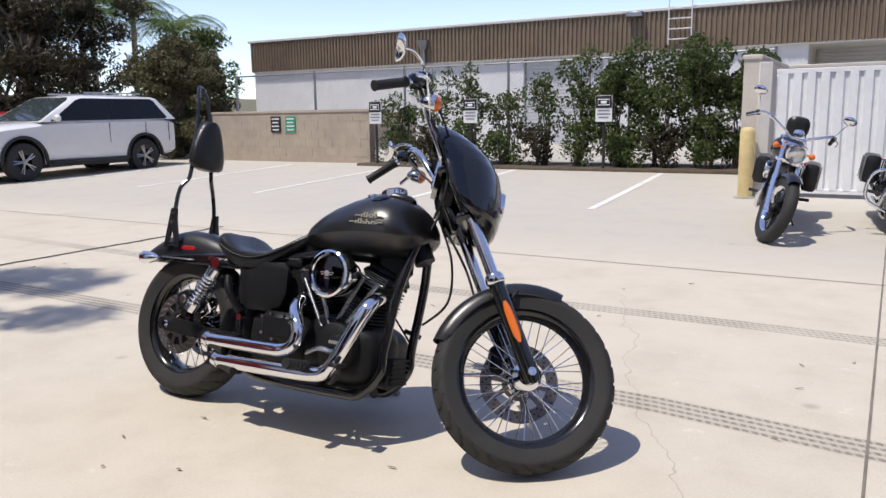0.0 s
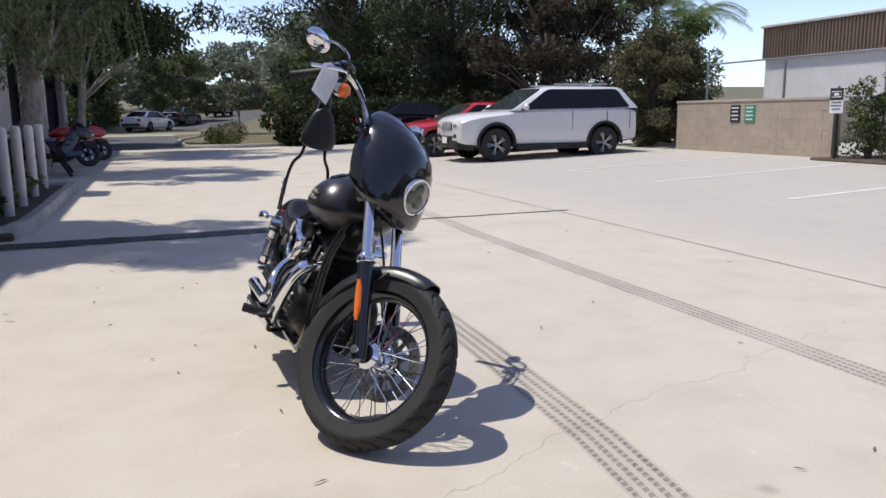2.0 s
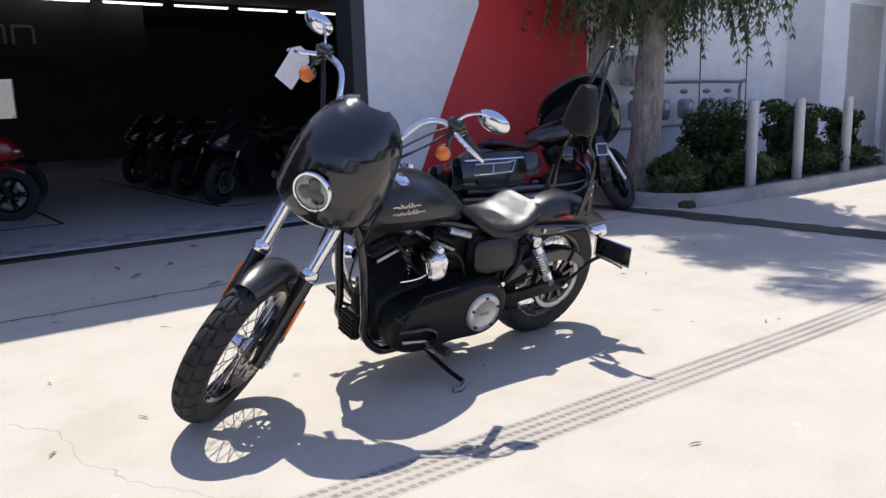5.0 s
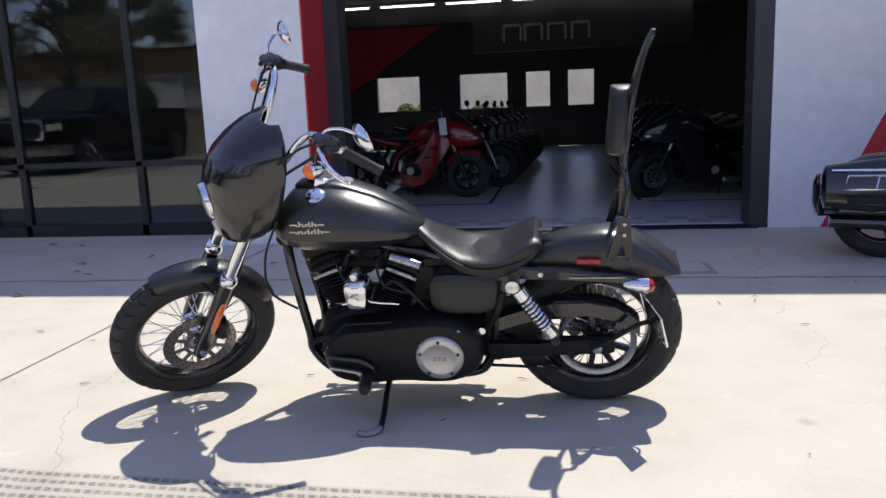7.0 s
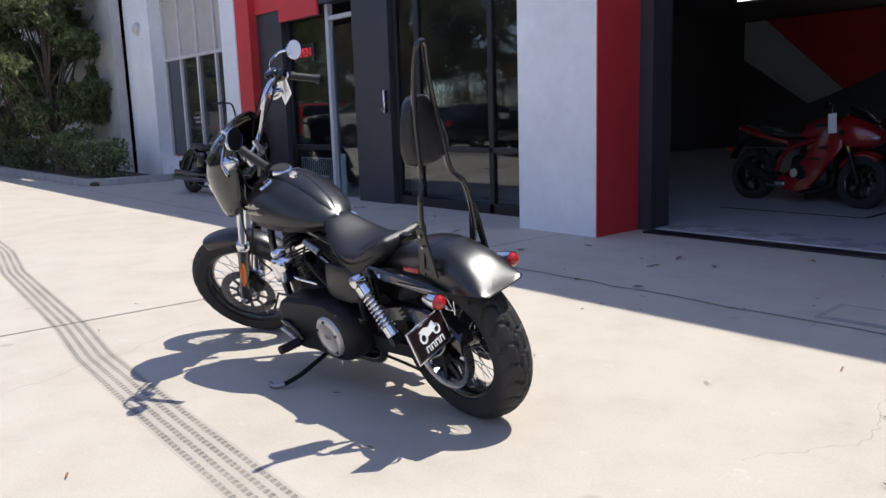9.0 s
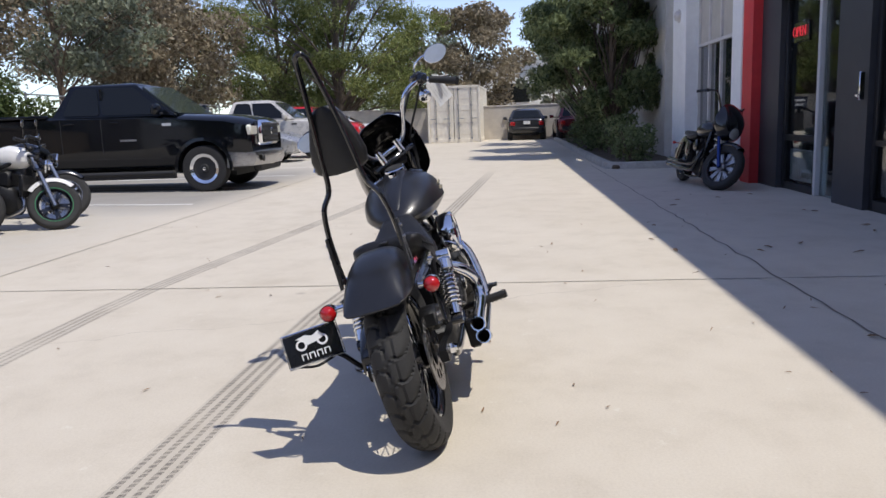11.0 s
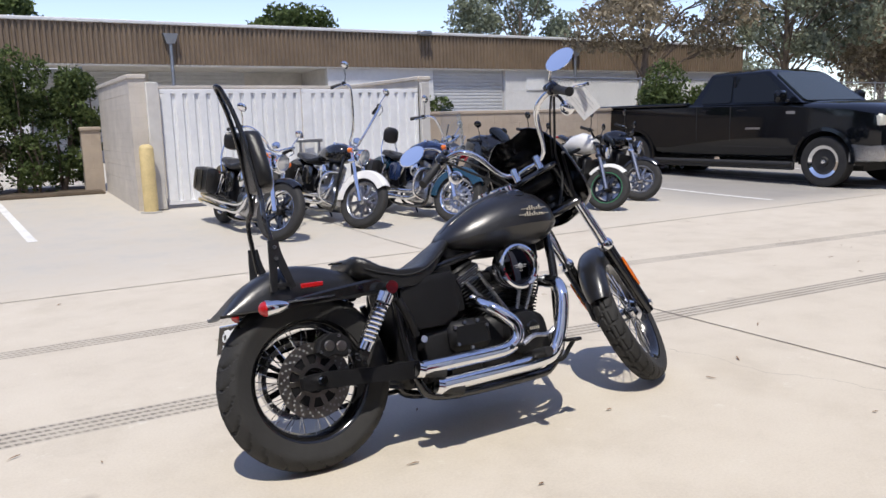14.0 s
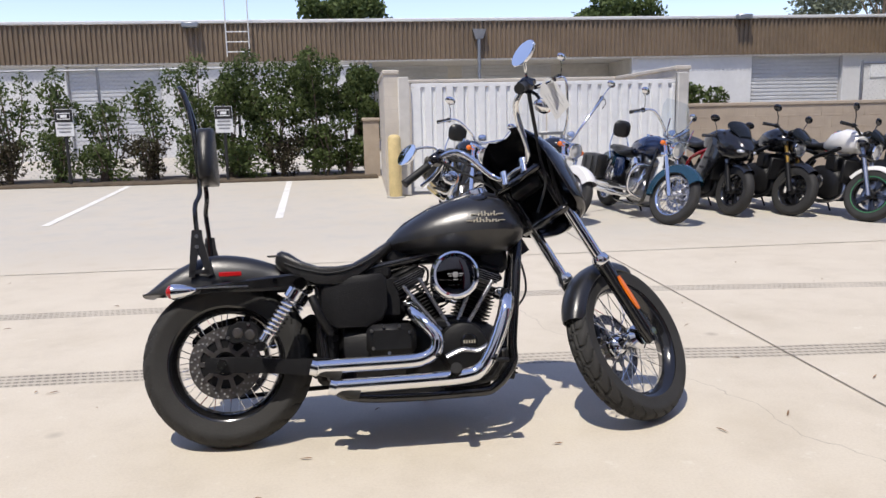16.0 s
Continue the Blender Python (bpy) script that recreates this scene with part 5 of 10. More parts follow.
    p("speedometer", Geo().lathe([(0.0, 0.012), (0.046, 0.012), (0.052, 0.008), (0.054, -0.02), (0.0, -0.02)], (1.0, 0, 0.962), (-0.25, 0, 1), 28), M_CHROME, "chrome ringed round speedometer", con)
    p("dial", Geo().disc((0.997, 0, 0.9755), (-0.25, 0, 1), 0.043, 28, 0.002), M_INK, parent=con)
    p("ignition_switch", Geo().lathe([(0.0, 0.01), (0.02, 0.01), (0.024, -0.01)], (0.90, 0, 0.943), (-0.3, 0, 1), 18), M_CHROME, parent=con)
    for s in (-1, 1):
        p("filler_cap", Geo().lathe([(0.0, 0.014), (0.028, 0.013), (0.037, 0.006), (0.039, -0.012)], (1.0, s * 0.094, 0.925), (-0.08, s * 0.40, 0.9), 24), M_CHROME if s > 0 else M_BLACK, parent=tank)
        # two rows of raised script on the tank side, drawn as plain bars
        g = Geo()
        rng = random.Random(3)
        for x0, n, dz, step in ((0.986, 6, 0.842, 0.0122), (0.966, 8, 0.817, 0.0122)):
            y = s * (0.1885 - 0.24 * max(0.0, dz + 0.006 - 0.815))
            for i in range(n):
                h = rng.choice((0.011, 0.012, 0.019))
                xx = x0 + step * i
                g.box((xx, y, dz + h / 2), (0.0055, 0.006, h), 0.001)
                g.box((xx + step / 2, y, dz + (0.003 if i % 2 else 0.009)), (step, 0.005, 0.0032))
            g.box((x0 - 0.018, y, dz + 0.007), (0.024, 0.005, 0.0035))
            g.box((x0 + step * n + 0.010, y, dz + 0.007), (0.026, 0.005, 0.0035))
        p("tank_badge", g, M_SILVER, "raised silver badge of plain bars", tank, kind="stuff")

    # --- sissy bar and pad
    sis = p("sissy_bar", Geo().tube(spline([(-0.085, -0.118, 0.74), (-0.093, -0.116, 0.84), (-0.10, -0.100, 0.93), (-0.088, -0.066, 0.99), (-0.098, -0.055, 1.10), (-0.112, -0.043, 1.22), (-0.135, -0.030, 1.33), (-0.160, -0.020, 1.405), (-0.170, -0.012, 1.424), (-0.174, 0, 1.430), (-0.170, 0.012, 1.424), (-0.160, 0.020, 1.405), (-0.135, 0.030, 1.33), (-0.112, 0.043, 1.22), (-0.098, 0.055, 1.10), (-0.088, 0.066, 0.99), (-0.10, 0.100, 0.93), (-0.093, 0.116, 0.84), (-0.085, 0.118, 0.74)], 5), 0.0095, 8), M_BLACK, "tall black steel sissy bar")
    for s in (-1, 1):
        g = Geo()
        m = Matrix.Translation((0, s * 0.124, 0))
        g.poly([(-0.105, 0.80), (-0.075, 0.80), (-0.062, 0.745), (-0.068, 0.735), (-0.085, 0.79), (-0.108, 0.79)], 0.008, m)
        g.poly([(-0.108, 0.835), (-0.072, 0.835), (-0.066, 0.79), (-0.03, 0.665), (-0.052, 0.655), (-0.086, 0.752), (-0.100, 0.655), (-0.122, 0.655), (-0.112, 0.79)], 0.009, m)
        g.box((-0.078, s * 0.124, 0.675), (0.07, 0.009, 0.016), 0.002)
        br = p("side_bracket", g, M_MATT, "black slotted mounting bracket", sis)
        for z in (0.77, 0.81):
            p("bolt", Geo().cyl((-0.089, s * 0.126, z), (-0.089, s * 0.136, z), 0.007, n=8), M_STEEL, parent=sis)
    pad = []
    for z, w in ((1.030, 0.03), (1.036, 0.07), (1.05, 0.092), (1.09, 0.098), (1.14, 0.088), (1.19, 0.072), (1.23, 0.055), (1.25, 0.04), (1.258, 0.02)):
        pad.append([(-0.062 + 0.034 * math.copysign(abs(math.cos(a)) ** 0.7, math.cos(a)) - 0.06 * (z - 1.03), w * math.copysign(abs(math.sin(a)) ** 0.75, math.sin(a)), z) for a in [2 * math.pi * j / 20 for j in range(20)]])
    p("backrest_pad", Geo().rings(pad), M_LEATHER, "black vinyl teardrop backrest pad", sis)

    # --- lights at the rear, side-mounted plate
    for s in (-1, 1):
        o = (-0.15, s * 0.183, 0.600)
        sig = p("rear_signal", Geo().lathe([(0.0, 0.07), (0.008, 0.066), (0.018, 0.045), (0.026, 0.015), (0.029, -0.012), (0.029, -0.02)], o, (1, 0, 0.05), 20), M_CHROME, "chrome bullet signal with red lens")
        p("lens", Geo().lathe([(0.0, -0.044), (0.014, -0.040), (0.024, -0.030), (0.027, -0.018)], o, (1, 0, 0.05), 20), M_REDLENS, "red lens", sig)
        p("stalk", Geo().cyl((-0.13, s * 0.135, 0.60), (-0.14, s * 0.175, 0.60), 0.012, n=10), M_CHROME, parent=sig)
        p("side_reflector", Geo().box((0.03, s * 0.122, 0.662), (0.085, 0.006, 0.018), 0.004), M_REDLENS, "red side reflector")
    pl = p("number_plate", Geo().box((0, 0, 0), (0.006, 0.185, 0.105), 0.003), M_BLACK, "black side-mounted plate with white emblem bars", m=pose(-0.185, 0.262, 0.515, 0, 14, 14))
    for y in (-0.036, 0.036):
        p("emblem_ring", Geo().lathe([(0.012, -0.0015), (0.019, -0.0015), (0.019, 0.0015), (0.012, 0.0015)], (-0.005, y, 0.010), (1, 0, 0), 20, closed=True), M_SIGNWHITE, parent=pl)
    p("emblem_body", Geo().rings([[(xx, y, z) for y, z in ((-0.045, 0.020), (-0.018, 0.010), (0.016, 0.006), (0.026, 0.024), (0.050, 0.034), (0.018, 0.040), (-0.006, 0.032), (-0.030, 0.042))] for xx in (-0.0062, -0.0035)]), M_SIGNWHITE, "white emblem block", pl)
    g = Geo()
    for i in range(4):
        y = 0.036 - i * 0.026
        p("emblem_bar", Geo().box((-0.005, y, -0.022), (0.003, 0.020, 0.004)).box((-0.005, y + 0.008, -0.031), (0.003, 0.004, 0.020)).box((-0.005, y - 0.008, -0.031), (0.003, 0.004, 0.020)), M_SIGNWHITE, parent=pl)
    p("plate_frame", Geo().tube([(0.002, -0.096, -0.056), (0.002, 0.096, -0.056), (0.002, 0.096, 0.056), (0.002, -0.096, 0.056)], 0.004, 6, loop=True), M_CHROME, parent=pl)
    p("plate_bracket", Geo().tube(spline([(0.02, 0.165, 0.325), (-0.06, 0.175, 0.38), (-0.13, 0.19, 0.44), (-0.17, 0.21, 0.47)], 4), 0.009, 8).tube(spline([(-0.175, 0.20, 0.46), (-0.21, 0.26, 0.448), (-0.19, 0.33, 0.455)], 4), 0.005, 6), M_CASE, "black bent plate bracket")

    # --- shocks
    for s in (-1, 1):
        T, Bm = Vector((0.298, s * 0.185, 0.610)), Vector((0.150, s * 0.185, 0.385))
        d = (Bm - T)
        sh = p("shock_absorber", Geo().cyl(T + d * 0.08, T + d * 0.9, 0.015, n=12), M_STEEL, "chrome coil-over shock absorber")
        p("spring", helix(T + d * 0.22, T + d * 0.80, 0.026, 0.0052, 9), M_CHROME, "chrome coil spring", sh, fix=False)
        p("top_cap", Geo().cyl(T + d * 0.10, T + d * 0.24, 0.032, n=18), M_CHROME, parent=sh)
        p("bottom_cap", Geo().cyl(T + d * 0.78, T + d * 0.93, 0.027, n=18), M_CHROME, parent=sh)
        p("eye", Geo().cyl(T + Vector((0, -0.02 * s, 0)), T + Vector((0, 0.028 * s, 0)), 0.024, n=18), M_CHROME, parent=sh)
        p("eye", Geo().cyl(Bm + Vector((0, -0.02 * s, 0)), Bm + Vector((0, 0.024 * s, 0)), 0.018, n=16), M_BLACK, parent=sh)

    # --- engine: 45 degree twin
    p("crankcase", loft_x([(0.70, 0.07, 0.22, 0.42), (0.74, 0.105, 0.19, 0.45), (0.84, 0.12, 0.18, 0.47), (0.96, 0.12, 0.185, 0.46), (1.04, 0.10, 0.20, 0.42), (1.065, 0.07, 0.23, 0.38)], 20, 3.5), M_CASE, "black engine case")
    for name, ang, base in (("rear_cylinder", -24.5, (0.80, 0.0, 0.42)), ("front_cylinder", 20.5, (0.935, 0.0, 0.42))):
        m = pose(*base, 0, ang, 0)
        cyl = p(name, Geo().box((0, 0, 0.07), (0.098, 0.11, 0.17), 0.03), M_CASE, "finned black engine cylinder", m=m)
        for i in range(12):
            r = 1.0 if i < 8 else 0.94
            p("fin", Geo().box((0, -0.002, 0.022 + i * 0.0142), (0.142 * r, 0.165 * r, 0.0052), 0.012), M_CASE, parent=cyl)
        hd = p("rocker_box", Geo().box((0, 0, 0.222), (0.150, 0.160, 0.045), 0.018).box((0, 0, 0.25), (0.128, 0.138, 0.03), 0.014), M_CASE, parent=cyl)
        for i in range(5):
            p("trim_line", Geo().box((0, -0.083, 0.196 + 0.0085 * i), (0.12, 0.004, 0.0028)), M_STEEL, parent=cyl)
        p("head_strip", Geo().box((0, 0.082, 0.197), (0.125, 0.008, 0.016), 0.003), M_STEEL, parent=cyl)
        for dx in (-0.022, 0.022):
            p("pushrod_tube", Geo().cyl((dx * 1.6, -0.095, 0.20), (dx * 0.8 + (0.035 if ang < 0 else -0.035), -0.125, -0.02), 0.0085, n=10), M_STEEL, parent=cyl)
    p("cam_cover", Geo().lathe([(0.0, 0.03), (0.06, 0.028), (0.088, 0.018), (0.098, 0.0), (0.10, -0.05)], (0.905, -0.128, 0.345), (0, -1, 0), 40), M_CASE, "black round cam cover")
    p("timer_cover", Geo().lathe([(0.0, 0.01), (0.026, 0.01), (0.032, 0.004), (0.034, -0.004)], (0.925, -0.162, 0.362), (0, -1, 0), 28), M_BLACK)
    g = Geo()
    for i in range(5):
        g.box((0.905 + 0.010 * i, -0.173, 0.362), (0.006, 0.003, 0.012))
    p("timer_badge", g, M_SILVER)
    p("tappet_block", Geo().box((0.865, -0.10, 0.435), (0.14, 0.06, 0.05), 0.014), M_CASE)
    p("oil_filter", Geo().cyl((1.03, -0.04, 0.25), (1.115, -0.04, 0.24), 0.038, n=20), M_CASE)
    p("transmission", loft_x([(0.42, 0.07, 0.25, 0.44), (0.45, 0.11, 0.22, 0.46), (0.58, 0.135, 0.21, 0.455), (0.68, 0.125, 0.21, 0.43), (0.72, 0.08, 0.23, 0.40)], 18, 3.2), M_CASE, "black transmission case")
    p("gear_cover", Geo().box((0.63, -0.145, 0.385), (0.19, 0.05, 0.12), 0.025, None), M_CASE)
    for x, z in ((0.555, 0.42), (0.60, 0.435), (0.66, 0.435), (0.70, 0.41), (0.56, 0.355), (0.62, 0.335)):
        p("cover_bolt", Geo().cyl((x, -0.165, z), (x, -0.176, z), 0.007, n=8), M_STEEL)
    p("oil_pan", Geo().box((0.66, 0, 0.185), (0.34, 0.19, 0.06), 0.02), M_CASE)
    p("exhaust_crossover", Geo().tube(spline([(1.03, -0.02, 0.18), (0.9, 0.06, 0.16), (0.78, 0.05, 0.165)], 4), 0.02, 10), M_CHROME)
    p("intake_manifold", Geo().tube([(0.80, -0.02, 0.60), (0.94, -0.02, 0.60)], 0.03, 12).cyl((0.875, 0.0, 0.60), (0.88, -0.13, 0.615), 0.042, n=16), M_CASE)
    ac = p("air_cleaner", Geo().lathe([(0.0, -0.06), (0.075, -0.06), (0.088, -0.05), (0.094, -0.02), (0.094, 0.012), (0.091, 0.022), (0.083, 0.027), (0.074, 0.025), (0.070, 0.018)], (0.88, -0.185, 0.617), (0, -1, 0), 48), M_CHROME, "round air cleaner with chrome ring")
    p("face_plate", Geo().lathe([(0.0, 0.026), (0.02, 0.0255), (0.042, 0.0235), (0.06, 0.020), (0.072, 0.0165)], (0.88, -0.185, 0.617), (0, -1, 0), 48), M_BLACKCHROME, "dark mirror-polished face plate", ac)
    g = Geo().lathe([(0.0, 0.004), (0.009, 0.0035), (0.012, 0.0)], (0.88, -0.2105, 0.617), (0, -1, 0), 20)
    for u, v, w in ((0.022, 0.004, 0.018), (-0.022, 0.004, 0.018), (0.02, -0.004, 0.012), (-0.02, -0.004, 0.012), (0.0, -0.018, 0.018)):
        g.box((0.88 + u, -0.2105, 0.617 + v), (w, 0.003, 0.0035), 0.0005)
    p("face_emblem", g, M_EMBLEM_HOLELIGHT, "small pale metal centre emblem", ac)

    # --- left side: primary, horn, box
    g = Geo()
    out = [(1.035, 0.30), (1.03, 0.375), (0.96, 0.425), (0.85, 0.44), (0.72, 0.455), (0.58, 0.47), (0.47, 0.44), (0.42, 0.37), (0.425, 0.27), (0.49, 0.215), (0.58, 0.20), (0.72, 0.205), (0.88, 0.19), (0.98, 0.205), (1.02, 0.24)]
    cx, cz = 0.72, 0.33
    rings = []
    for y, k in ((0.08, 1.0), (0.175, 1.0), (0.205, 0.965), (0.222, 0.90), (0.226, 0.80)):
        rings.append([(cx + (a - cx) * k, y, cz + (b - cz) * k) for a, b in [(q.x, q.z) for q in spline([(a, 0, b) for a, b in out] + [(out[0][0], 0, out[0][1])], 3)[:-1]]])
    g.rings(rings)
    pr = p("primary_cover", g, M_CASE, "long black primary drive cover")
    db = p("derby_cover", Geo().lathe([(0.0, 0.012), (0.060, 0.012), (0.064, 0.015), (0.082, 0.014), (0.089, 0.008), (0.092, -0.01)], (0.575, 0.228, 0.325), (0, 1, 0), 40), M_DERBY, "brushed round derby cover", pr)
    for i in range(5):
        a = 2 * math.pi * (i + 0.25) / 5
        p("bolt", Geo().cyl((0.575 + 0.074 * math.cos(a), 0.24, 0.325 + 0.074 * math.sin(a)), (0.575 + 0.074 * math.cos(a), 0.248, 0.325 + 0.074 * math.sin(a)), 0.006, n=8), M_INK, parent=pr)
    g = Geo()
    for i in range(3):
        g.box((0.557 + 0.018 * i, 0.2415, 0.325), (0.012, 0.003, 0.014))
    p("derby_badge", g, M_GALV, "small badge of plain bars", pr)
    for x, z in ((1.0, 0.36), (0.93, 0.405), (0.86, 0.415), (0.80, 0.425), (0.70, 0.435), (0.50, 0.43), (0.455, 0.30), (0.46, 0.37), (0.70, 0.225), (0.9, 0.215), (0.80, 0.22)):
        p("cover_bolt", Geo().cyl((x, 0.205, z), (x, 0.222, z), 0.007, n=8), M_STEEL, parent=pr)
    g = Geo()
    rings = []
    for y, k in ((0.16, 0.96), (0.205, 1.0), (0.226, 0.95), (0.236, 0.82), (0.240, 0.55)):
        rings.append([(0.862 + k * 0.047 * a, y, 0.585 + k * 0.062 * b) for a, b in ((-0.45, -1), (0.45, -1), (0.72, -0.9), (0.86, -0.6), (0.95, -0.1), (1, 0.35), (0.92, 0.72), (0.62, 0.94), (0.25, 0.86), (-0.25, 0.86), (-0.62, 0.94), (-0.92, 0.72), (-1, 0.35), (-0.95, -0.1), (-0.86, -0.6), (-0.72, -0.9))])
    g.rings(rings)
    hn = p("horn_cover", g, M_CHROME, "chrome waterfall horn cover")
    p("mount", Geo().lathe([(0.0, 0.03), (0.012, 0.028), (0.018, 0.018), (0.019, -0.03)], (0.862, 0.205, 0.662), (0, 1, 0), 18), M_CHROME, parent=hn)
    p("inner_guard", Geo().box((0.385, 0, 0.43), (0.085, 0.21, 0.42), 0.02), M_CASE)
    # added filler, no known part: keeps the space behind the rear cylinder dark
    p("dark_filler_box", Geo().box((0.635, 0, 0.55), (0.13, 0.15, 0.20), 0.03), M_CASE)
    p("coil_cover", Geo().box((0.80, 0, 0.722), (0.38, 0.105, 0.085), 0.02), M_CASE, "black coil cover under the tank")
    p("wiring_cover", Geo().box((1.05, 0, 0.70), (0.13, 0.09, 0.14), 0.02), M_CASE)
    p("seat_pan", Geo().box((0.49, 0, 0.648), (0.30, 0.17, 0.05), 0.012), M_CASE)
    p("battery_box", Geo().box((0.475, 0, 0.535), (0.24, 0.24, 0.20), 0.03), M_CASE)
    p("left_side_cover", loft_x([(-0.125, 0.006, -0.04, 0.04), (-0.115, 0.016, -0.062, 0.062), (-0.06, 0.024, -0.078, 0.072), (0.06, 0.024, -0.08, 0.076), (0.115, 0.016, -0.064, 0.068), (0.128, 0.006, -0.04, 0.045)], 16, 3.2), M_LEATHER, "black side cover", m=pose(0.475, 0.146, 0.553, 10, 0, 0))
    p("right_side_cover", loft_x([(0.37, 0.006, 0.50, 0.60), (0.385, 0.014, 0.455, 0.628), (0.43, 0.018, 0.435, 0.635), (0.54, 0.018, 0.435, 0.64), (0.60, 0.014, 0.46, 0.645), (0.62, 0.006, 0.51, 0.62)], 16, 4, -0.122), M_CASE, "black side cover")
    p("coil_tube", Geo().cyl((0.745, 0.118, 0.690), (0.635, 0.128, 0.656), 0.018, n=16), M_STEEL, "grey metal coil under the tank")
    p("oil_line", Geo().tube(spline([(0.62, 0.12, 0.46), (0.68, 0.15, 0.56), (0.74, 0.14, 0.60), (0.79, 0.11, 0.55)], 5), 0.007, 6), M_RUBBER)
    p("spark_lead", Geo().tube(spline([(0.74, 0.03, 0.69), (0.80, 0.10, 0.66), (0.78, 0.13, 0.58), (0.70, 0.12, 0.54)], 5), 0.005, 6), M_RUBBER)
    p("spark_lead", Geo().tube(spline([(1.0, 0.03, 0.69), (0.95, 0.10, 0.62), (0.90, 0.13, 0.54), (0.84, 0.12, 0.50)], 5), 0.005, 6), M_RUBBER)
    p("shift_linkage", Geo().tube([(0.74, 0.225, 0.475), (0.92, 0.235, 0.47), (1.02, 0.24, 0.36)], 0.005, 6).cyl((0.98, 0.235, 0.42), (1.05, 0.25, 0.40), 0.01, n=10), M_CASE)
    p("chrome_rod", Geo().tube(spline([(0.73, 0.135, 0.50), (0.80, 0.17, 0.525), (0.86, 0.18, 0.54), (0.92, 0.17, 0.52), (0.97, 0.135, 0.50)], 4), 0.006, 8), M_CHROME)
    p("lower_cover_chrome", Geo().tube(spline([(1.01, 0.215, 0.315), (0.95, 0.235, 0.32), (0.88, 0.24, 0.315), (0.84, 0.24, 0.29), (0.83, 0.235, 0.26)], 5), 0.011, 10), M_BLACK)

    # --- exhaust: two staggered shorty pipes
    for name, pts, r in (("rear_exhaust", [(0.695, -0.10, 0.515), (0.725, -0.175, 0.475), (0.765, -0.215, 0.43), (0.795, -0.23, 0.385), (0.785, -0.235, 0.335), (0.735, -0.235, 0.308), (0.66, -0.235, 0.302), (0.50, -0.235, 0.300), (0.345, -0.235, 0.298)], 0.0285),
                         ("front_exhaust", [(1.055, -0.09, 0.545), (1.075, -0.165, 0.53), (1.065, -0.205, 0.48), (1.035, -0.225, 0.40), (0.995, -0.235, 0.315), (0.955, -0.235, 0.262), (0.90, -0.235, 0.240), (0.75, -0.235, 0.232), (0.41, -0.235, 0.226)], 0.0292)):
        path = spline(pts, 7)
        n = len(path)
        rad = [r * (0.78 if i < 3 else 0.95 if i < n * 0.6 else 1.0) for i in range(n)]
        ex = p(name, Geo().tube(path, rad, 24, caps=False), M_CHROME, "polished chrome exhaust pipe", fix=False)
        e = path[-1]
        g = Geo().lathe([(r * 1.0, 0.0), (r * 1.03, -0.012), (r * 0.93, -0.014), (r * 0.86, 0.0), (r * 0.84, 0.10), (0.0, 0.10)], e, (1, 0, -0.3), 24)
        p("tip", g, M_INK, "dark slash-cut tip", ex)
        p("tip_rim", Geo().lathe([(r * 0.88, -0.014), (r * 1.06, -0.014), (r * 1.06, 0.012), (r * 0.99, 0.014)], e, (1, 0, -0.3), 24, closed=True), M_CHROME, parent=ex)
    p("exhaust_bracket", Geo().tube(spline([(0.83, -0.21, 0.31), (0.89, -0.21, 0.335), (0.95, -0.215, 0.33), (0.99, -0.22, 0.35)], 4), 0.011, 8, flat=0.7), M_STEEL)
    p("exhaust_bracket", Geo().box((0.47, -0.19, 0.235), (0.05, 0.05, 0.12), 0.01), M_CASE)

    # --- controls, pegs, stand
    for s, x, z in ((-1, 0.86, 0.265), (1, 0.855, 0.245)):
        peg = p("foot_peg", Geo().cyl((x, s * 0.24, z), (x - 0.01, s * 0.345, z + 0.01), 0.019, n=14), M_RUBBER, "black rubber foot peg")
        p("peg_mount", Geo().tube([(x + 0.02, s * 0.13, z - 0.01), (x, s * 0.245, z)], 0.014, 8), M_CASE, parent=peg)
        for i in range(5):
            p("ridge", Geo().cyl((x - 0.002 * i, s * (0.25 + 0.02 * i), z + 0.002 * i), (x - 0.002 * i, s * (0.256 + 0.02 * i), z + 0.002 * i), 0.0215, n=14), M_RUBBER, parent=peg)
    p("brake_pedal", Geo().tube(spline([(0.90, -0.15, 0.22), (0.98, -0.235, 0.22), (1.02, -0.25, 0.26), (1.03, -0.27, 0.285)], 4), 0.009, 8).box((1.03, -0.275, 0.292), (0.045, 0.06, 0.014), 0.004), M_CASE)
    p("shift_lever", Geo().tube(spline([(1.0, 0.236, 0.278), (0.94, 0.242, 0.272), (0.89, 0.246, 0.264), (0.872, 0.246, 0.236)], 4), 0.009, 8).cyl((0.875, 0.245, 0.236), (0.875, 0.285, 0.238), 0.012, n=12), M_STEEL, "bare metal shift lever")
    st = p("side_stand", Geo().tube(spline([(0.80, 0.11, 0.165), (0.80, 0.20, 0.145), (0.79, 0.32, 0.130), (0.785, 0.405, 0.133)], 4), 0.011, 10), M_CASE, "black side stand, down")
    p("stand_foot", Geo().tube(spline([(0.785, 0.40, 0.134), (0.80, 0.42, 0.131), (0.835, 0.437, 0.129), (0.865, 0.43, 0.132)], 4), 0.011, 8), M_GALV, "worn bare metal stand foot", parent=st)
    p("stand_spring", helix((0.80, 0.10, 0.155), (0.80, 0.21, 0.130), 0.008, 0.002, 12, 8), M_STEEL, parent=st, fix=False)
    p("mid_bracket", Geo().tube(spline([(0.40, -0.14, 0.42), (0.36, -0.175, 0.50), (0.335, -0.165, 0.56)], 4), 0.016, 10), M_CASE)
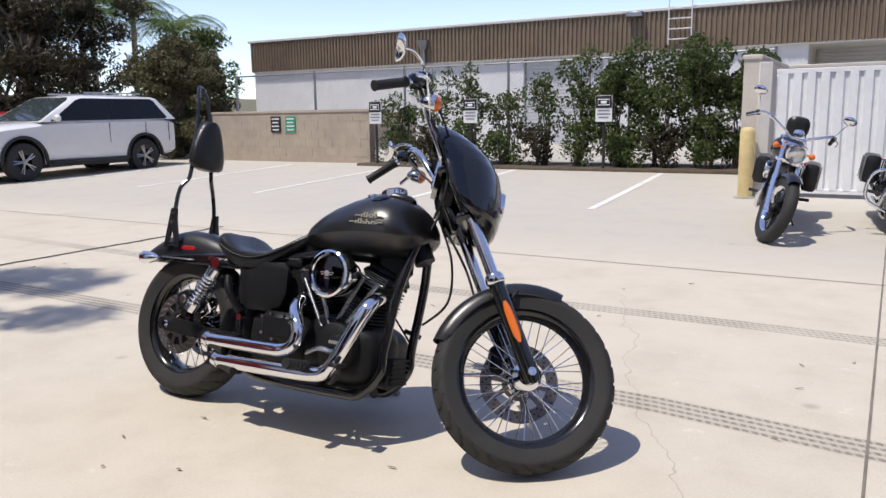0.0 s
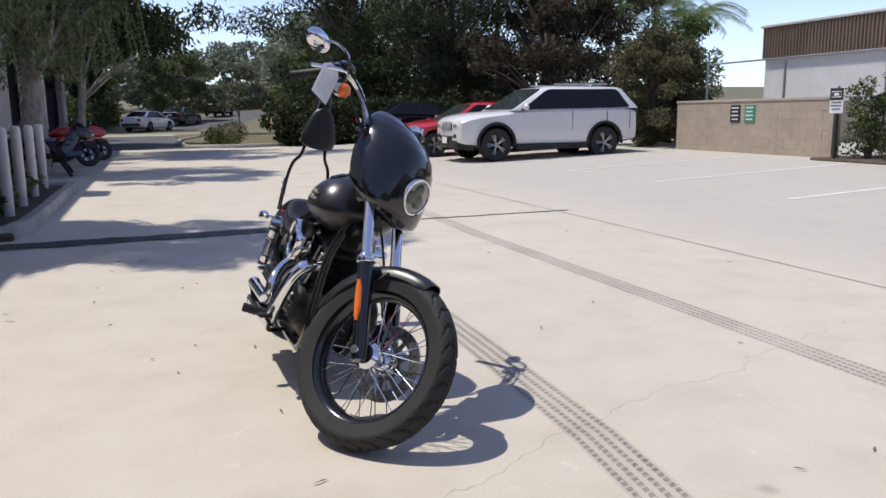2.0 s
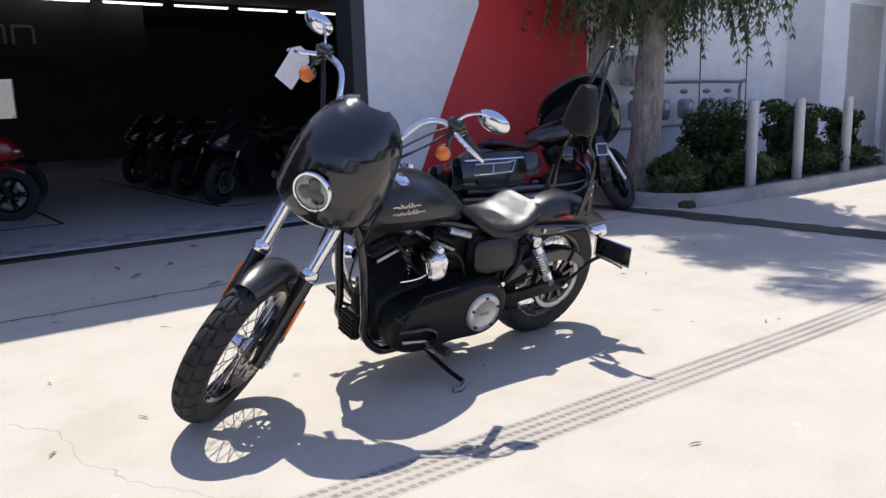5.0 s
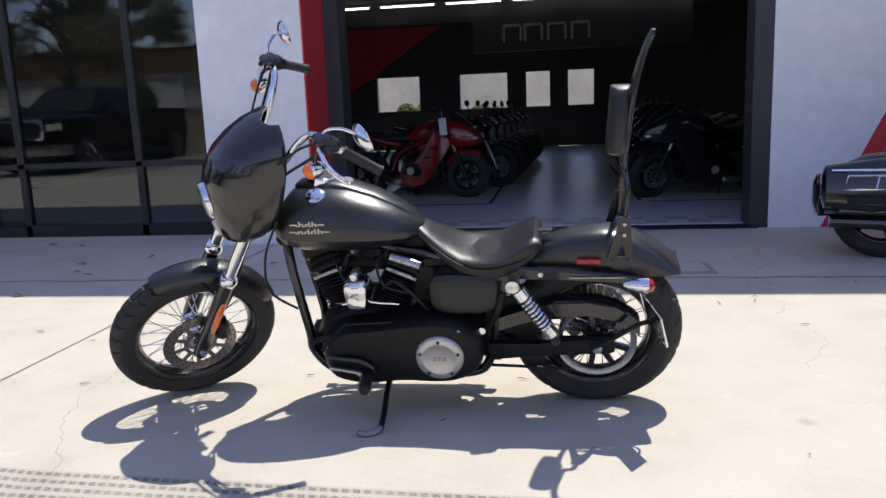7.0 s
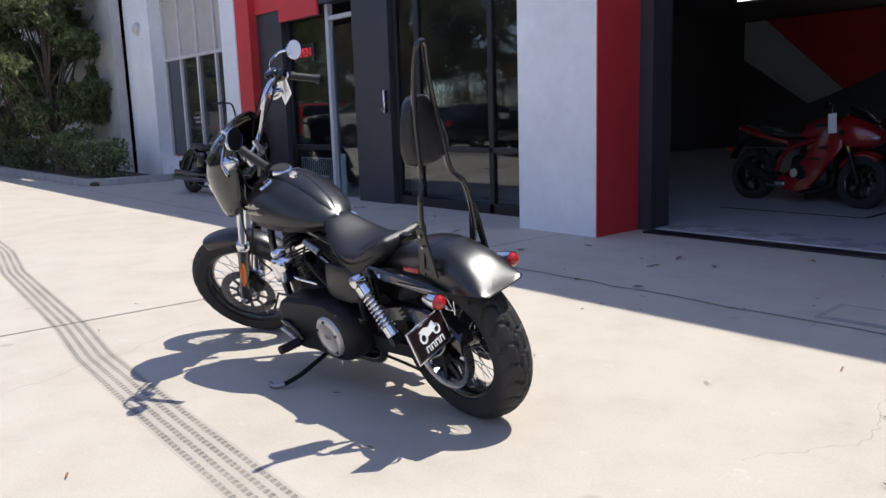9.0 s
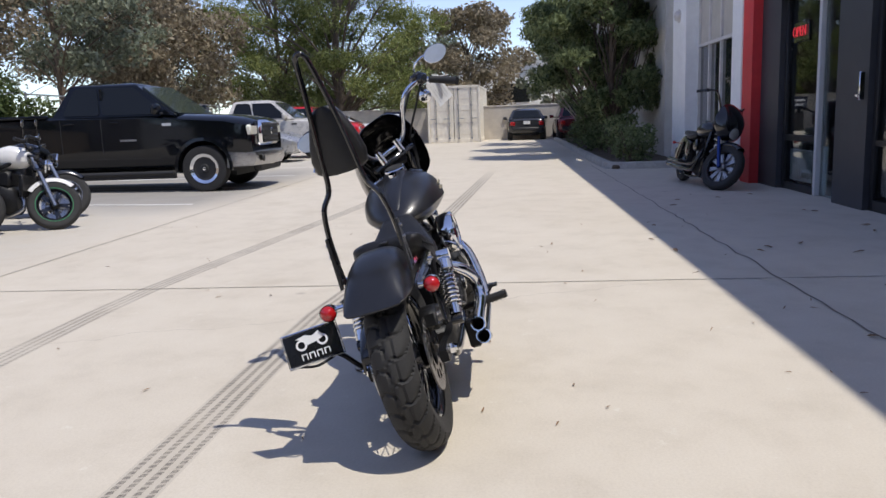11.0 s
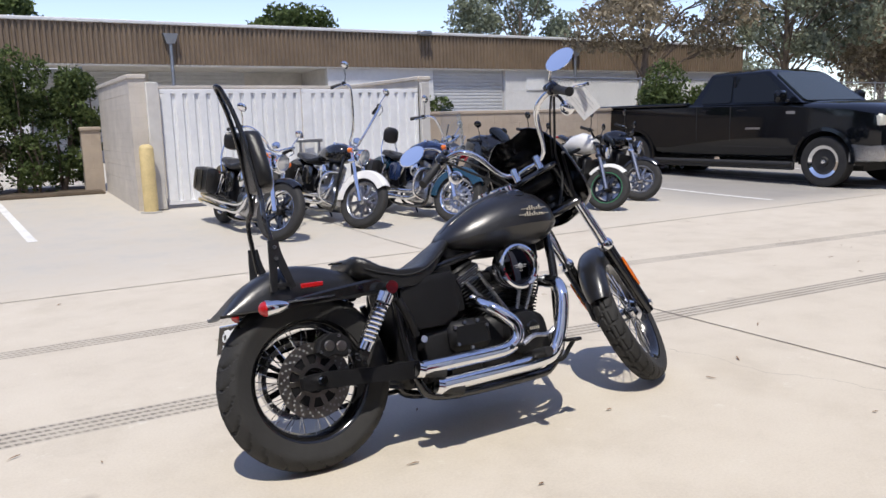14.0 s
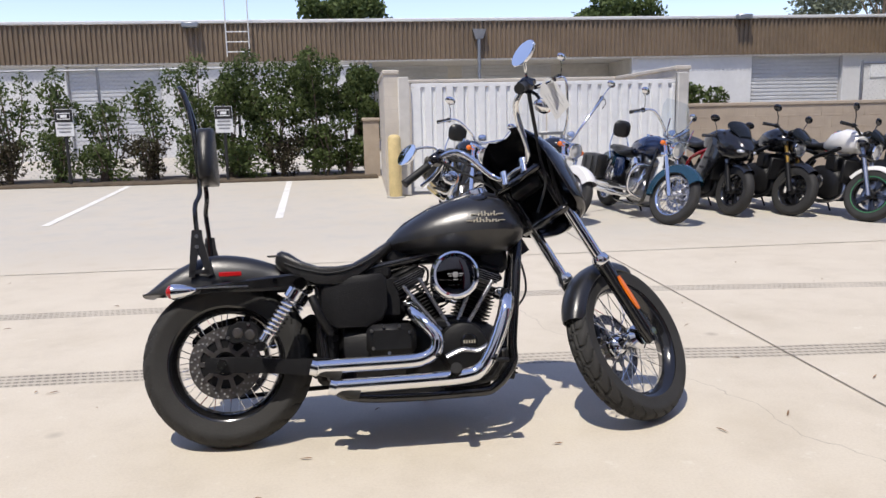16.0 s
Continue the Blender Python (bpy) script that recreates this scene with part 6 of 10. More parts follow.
    p("mid_bracket", Geo().tube(spline([(0.40, 0.14, 0.40), (0.36, 0.165, 0.48), (0.335, 0.16, 0.56)], 4), 0.014, 10), M_CASE)
    for s in (-1, 1):
        p("rear_peg_bolt", Geo().cyl((0.42, s * 0.13, 0.40), (0.42, s * 0.165, 0.40), 0.014, n=12), M_CHROME)

    # --- everything that turns with the bars
    S = STEER
    fw = wire_wheel(bike, "front_wheel", 1.63, 0.331, 0.331, 0.112, 0.247, 40, M_CHROME, 30, S)
    p("hub", Geo().lathe([(0.0, -0.07), (0.036, -0.07), (0.052, -0.055), (0.05, -0.04), (0.03, -0.025), (0.03, 0.025), (0.05, 0.04), (0.055, 0.06), (0.04, 0.07), (0.0, 0.07)], n=28), M_CHROME, "chrome front hub", fw)
    p("brake_disc", disc_geo(0.146, 0.05, 0.078), M_DISC, "drilled steel brake disc", fw)
    p("disc_drilling", holes_geo(0.146, 0.078, 0.0066), M_INK, parent=fw, kind="stuff", fix=False)
    A = STEER_AXIS
    ax = Vector((1.63, 0, 0.331))
    for s in (-1, 1):
        o = Vector((0, s * 0.105, 0))
        fk = p("fork_leg", Geo().tube([ax + o - A * 0.035, ax + o + A * 0.02, ax + o + A * 0.10, ax + o + A * 0.34], [0.026, 0.031, 0.030, 0.030], 20), M_BLACK, "black lower fork slider", m=S)
        p("fork_tube", Geo().cyl(ax + o + A * 0.34, ax + o + A * 0.62, 0.0225, n=20), M_CHROME, "chrome fork tube", fk)
        p("dust_cap", Geo().lathe([(0.0225, 0.03), (0.030, 0.028), (0.036, 0.015), (0.036, -0.004), (0.031, -0.01)], ax + o + A * 0.345, A, 24), M_CHROME, parent=fk)
        p("upper_cover", Geo().cyl(ax + o + A * 0.60, ax + o + A * 0.80, 0.03, n=20), M_BLACK, parent=fk)
        p("axle_cap", Geo().cyl(ax + o * 1.15, ax + o * 1.34, 0.015, n=16), M_CHROME, parent=fk)
        g = Geo().rings([[ax + Vector((-0.003, s * 0.136, 0)) + A * (0.105 + 0.155 * i / 6) + Vector((math.cos(RAKE) * u * wd, s * dy, math.sin(RAKE) * u * wd)) for u, dy in ((-1, 0), (-0.6, 0.007), (0.6, 0.007), (1, 0))] for i, wd in enumerate((0.005, 0.013, 0.015, 0.015, 0.015, 0.013, 0.006))])
        p("fork_reflector", g, M_AMBER, "amber side reflector", fk)
    p("fork_clamp", Geo().box((0, 0, 0), (0.075, 0.27, 0.035), 0.015), M_BLACK, "black lower fork clamp", m=S @ Matrix.Translation(ax + A * 0.60 + Vector((-0.025, 0, 0))) @ Matrix.Rotation(-RAKE, 4, "Y"))
    p("fork_clamp", Geo().box((0, 0, 0), (0.085, 0.27, 0.03), 0.013), M_BLACK, "black upper fork clamp", m=S @ Matrix.Translation(ax + A * 0.80 + Vector((-0.025, 0, 0))) @ Matrix.Rotation(-RAKE, 4, "Y"))
    cal = p("front_caliper", Geo().box((1.535, 0.095, 0.40), (0.06, 0.065, 0.12), 0.02), M_CASE, "black front brake caliper", m=S)
    p("brake_line", Geo().tube(spline([(1.52, 0.095, 0.46), (1.44, 0.10, 0.58), (1.36, 0.07, 0.72), (1.25, 0.05, 0.86)], 5), 0.005, 6), M_RUBBER, m=S)
    p("clutch_cable", Geo().tube(spline([(1.13, 0.18, 0.86), (1.20, 0.17, 0.72), (1.22, 0.14, 0.56), (1.14, 0.10, 0.46)], 6), 0.005, 6), M_RUBBER)
    # front fender
    R = 0.352
    rings = []
    for i in range(25):
        a = radians(74 + 94 * i / 24)
        c = Vector((1.63 + R * math.cos(a), 0, 0.331 + R * math.sin(a)))
        w = 0.066 * (0.72 + 0.28 * math.sin(math.pi * i / 24) ** 0.5)
        ring = []
        for j in range(13):
            t = -1 + 2 * j / 12
            yy = w * math.sin(t * math.pi / 2)
            d = 0.052 * (1 - math.cos(t * math.pi / 2)) ** 1.3
            ring.append((c.x - d * math.cos(a), yy, c.z - d * math.sin(a)))
        ring += [(q[0] - 0.004 * math.cos(a), q[1] * 0.95, q[2] - 0.004 * math.sin(a)) for q in ring[::-1]]
        rings.append(ring)
    ff = p("front_fender", Geo().rings(rings), M_MATT, "satin black front fender", m=S)
    for s in (-1, 1):
        p("fender_brace", Geo().tube([(1.55, s * 0.062, 0.63), (1.505, s * 0.088, 0.545), (1.53, s * 0.09, 0.52)], 0.007, 6), M_CASE, parent=ff)
    # fairing: a U of thin shell, narrower towards the top, with the lamp low in front
    rows = ((0.806, 1.402, 1.365, 0.105), (0.812, 1.422, 1.35, 0.145), (0.83, 1.438, 1.328, 0.174), (0.855, 1.446, 1.30, 0.189), (0.89, 1.450, 1.268, 0.197), (0.94, 1.449, 1.235, 0.200), (1.00, 1.441, 1.208, 0.198), (1.06, 1.422, 1.187, 0.190), (1.11, 1.390, 1.17, 0.176), (1.15, 1.345, 1.158, 0.157), (1.185, 1.292, 1.15, 0.130), (1.21, 1.238, 1.145, 0.10), (1.225, 1.19, 1.142, 0.062))
    rings = []
    fine = [[u + (v - u) * i / 4 for u, v in zip(ra, rb)] for ra, rb in zip(rows, rows[1:]) for i in range(4)] + [rows[-1]]
    for z, xf, xb, w in fine:
        ring = []
        for j in range(53):
            t = -1 + 2 * j / 52
            a = t * math.pi / 2
            up = max(0.0, 0.89 - z) * 0.35 * abs(math.sin(a)) ** 1.6
            y = w * math.copysign(abs(math.sin(a)) ** 0.92, a)
            dent = 0.055 if math.hypot(y, z + up - 0.950) < 0.071 else 0.0
            ring.append((xb + (xf - xb) * abs(math.cos(a)) ** 0.9 - dent, y, z + up))
        ring += [(q[0] - 0.006, q[1] * 0.965, q[2] - 0.003) for q in ring[::-1]]
        rings.append(ring)
    fr = p("fairing", Geo().rings(rings), M_BLACK, "gloss black quarter fairing with smoked top", m=S, sharp=50)
    lo = Vector((1.412, 0, 0.950))
    ld = Vector((1, 0, -0.06)).normalized()
    p("headlamp", Geo().lathe([(0.066, -0.03), (0.074, 0.0), (0.077, 0.026), (0.074, 0.036), (0.067, 0.036), (0.064, 0.028)], lo, ld, 40), M_CHROME, "round headlamp with bright ring", fr)
    p("reflector", Geo().lathe([(0.0, 0.024), (0.042, 0.026), (0.064, 0.030)], lo, ld, 32), M_STEEL, parent=fr)
    for a in (90, 210, 330):
        c = lo + Vector((0.031, 0.029 * math.cos(radians(a)), 0.029 * math.sin(radians(a))))
        p("lamp_cell", Geo().lathe([(0.0, 0.004), (0.018, 0.005), (0.026, 0.0), (0.028, -0.006)], c, ld, 20), M_GLASS, "dark projector lens", fr)
    p("lens", Geo().lathe([(0.0, 0.046), (0.03, 0.0445), (0.05, 0.040), (0.066, 0.033)], lo, ld, 32), M_CLEAR, parent=fr).visible_shadow = False
    for s in (-1, 1):
        p("fairing_bolt", Geo().cyl((1.225, s * 0.165, 1.05), (1.225, s * 0.180, 1.05), 0.007, n=8), M_STEEL, parent=fr)
        p("fairing_strut", Geo().tube([(1.30, s * 0.11, 0.86), (1.25, s * 0.14, 0.95), (1.22, s * 0.165, 1.04)], 0.008, 6), M_CASE, parent=fr)
    p("gauge_pod", Geo().box((1.24, 0, 1.0), (0.07, 0.16, 0.08), 0.02), M_CASE, m=S)
    # handlebar: tall bend with pull-back
    bar = spline([(1.19, 0.0, 1.06), (1.19, -0.07, 1.06), (1.165, -0.118, 1.10), (1.105, -0.155, 1.19), (1.07, -0.192, 1.236), (1.052, -0.24, 1.253), (1.035, -0.293, 1.25), (0.985, -0.325, 1.215), (0.905, -0.37, 1.15)], 6)
    hb = p("handlebar", Geo().tube([Vector((q.x, -q.y, q.z)) for q in bar[::-1]] + bar[1:], 0.0125, 12), M_CHROME, "chrome tall pull-back handlebar", m=S)
    p("riser", Geo().cyl((1.185, -0.06, 1.02), (1.19, -0.06, 1.085), 0.02, n=14), M_CHROME, parent=hb)
    p("riser", Geo().cyl((1.185, 0.06, 1.02), (1.19, 0.06, 1.085), 0.02, n=14), M_CHROME, parent=hb)
    for s in (-1, 1):
        a, b = Vector((1.0, s * 0.317, 1.227)), Vector((0.895, s * 0.376, 1.144))
        gr = p("grip", Geo().tube([a, a + (b - a) * 0.04, a + (b - a) * 0.08, a + (b - a) * 0.92, b], [0.0175, 0.021, 0.0175, 0.0175, 0.020], 16), M_RUBBER, "black rubber grip", hb)
        p("switch_box", Geo().box((1.03, s * 0.297, 1.249), (0.062, 0.055, 0.052), 0.014), M_BLACK, parent=hb)
        p("master_cylinder", Geo().box((1.055, s * 0.287, 1.276), (0.06, 0.06, 0.03), 0.01), M_BLACK, parent=hb)
        p("lever", Geo().tube(spline([(1.075, s * 0.30, 1.252), (1.075, s * 0.36, 1.228), (1.06, s * 0.40, 1.208), (1.035, s * 0.435, 1.188)], 4), 0.0065, 8, flat=1.4), M_CHROME, "chrome lever", hb)
        sig = p("front_signal", Geo().lathe([(0.0, -0.05), (0.012, -0.046), (0.026, -0.025), (0.031, 0.004), (0.031, 0.008)], (1.106, s * 0.30, 1.174), (1, 0, 0), 20), M_CHROME, "bullet signal with amber lens", hb)
        p("lens", Geo().lathe([(0.0, 0.034), (0.014, 0.031), (0.025, 0.021), (0.030, 0.007)], (1.106, s * 0.30, 1.174), (1, 0, 0), 20), M_AMBER, "amber lens", sig)
        p("stalk", Geo().tube([(1.10, s * 0.30, 1.19), (1.085, s * 0.295, 1.225), (1.06, s * 0.288, 1.24)], 0.007, 8), M_BLACK, parent=sig)
        mir = p("mirror_stem", Geo().tube(spline([(1.055, s * 0.287, 1.285), (1.04, s * 0.31, 1.32), (1.0, s * 0.35, 1.335), (0.962, s * 0.38, 1.318)], 4), 0.0055, 8), M_CHROME, "chrome mirror stem", hb)
        mo = Vector((0.953, s * 0.392, 1.31))
        md = Vector((1, s * 0.08, -0.07)).normalized()
        shell = Geo().lathe([(0.0, 0.022), (0.02, 0.019), (0.038, 0.008), (0.045, -0.006), (0.043, -0.009)], (0, 0, 0), md, 28)
        sh = Geo().add([mo + Vector((v[0], v[1] * 1.5, v[2] * 0.92)) for v in shell.v], shell.f)
        mh = p("mirror", sh, M_CHROME, "oval chrome mirror", mir)
        gl = Geo().lathe([(0.0, -0.0075), (0.02, -0.0078), (0.043, -0.0085)], (0, 0, 0), md, 28)
        p("mirror_glass", Geo().add([mo + Vector((v[0], v[1] * 1.5, v[2] * 0.92)) for v in gl.v], gl.f), M_MIRROR, parent=mir)
        p("cable", Geo().tube(spline([(1.05, s * 0.285, 1.235), (1.10, s * 0.235, 1.17), (1.19, s * 0.15, 1.06), (1.22, s * 0.12, 0.95), (1.20, s * 0.06, 0.84)], 6), 0.0055, 6), M_RUBBER, parent=hb)
        p("cable", Geo().tube(spline([(1.07, s * 0.28, 1.262), (1.13, s * 0.22, 1.21), (1.21, s * 0.14, 1.10), (1.24, s * 0.09, 0.98)], 6), 0.0045, 6), M_RUBBER, parent=hb)
    # sales tag hanging from the right lever
    spot = bike.matrix_basis @ S @ Vector((1.085, -0.372, 1.161))
    face = Vector((0.83, 0.55, 0.05)).normalized()
    along = (Vector((-0.55, 0.83, 0)) * 0.62 + Vector((0, 0, 0.78))).normalized()
    along = (along - face * along.dot(face)).normalized()
    turn = Matrix((along, face, along.cross(face))).transposed().to_4x4()
    tag = thing("sales_tag", "white paper sales tag tied to the handlebar", "tag", Matrix.Translation(spot) @ turn)
    part("card", Geo().poly([(-0.075, -0.045), (0.055, -0.045), (0.08, -0.02), (0.08, 0.02), (0.055, 0.045), (-0.075, 0.045)], 0.0012), M_PAPER, tag)
    g = Geo()
    for i in range(5):
        g.box((-0.01, 0.0012, 0.028 - 0.014 * i), (0.10 - 0.02 * (i % 3), 0.0008, 0.0016)).box((-0.01, -0.0012, 0.028 - 0.014 * i), (0.10 - 0.02 * (i % 3), 0.0008, 0.0016))
    part("writing", g, M_ROLL, tag, "faint grey lines of writing", kind="stuff")
    return bike


k = Nodes("mirror_silver")
k.put("Base Color", (0.9, 0.92, 0.95, 1))
k.put("Metallic", 1.0)
k.put("Roughness", 0.015)
M_MIRROR = k.mat
main_bike()


# ---- parked motorcycles ----
M_TEAL = paint("teal_blue_paint", (0.010, 0.048, 0.080), 0.16, 0.1, 0.08, 4.0, coat=0.8)
M_NAVY = paint("dark_blue_paint", (0.015, 0.03, 0.085), 0.2, 0.1, 0.08, 4.0, coat=0.8)
M_PEARL = paint("white_gloss_paint", (0.74, 0.73, 0.70), 0.22, 0, 0.05, 3.0, coat=0.7)
M_RACERED = paint("red_gloss_paint", (0.36, 0.010, 0.014), 0.22, 0, 0.08, 3.0, coat=0.8)
# darker copy of the red gloss; the dim showroom's shade is in its colour
M_SHADERED = paint("shade_darkened_red_gloss", (0.24, 0.006, 0.009), 0.24, 0, 0.08, 3.0, coat=0.8)
M_MAROON = paint("maroon_seat_vinyl", (0.055, 0.009, 0.012), 0.4, 0, 0.15, 9.0, 0.2, 150)
M_BRONZE = paint("gold_fork_metal", (0.45, 0.26, 0.06), 0.3, 1.0, 0.08, 8.0)
M_ANOBLUE = paint("blue_fork_metal", (0.03, 0.06, 0.22), 0.3, 0.8, 0.08, 8.0)
M_LENSGLASS = paint("lamp_glass", (0.62, 0.64, 0.66), 0.08, 0.6, 0.1, 20.0, coat=0.5)
M_GREEN = paint("green_rim_tape", (0.03, 0.22, 0.08), 0.4, 0, 0.05, 5.0)


def fender_geo(R, w, a0, a1, skirt=0.05, n=22):
    """A mudguard arched over a wheel; the angles run from straight up, forwards positive."""
    out = [(R - skirt, -w), (R - 0.02, -w * 0.96), (R + 0.002, -w * 0.7), (R + 0.012, -w * 0.3), (R + 0.014, 0), (R + 0.012, w * 0.3), (R + 0.002, w * 0.7), (R - 0.02, w * 0.96), (R - skirt, w)]
    inn = [(r - 0.006, y * 0.94) for r, y in reversed(out)]
    g = Geo().lathe(out + inn, (0, 0, 0), (0, 1, 0), n, closed=True, a0=a0, a1=a1)
    return g


def cast_spokes(rim_r, hub_r, n, w, fork=0.0):
    g = Geo()
    for i in range(n):
        m = Matrix.Rotation(2 * math.pi * i / n, 4, "Y")
        for s in ((-1, 1) if fork else (0,)):
            a = Vector((hub_r * 0.8, 0, 0))
            b = Vector((rim_r * math.cos(fork * s), 0, rim_r * math.sin(fork * s)))
            d = (b - a).normalized()
            q = Vector((-d.z, 0, d.x))
            g.rings([[p + q * e * k + Vector((0, y, 0)) for k, y in ((-1, -w * 0.5), (1, -w * 0.5), (1.15, 0), (1, w * 0.5), (-1, w * 0.5), (-1.15, 0))] for p, e in ((a, 0.016), (b, 0.011))], m=m)
    return g


def moto_wheel(bike, name, x, R, width, rim_r, kind, rim_mat, spoke_mat, disc=0.14, m=None, tape=None):
    w = width * 0.40
    wheel = part(name, Geo().lathe([(rim_r - 0.004, -w), (rim_r + 0.014, -w), (rim_r - 0.01, -w * 0.6), (rim_r - 0.02, 0), (rim_r - 0.01, w * 0.6), (rim_r + 0.014, w), (rim_r - 0.004, w), (rim_r - 0.02, w * 0.7), (rim_r - 0.032, 0), (rim_r - 0.02, -w * 0.7)], n=48, closed=True), rim_mat, bike, "", (m or Matrix()) @ Matrix.Translation((x, 0, R)))
    part("tyre", tyre_geo(R, width, rim_r, 0, 60, 16), M_TYRE, wheel, fix=False, sharp=35)
    if kind == "wire":
        part("spokes", spoke_geo(rim_r - 0.026, 0.05, 0.036, width * 0.08, 44, 0.0024), spoke_mat, wheel, kind="stuff", fix=False)
    else:
        part("spokes", cast_spokes(rim_r - 0.012, 0.05, int(kind[0]), 0.034, kind[1]), spoke_mat, wheel)
    part("hub", Geo().lathe([(0, -0.07), (0.035, -0.07), (0.055, -0.05), (0.045, -0.02), (0.045, 0.02), (0.055, 0.05), (0.035, 0.07), (0, 0.07)], n=20), M_STEEL if spoke_mat is not M_BLACK else M_CASE, wheel)
    part("brake_disc", disc_geo(disc, 0.045, 0.062), M_STEEL, wheel)
    if tape:
        part("rim_tape", Geo().lathe([(rim_r + 0.014, -w - 0.002), (rim_r + 0.006, -w - 0.003), (rim_r + 0.006, -w - 0.005), (rim_r + 0.014, -w - 0.005)], n=48, closed=True), tape, wheel)
    return wheel


def twin_geo(x, z, lean, h=0.24, w=0.075):
    """One finned air-cooled cylinder with its head."""
    m = Matrix.Translation((x, 0, z)) @ Matrix.Rotation(radians(lean), 4, "Y")
    g = Geo()
    rings = []
    for i in range(9):
        z0 = 0.035 + i * (h - 0.05) / 8
        for dz, a, b in ((-0.012, 0.05, 0.055), (-0.005, 0.05, 0.055), (-0.004, 0.075, w), (0.004, 0.075, w), (0.005, 0.05, 0.055)):
            rings.append([m @ Vector((a * p, b * q, z0 + dz)) for p, q in ((-1, -0.8), (-0.8, -1), (0.8, -1), (1, -0.8), (1, 0.8), (0.8, 1), (-0.8, 1), (-1, 0.8))])
    for dz, k in ((0.0, 0.9), (0.06, 0.9), (0.075, 0.7)):
        rings.append([m @ Vector((0.075 * k * p, w * k * q, h + dz)) for p, q in ((-1, -0.8), (-0.8, -1), (0.8, -1), (1, -0.8), (1, 0.8), (0.8, 1), (-0.8, 1), (-1, 0.8))])
    return g.rings(rings)


def moto(label, front, rear, steer=22, lean=-10, wb=1.63, name="motorcycle", Rf=0.33, Rr=0.33, wf=0.11, wr=0.15, rake=30, kind="wire", rim=M_CHROME, spoke=M_CHROME,
         tank=M_BLACK, fender=M_BLACK, rear_fender=None, style="cruiser", bars=0.25, pull=0.28, fork=M_CHROME, slider=M_CHROME, metal=M_CHROME, engine=M_STEEL, shield=False, fairing="", bags="", backrest=False,
         crash=False, seat=M_LEATHER, accent=None, tape=None, group="", tall_rest=False, big_fender=False, lamp=True, mirrors=True):
    d = (Vector(front) - Vector(rear)).normalized()
    o = Vector(front) - d * wb
    zc = rise(front[0], front[1])
    zr = rise(o.x, o.y)
    bike = thing(name, label, "motorcycle", pose(o.x, o.y, zr, lean, 0, math.degrees(math.atan2(d.y, d.x))) @ Matrix.Rotation(math.atan2(zr - zc, wb), 4, "Y"), group)
    sa = radians(rake)
    axis = Vector((-math.sin(sa), 0, math.cos(sa)))
    foot = Vector((wb + 0.02, 0, 0))
    ST = Matrix.Translation(foot) @ Matrix.Rotation(radians(steer), 4, axis) @ Matrix.Translation(-foot)
    sport = style != "cruiser"
    rear_fender = rear_fender or fender

    def p(nm, geo, mat, lab="", m=None, parent=None, kd="", fix=True):
        return part(nm, geo, mat, parent or bike, lab, m, 40.0, fix, kd)

    moto_wheel(bike, "front_wheel", wb, Rf, wf, Rf - 0.105 if kind != "wire" or sport else Rf - 0.10, kind, rim, spoke, 0.15, ST, tape)
    moto_wheel(bike, "rear_wheel", 0, Rr, wr, Rr - 0.105, kind, rim, spoke, 0.14, None, None)
    # fork
    ax = Vector((wb, 0, Rf))
    L = 0.68 if not sport else 0.62
    top = ax + axis * L + Vector((0.0, 0, 0))
    for s in (-1, 1):
        y = s * 0.095
        p("fork_slider", Geo().tube([ax + Vector((0, y, 0)) - axis * 0.03, ax + Vector((0, y, 0)) + axis * 0.33], 0.028, 14), slider, m=ST)
        p("fork_tube", Geo().tube([ax + Vector((0, y, 0)) + axis * 0.33, top + Vector((0, y, 0))], 0.021 if not sport else 0.024, 12), fork, m=ST)
    p("axle", Geo().cyl(ax + Vector((0, -0.12, 0)), ax + Vector((0, 0.12, 0)), 0.016, n=10), M_STEEL, m=ST)
    p("triple_clamp", Geo().box((top.x, 0, top.z), (0.09, 0.25, 0.035), 0.01, None).box((top.x + 0.07, 0, top.z - 0.16), (0.09, 0.25, 0.04), 0.01), metal, m=ST)
    if big_fender:
        p("front_fender", fender_geo(Rf + 0.03, 0.085, -100, 52, 0.10), fender, m=ST @ Matrix.Translation((wb, 0, Rf)))
        p("fender_trim", Geo().tube([(wb + (Rf - 0.06) * math.sin(radians(a)), s, Rf + (Rf - 0.06) * math.cos(radians(a))) for s in (0.089,) for a in range(-95, 50, 12)], 0.007, 6), M_CHROME, m=ST)
    else:
        p("front_fender", fender_geo(Rf + 0.025, 0.07, -62, 38 if sport else 30, 0.045), fender, m=ST @ Matrix.Translation((wb, 0, Rf)))
    # handlebar
    hb = top + axis * 0.06 + Vector((-0.03, 0, 0))
    if sport:
        half = [(0, 0.0, 0.02), (0.0, 0.10, 0.03), (-0.03, 0.22, 0.08), (-0.10, 0.36, 0.07)]
        if style == "sport":
            half = [(0.0, 0.08, -0.03), (-0.01, 0.12, -0.02), (-0.05, 0.22, -0.02), (-0.10, 0.33, -0.04)]
    else:
        half = [(0, 0.0, 0.0), (0, 0.07, 0.01), (0.02, 0.13, bars * 0.35), (-0.02, 0.30, bars * 0.95), (-0.10, 0.37, bars), (-pull, 0.43, bars - 0.07)]
    for s in (-1, 1):
        pts = [hb + Vector((a, s * b, c)) for a, b, c in half]
        sp = spline(pts, 5)
        p("handlebar", Geo().tube(sp, 0.0145, 10), metal if not sport else M_BLACK, m=ST)
        e, b = sp[-1], sp[-5]
        gd = (e - b).normalized()
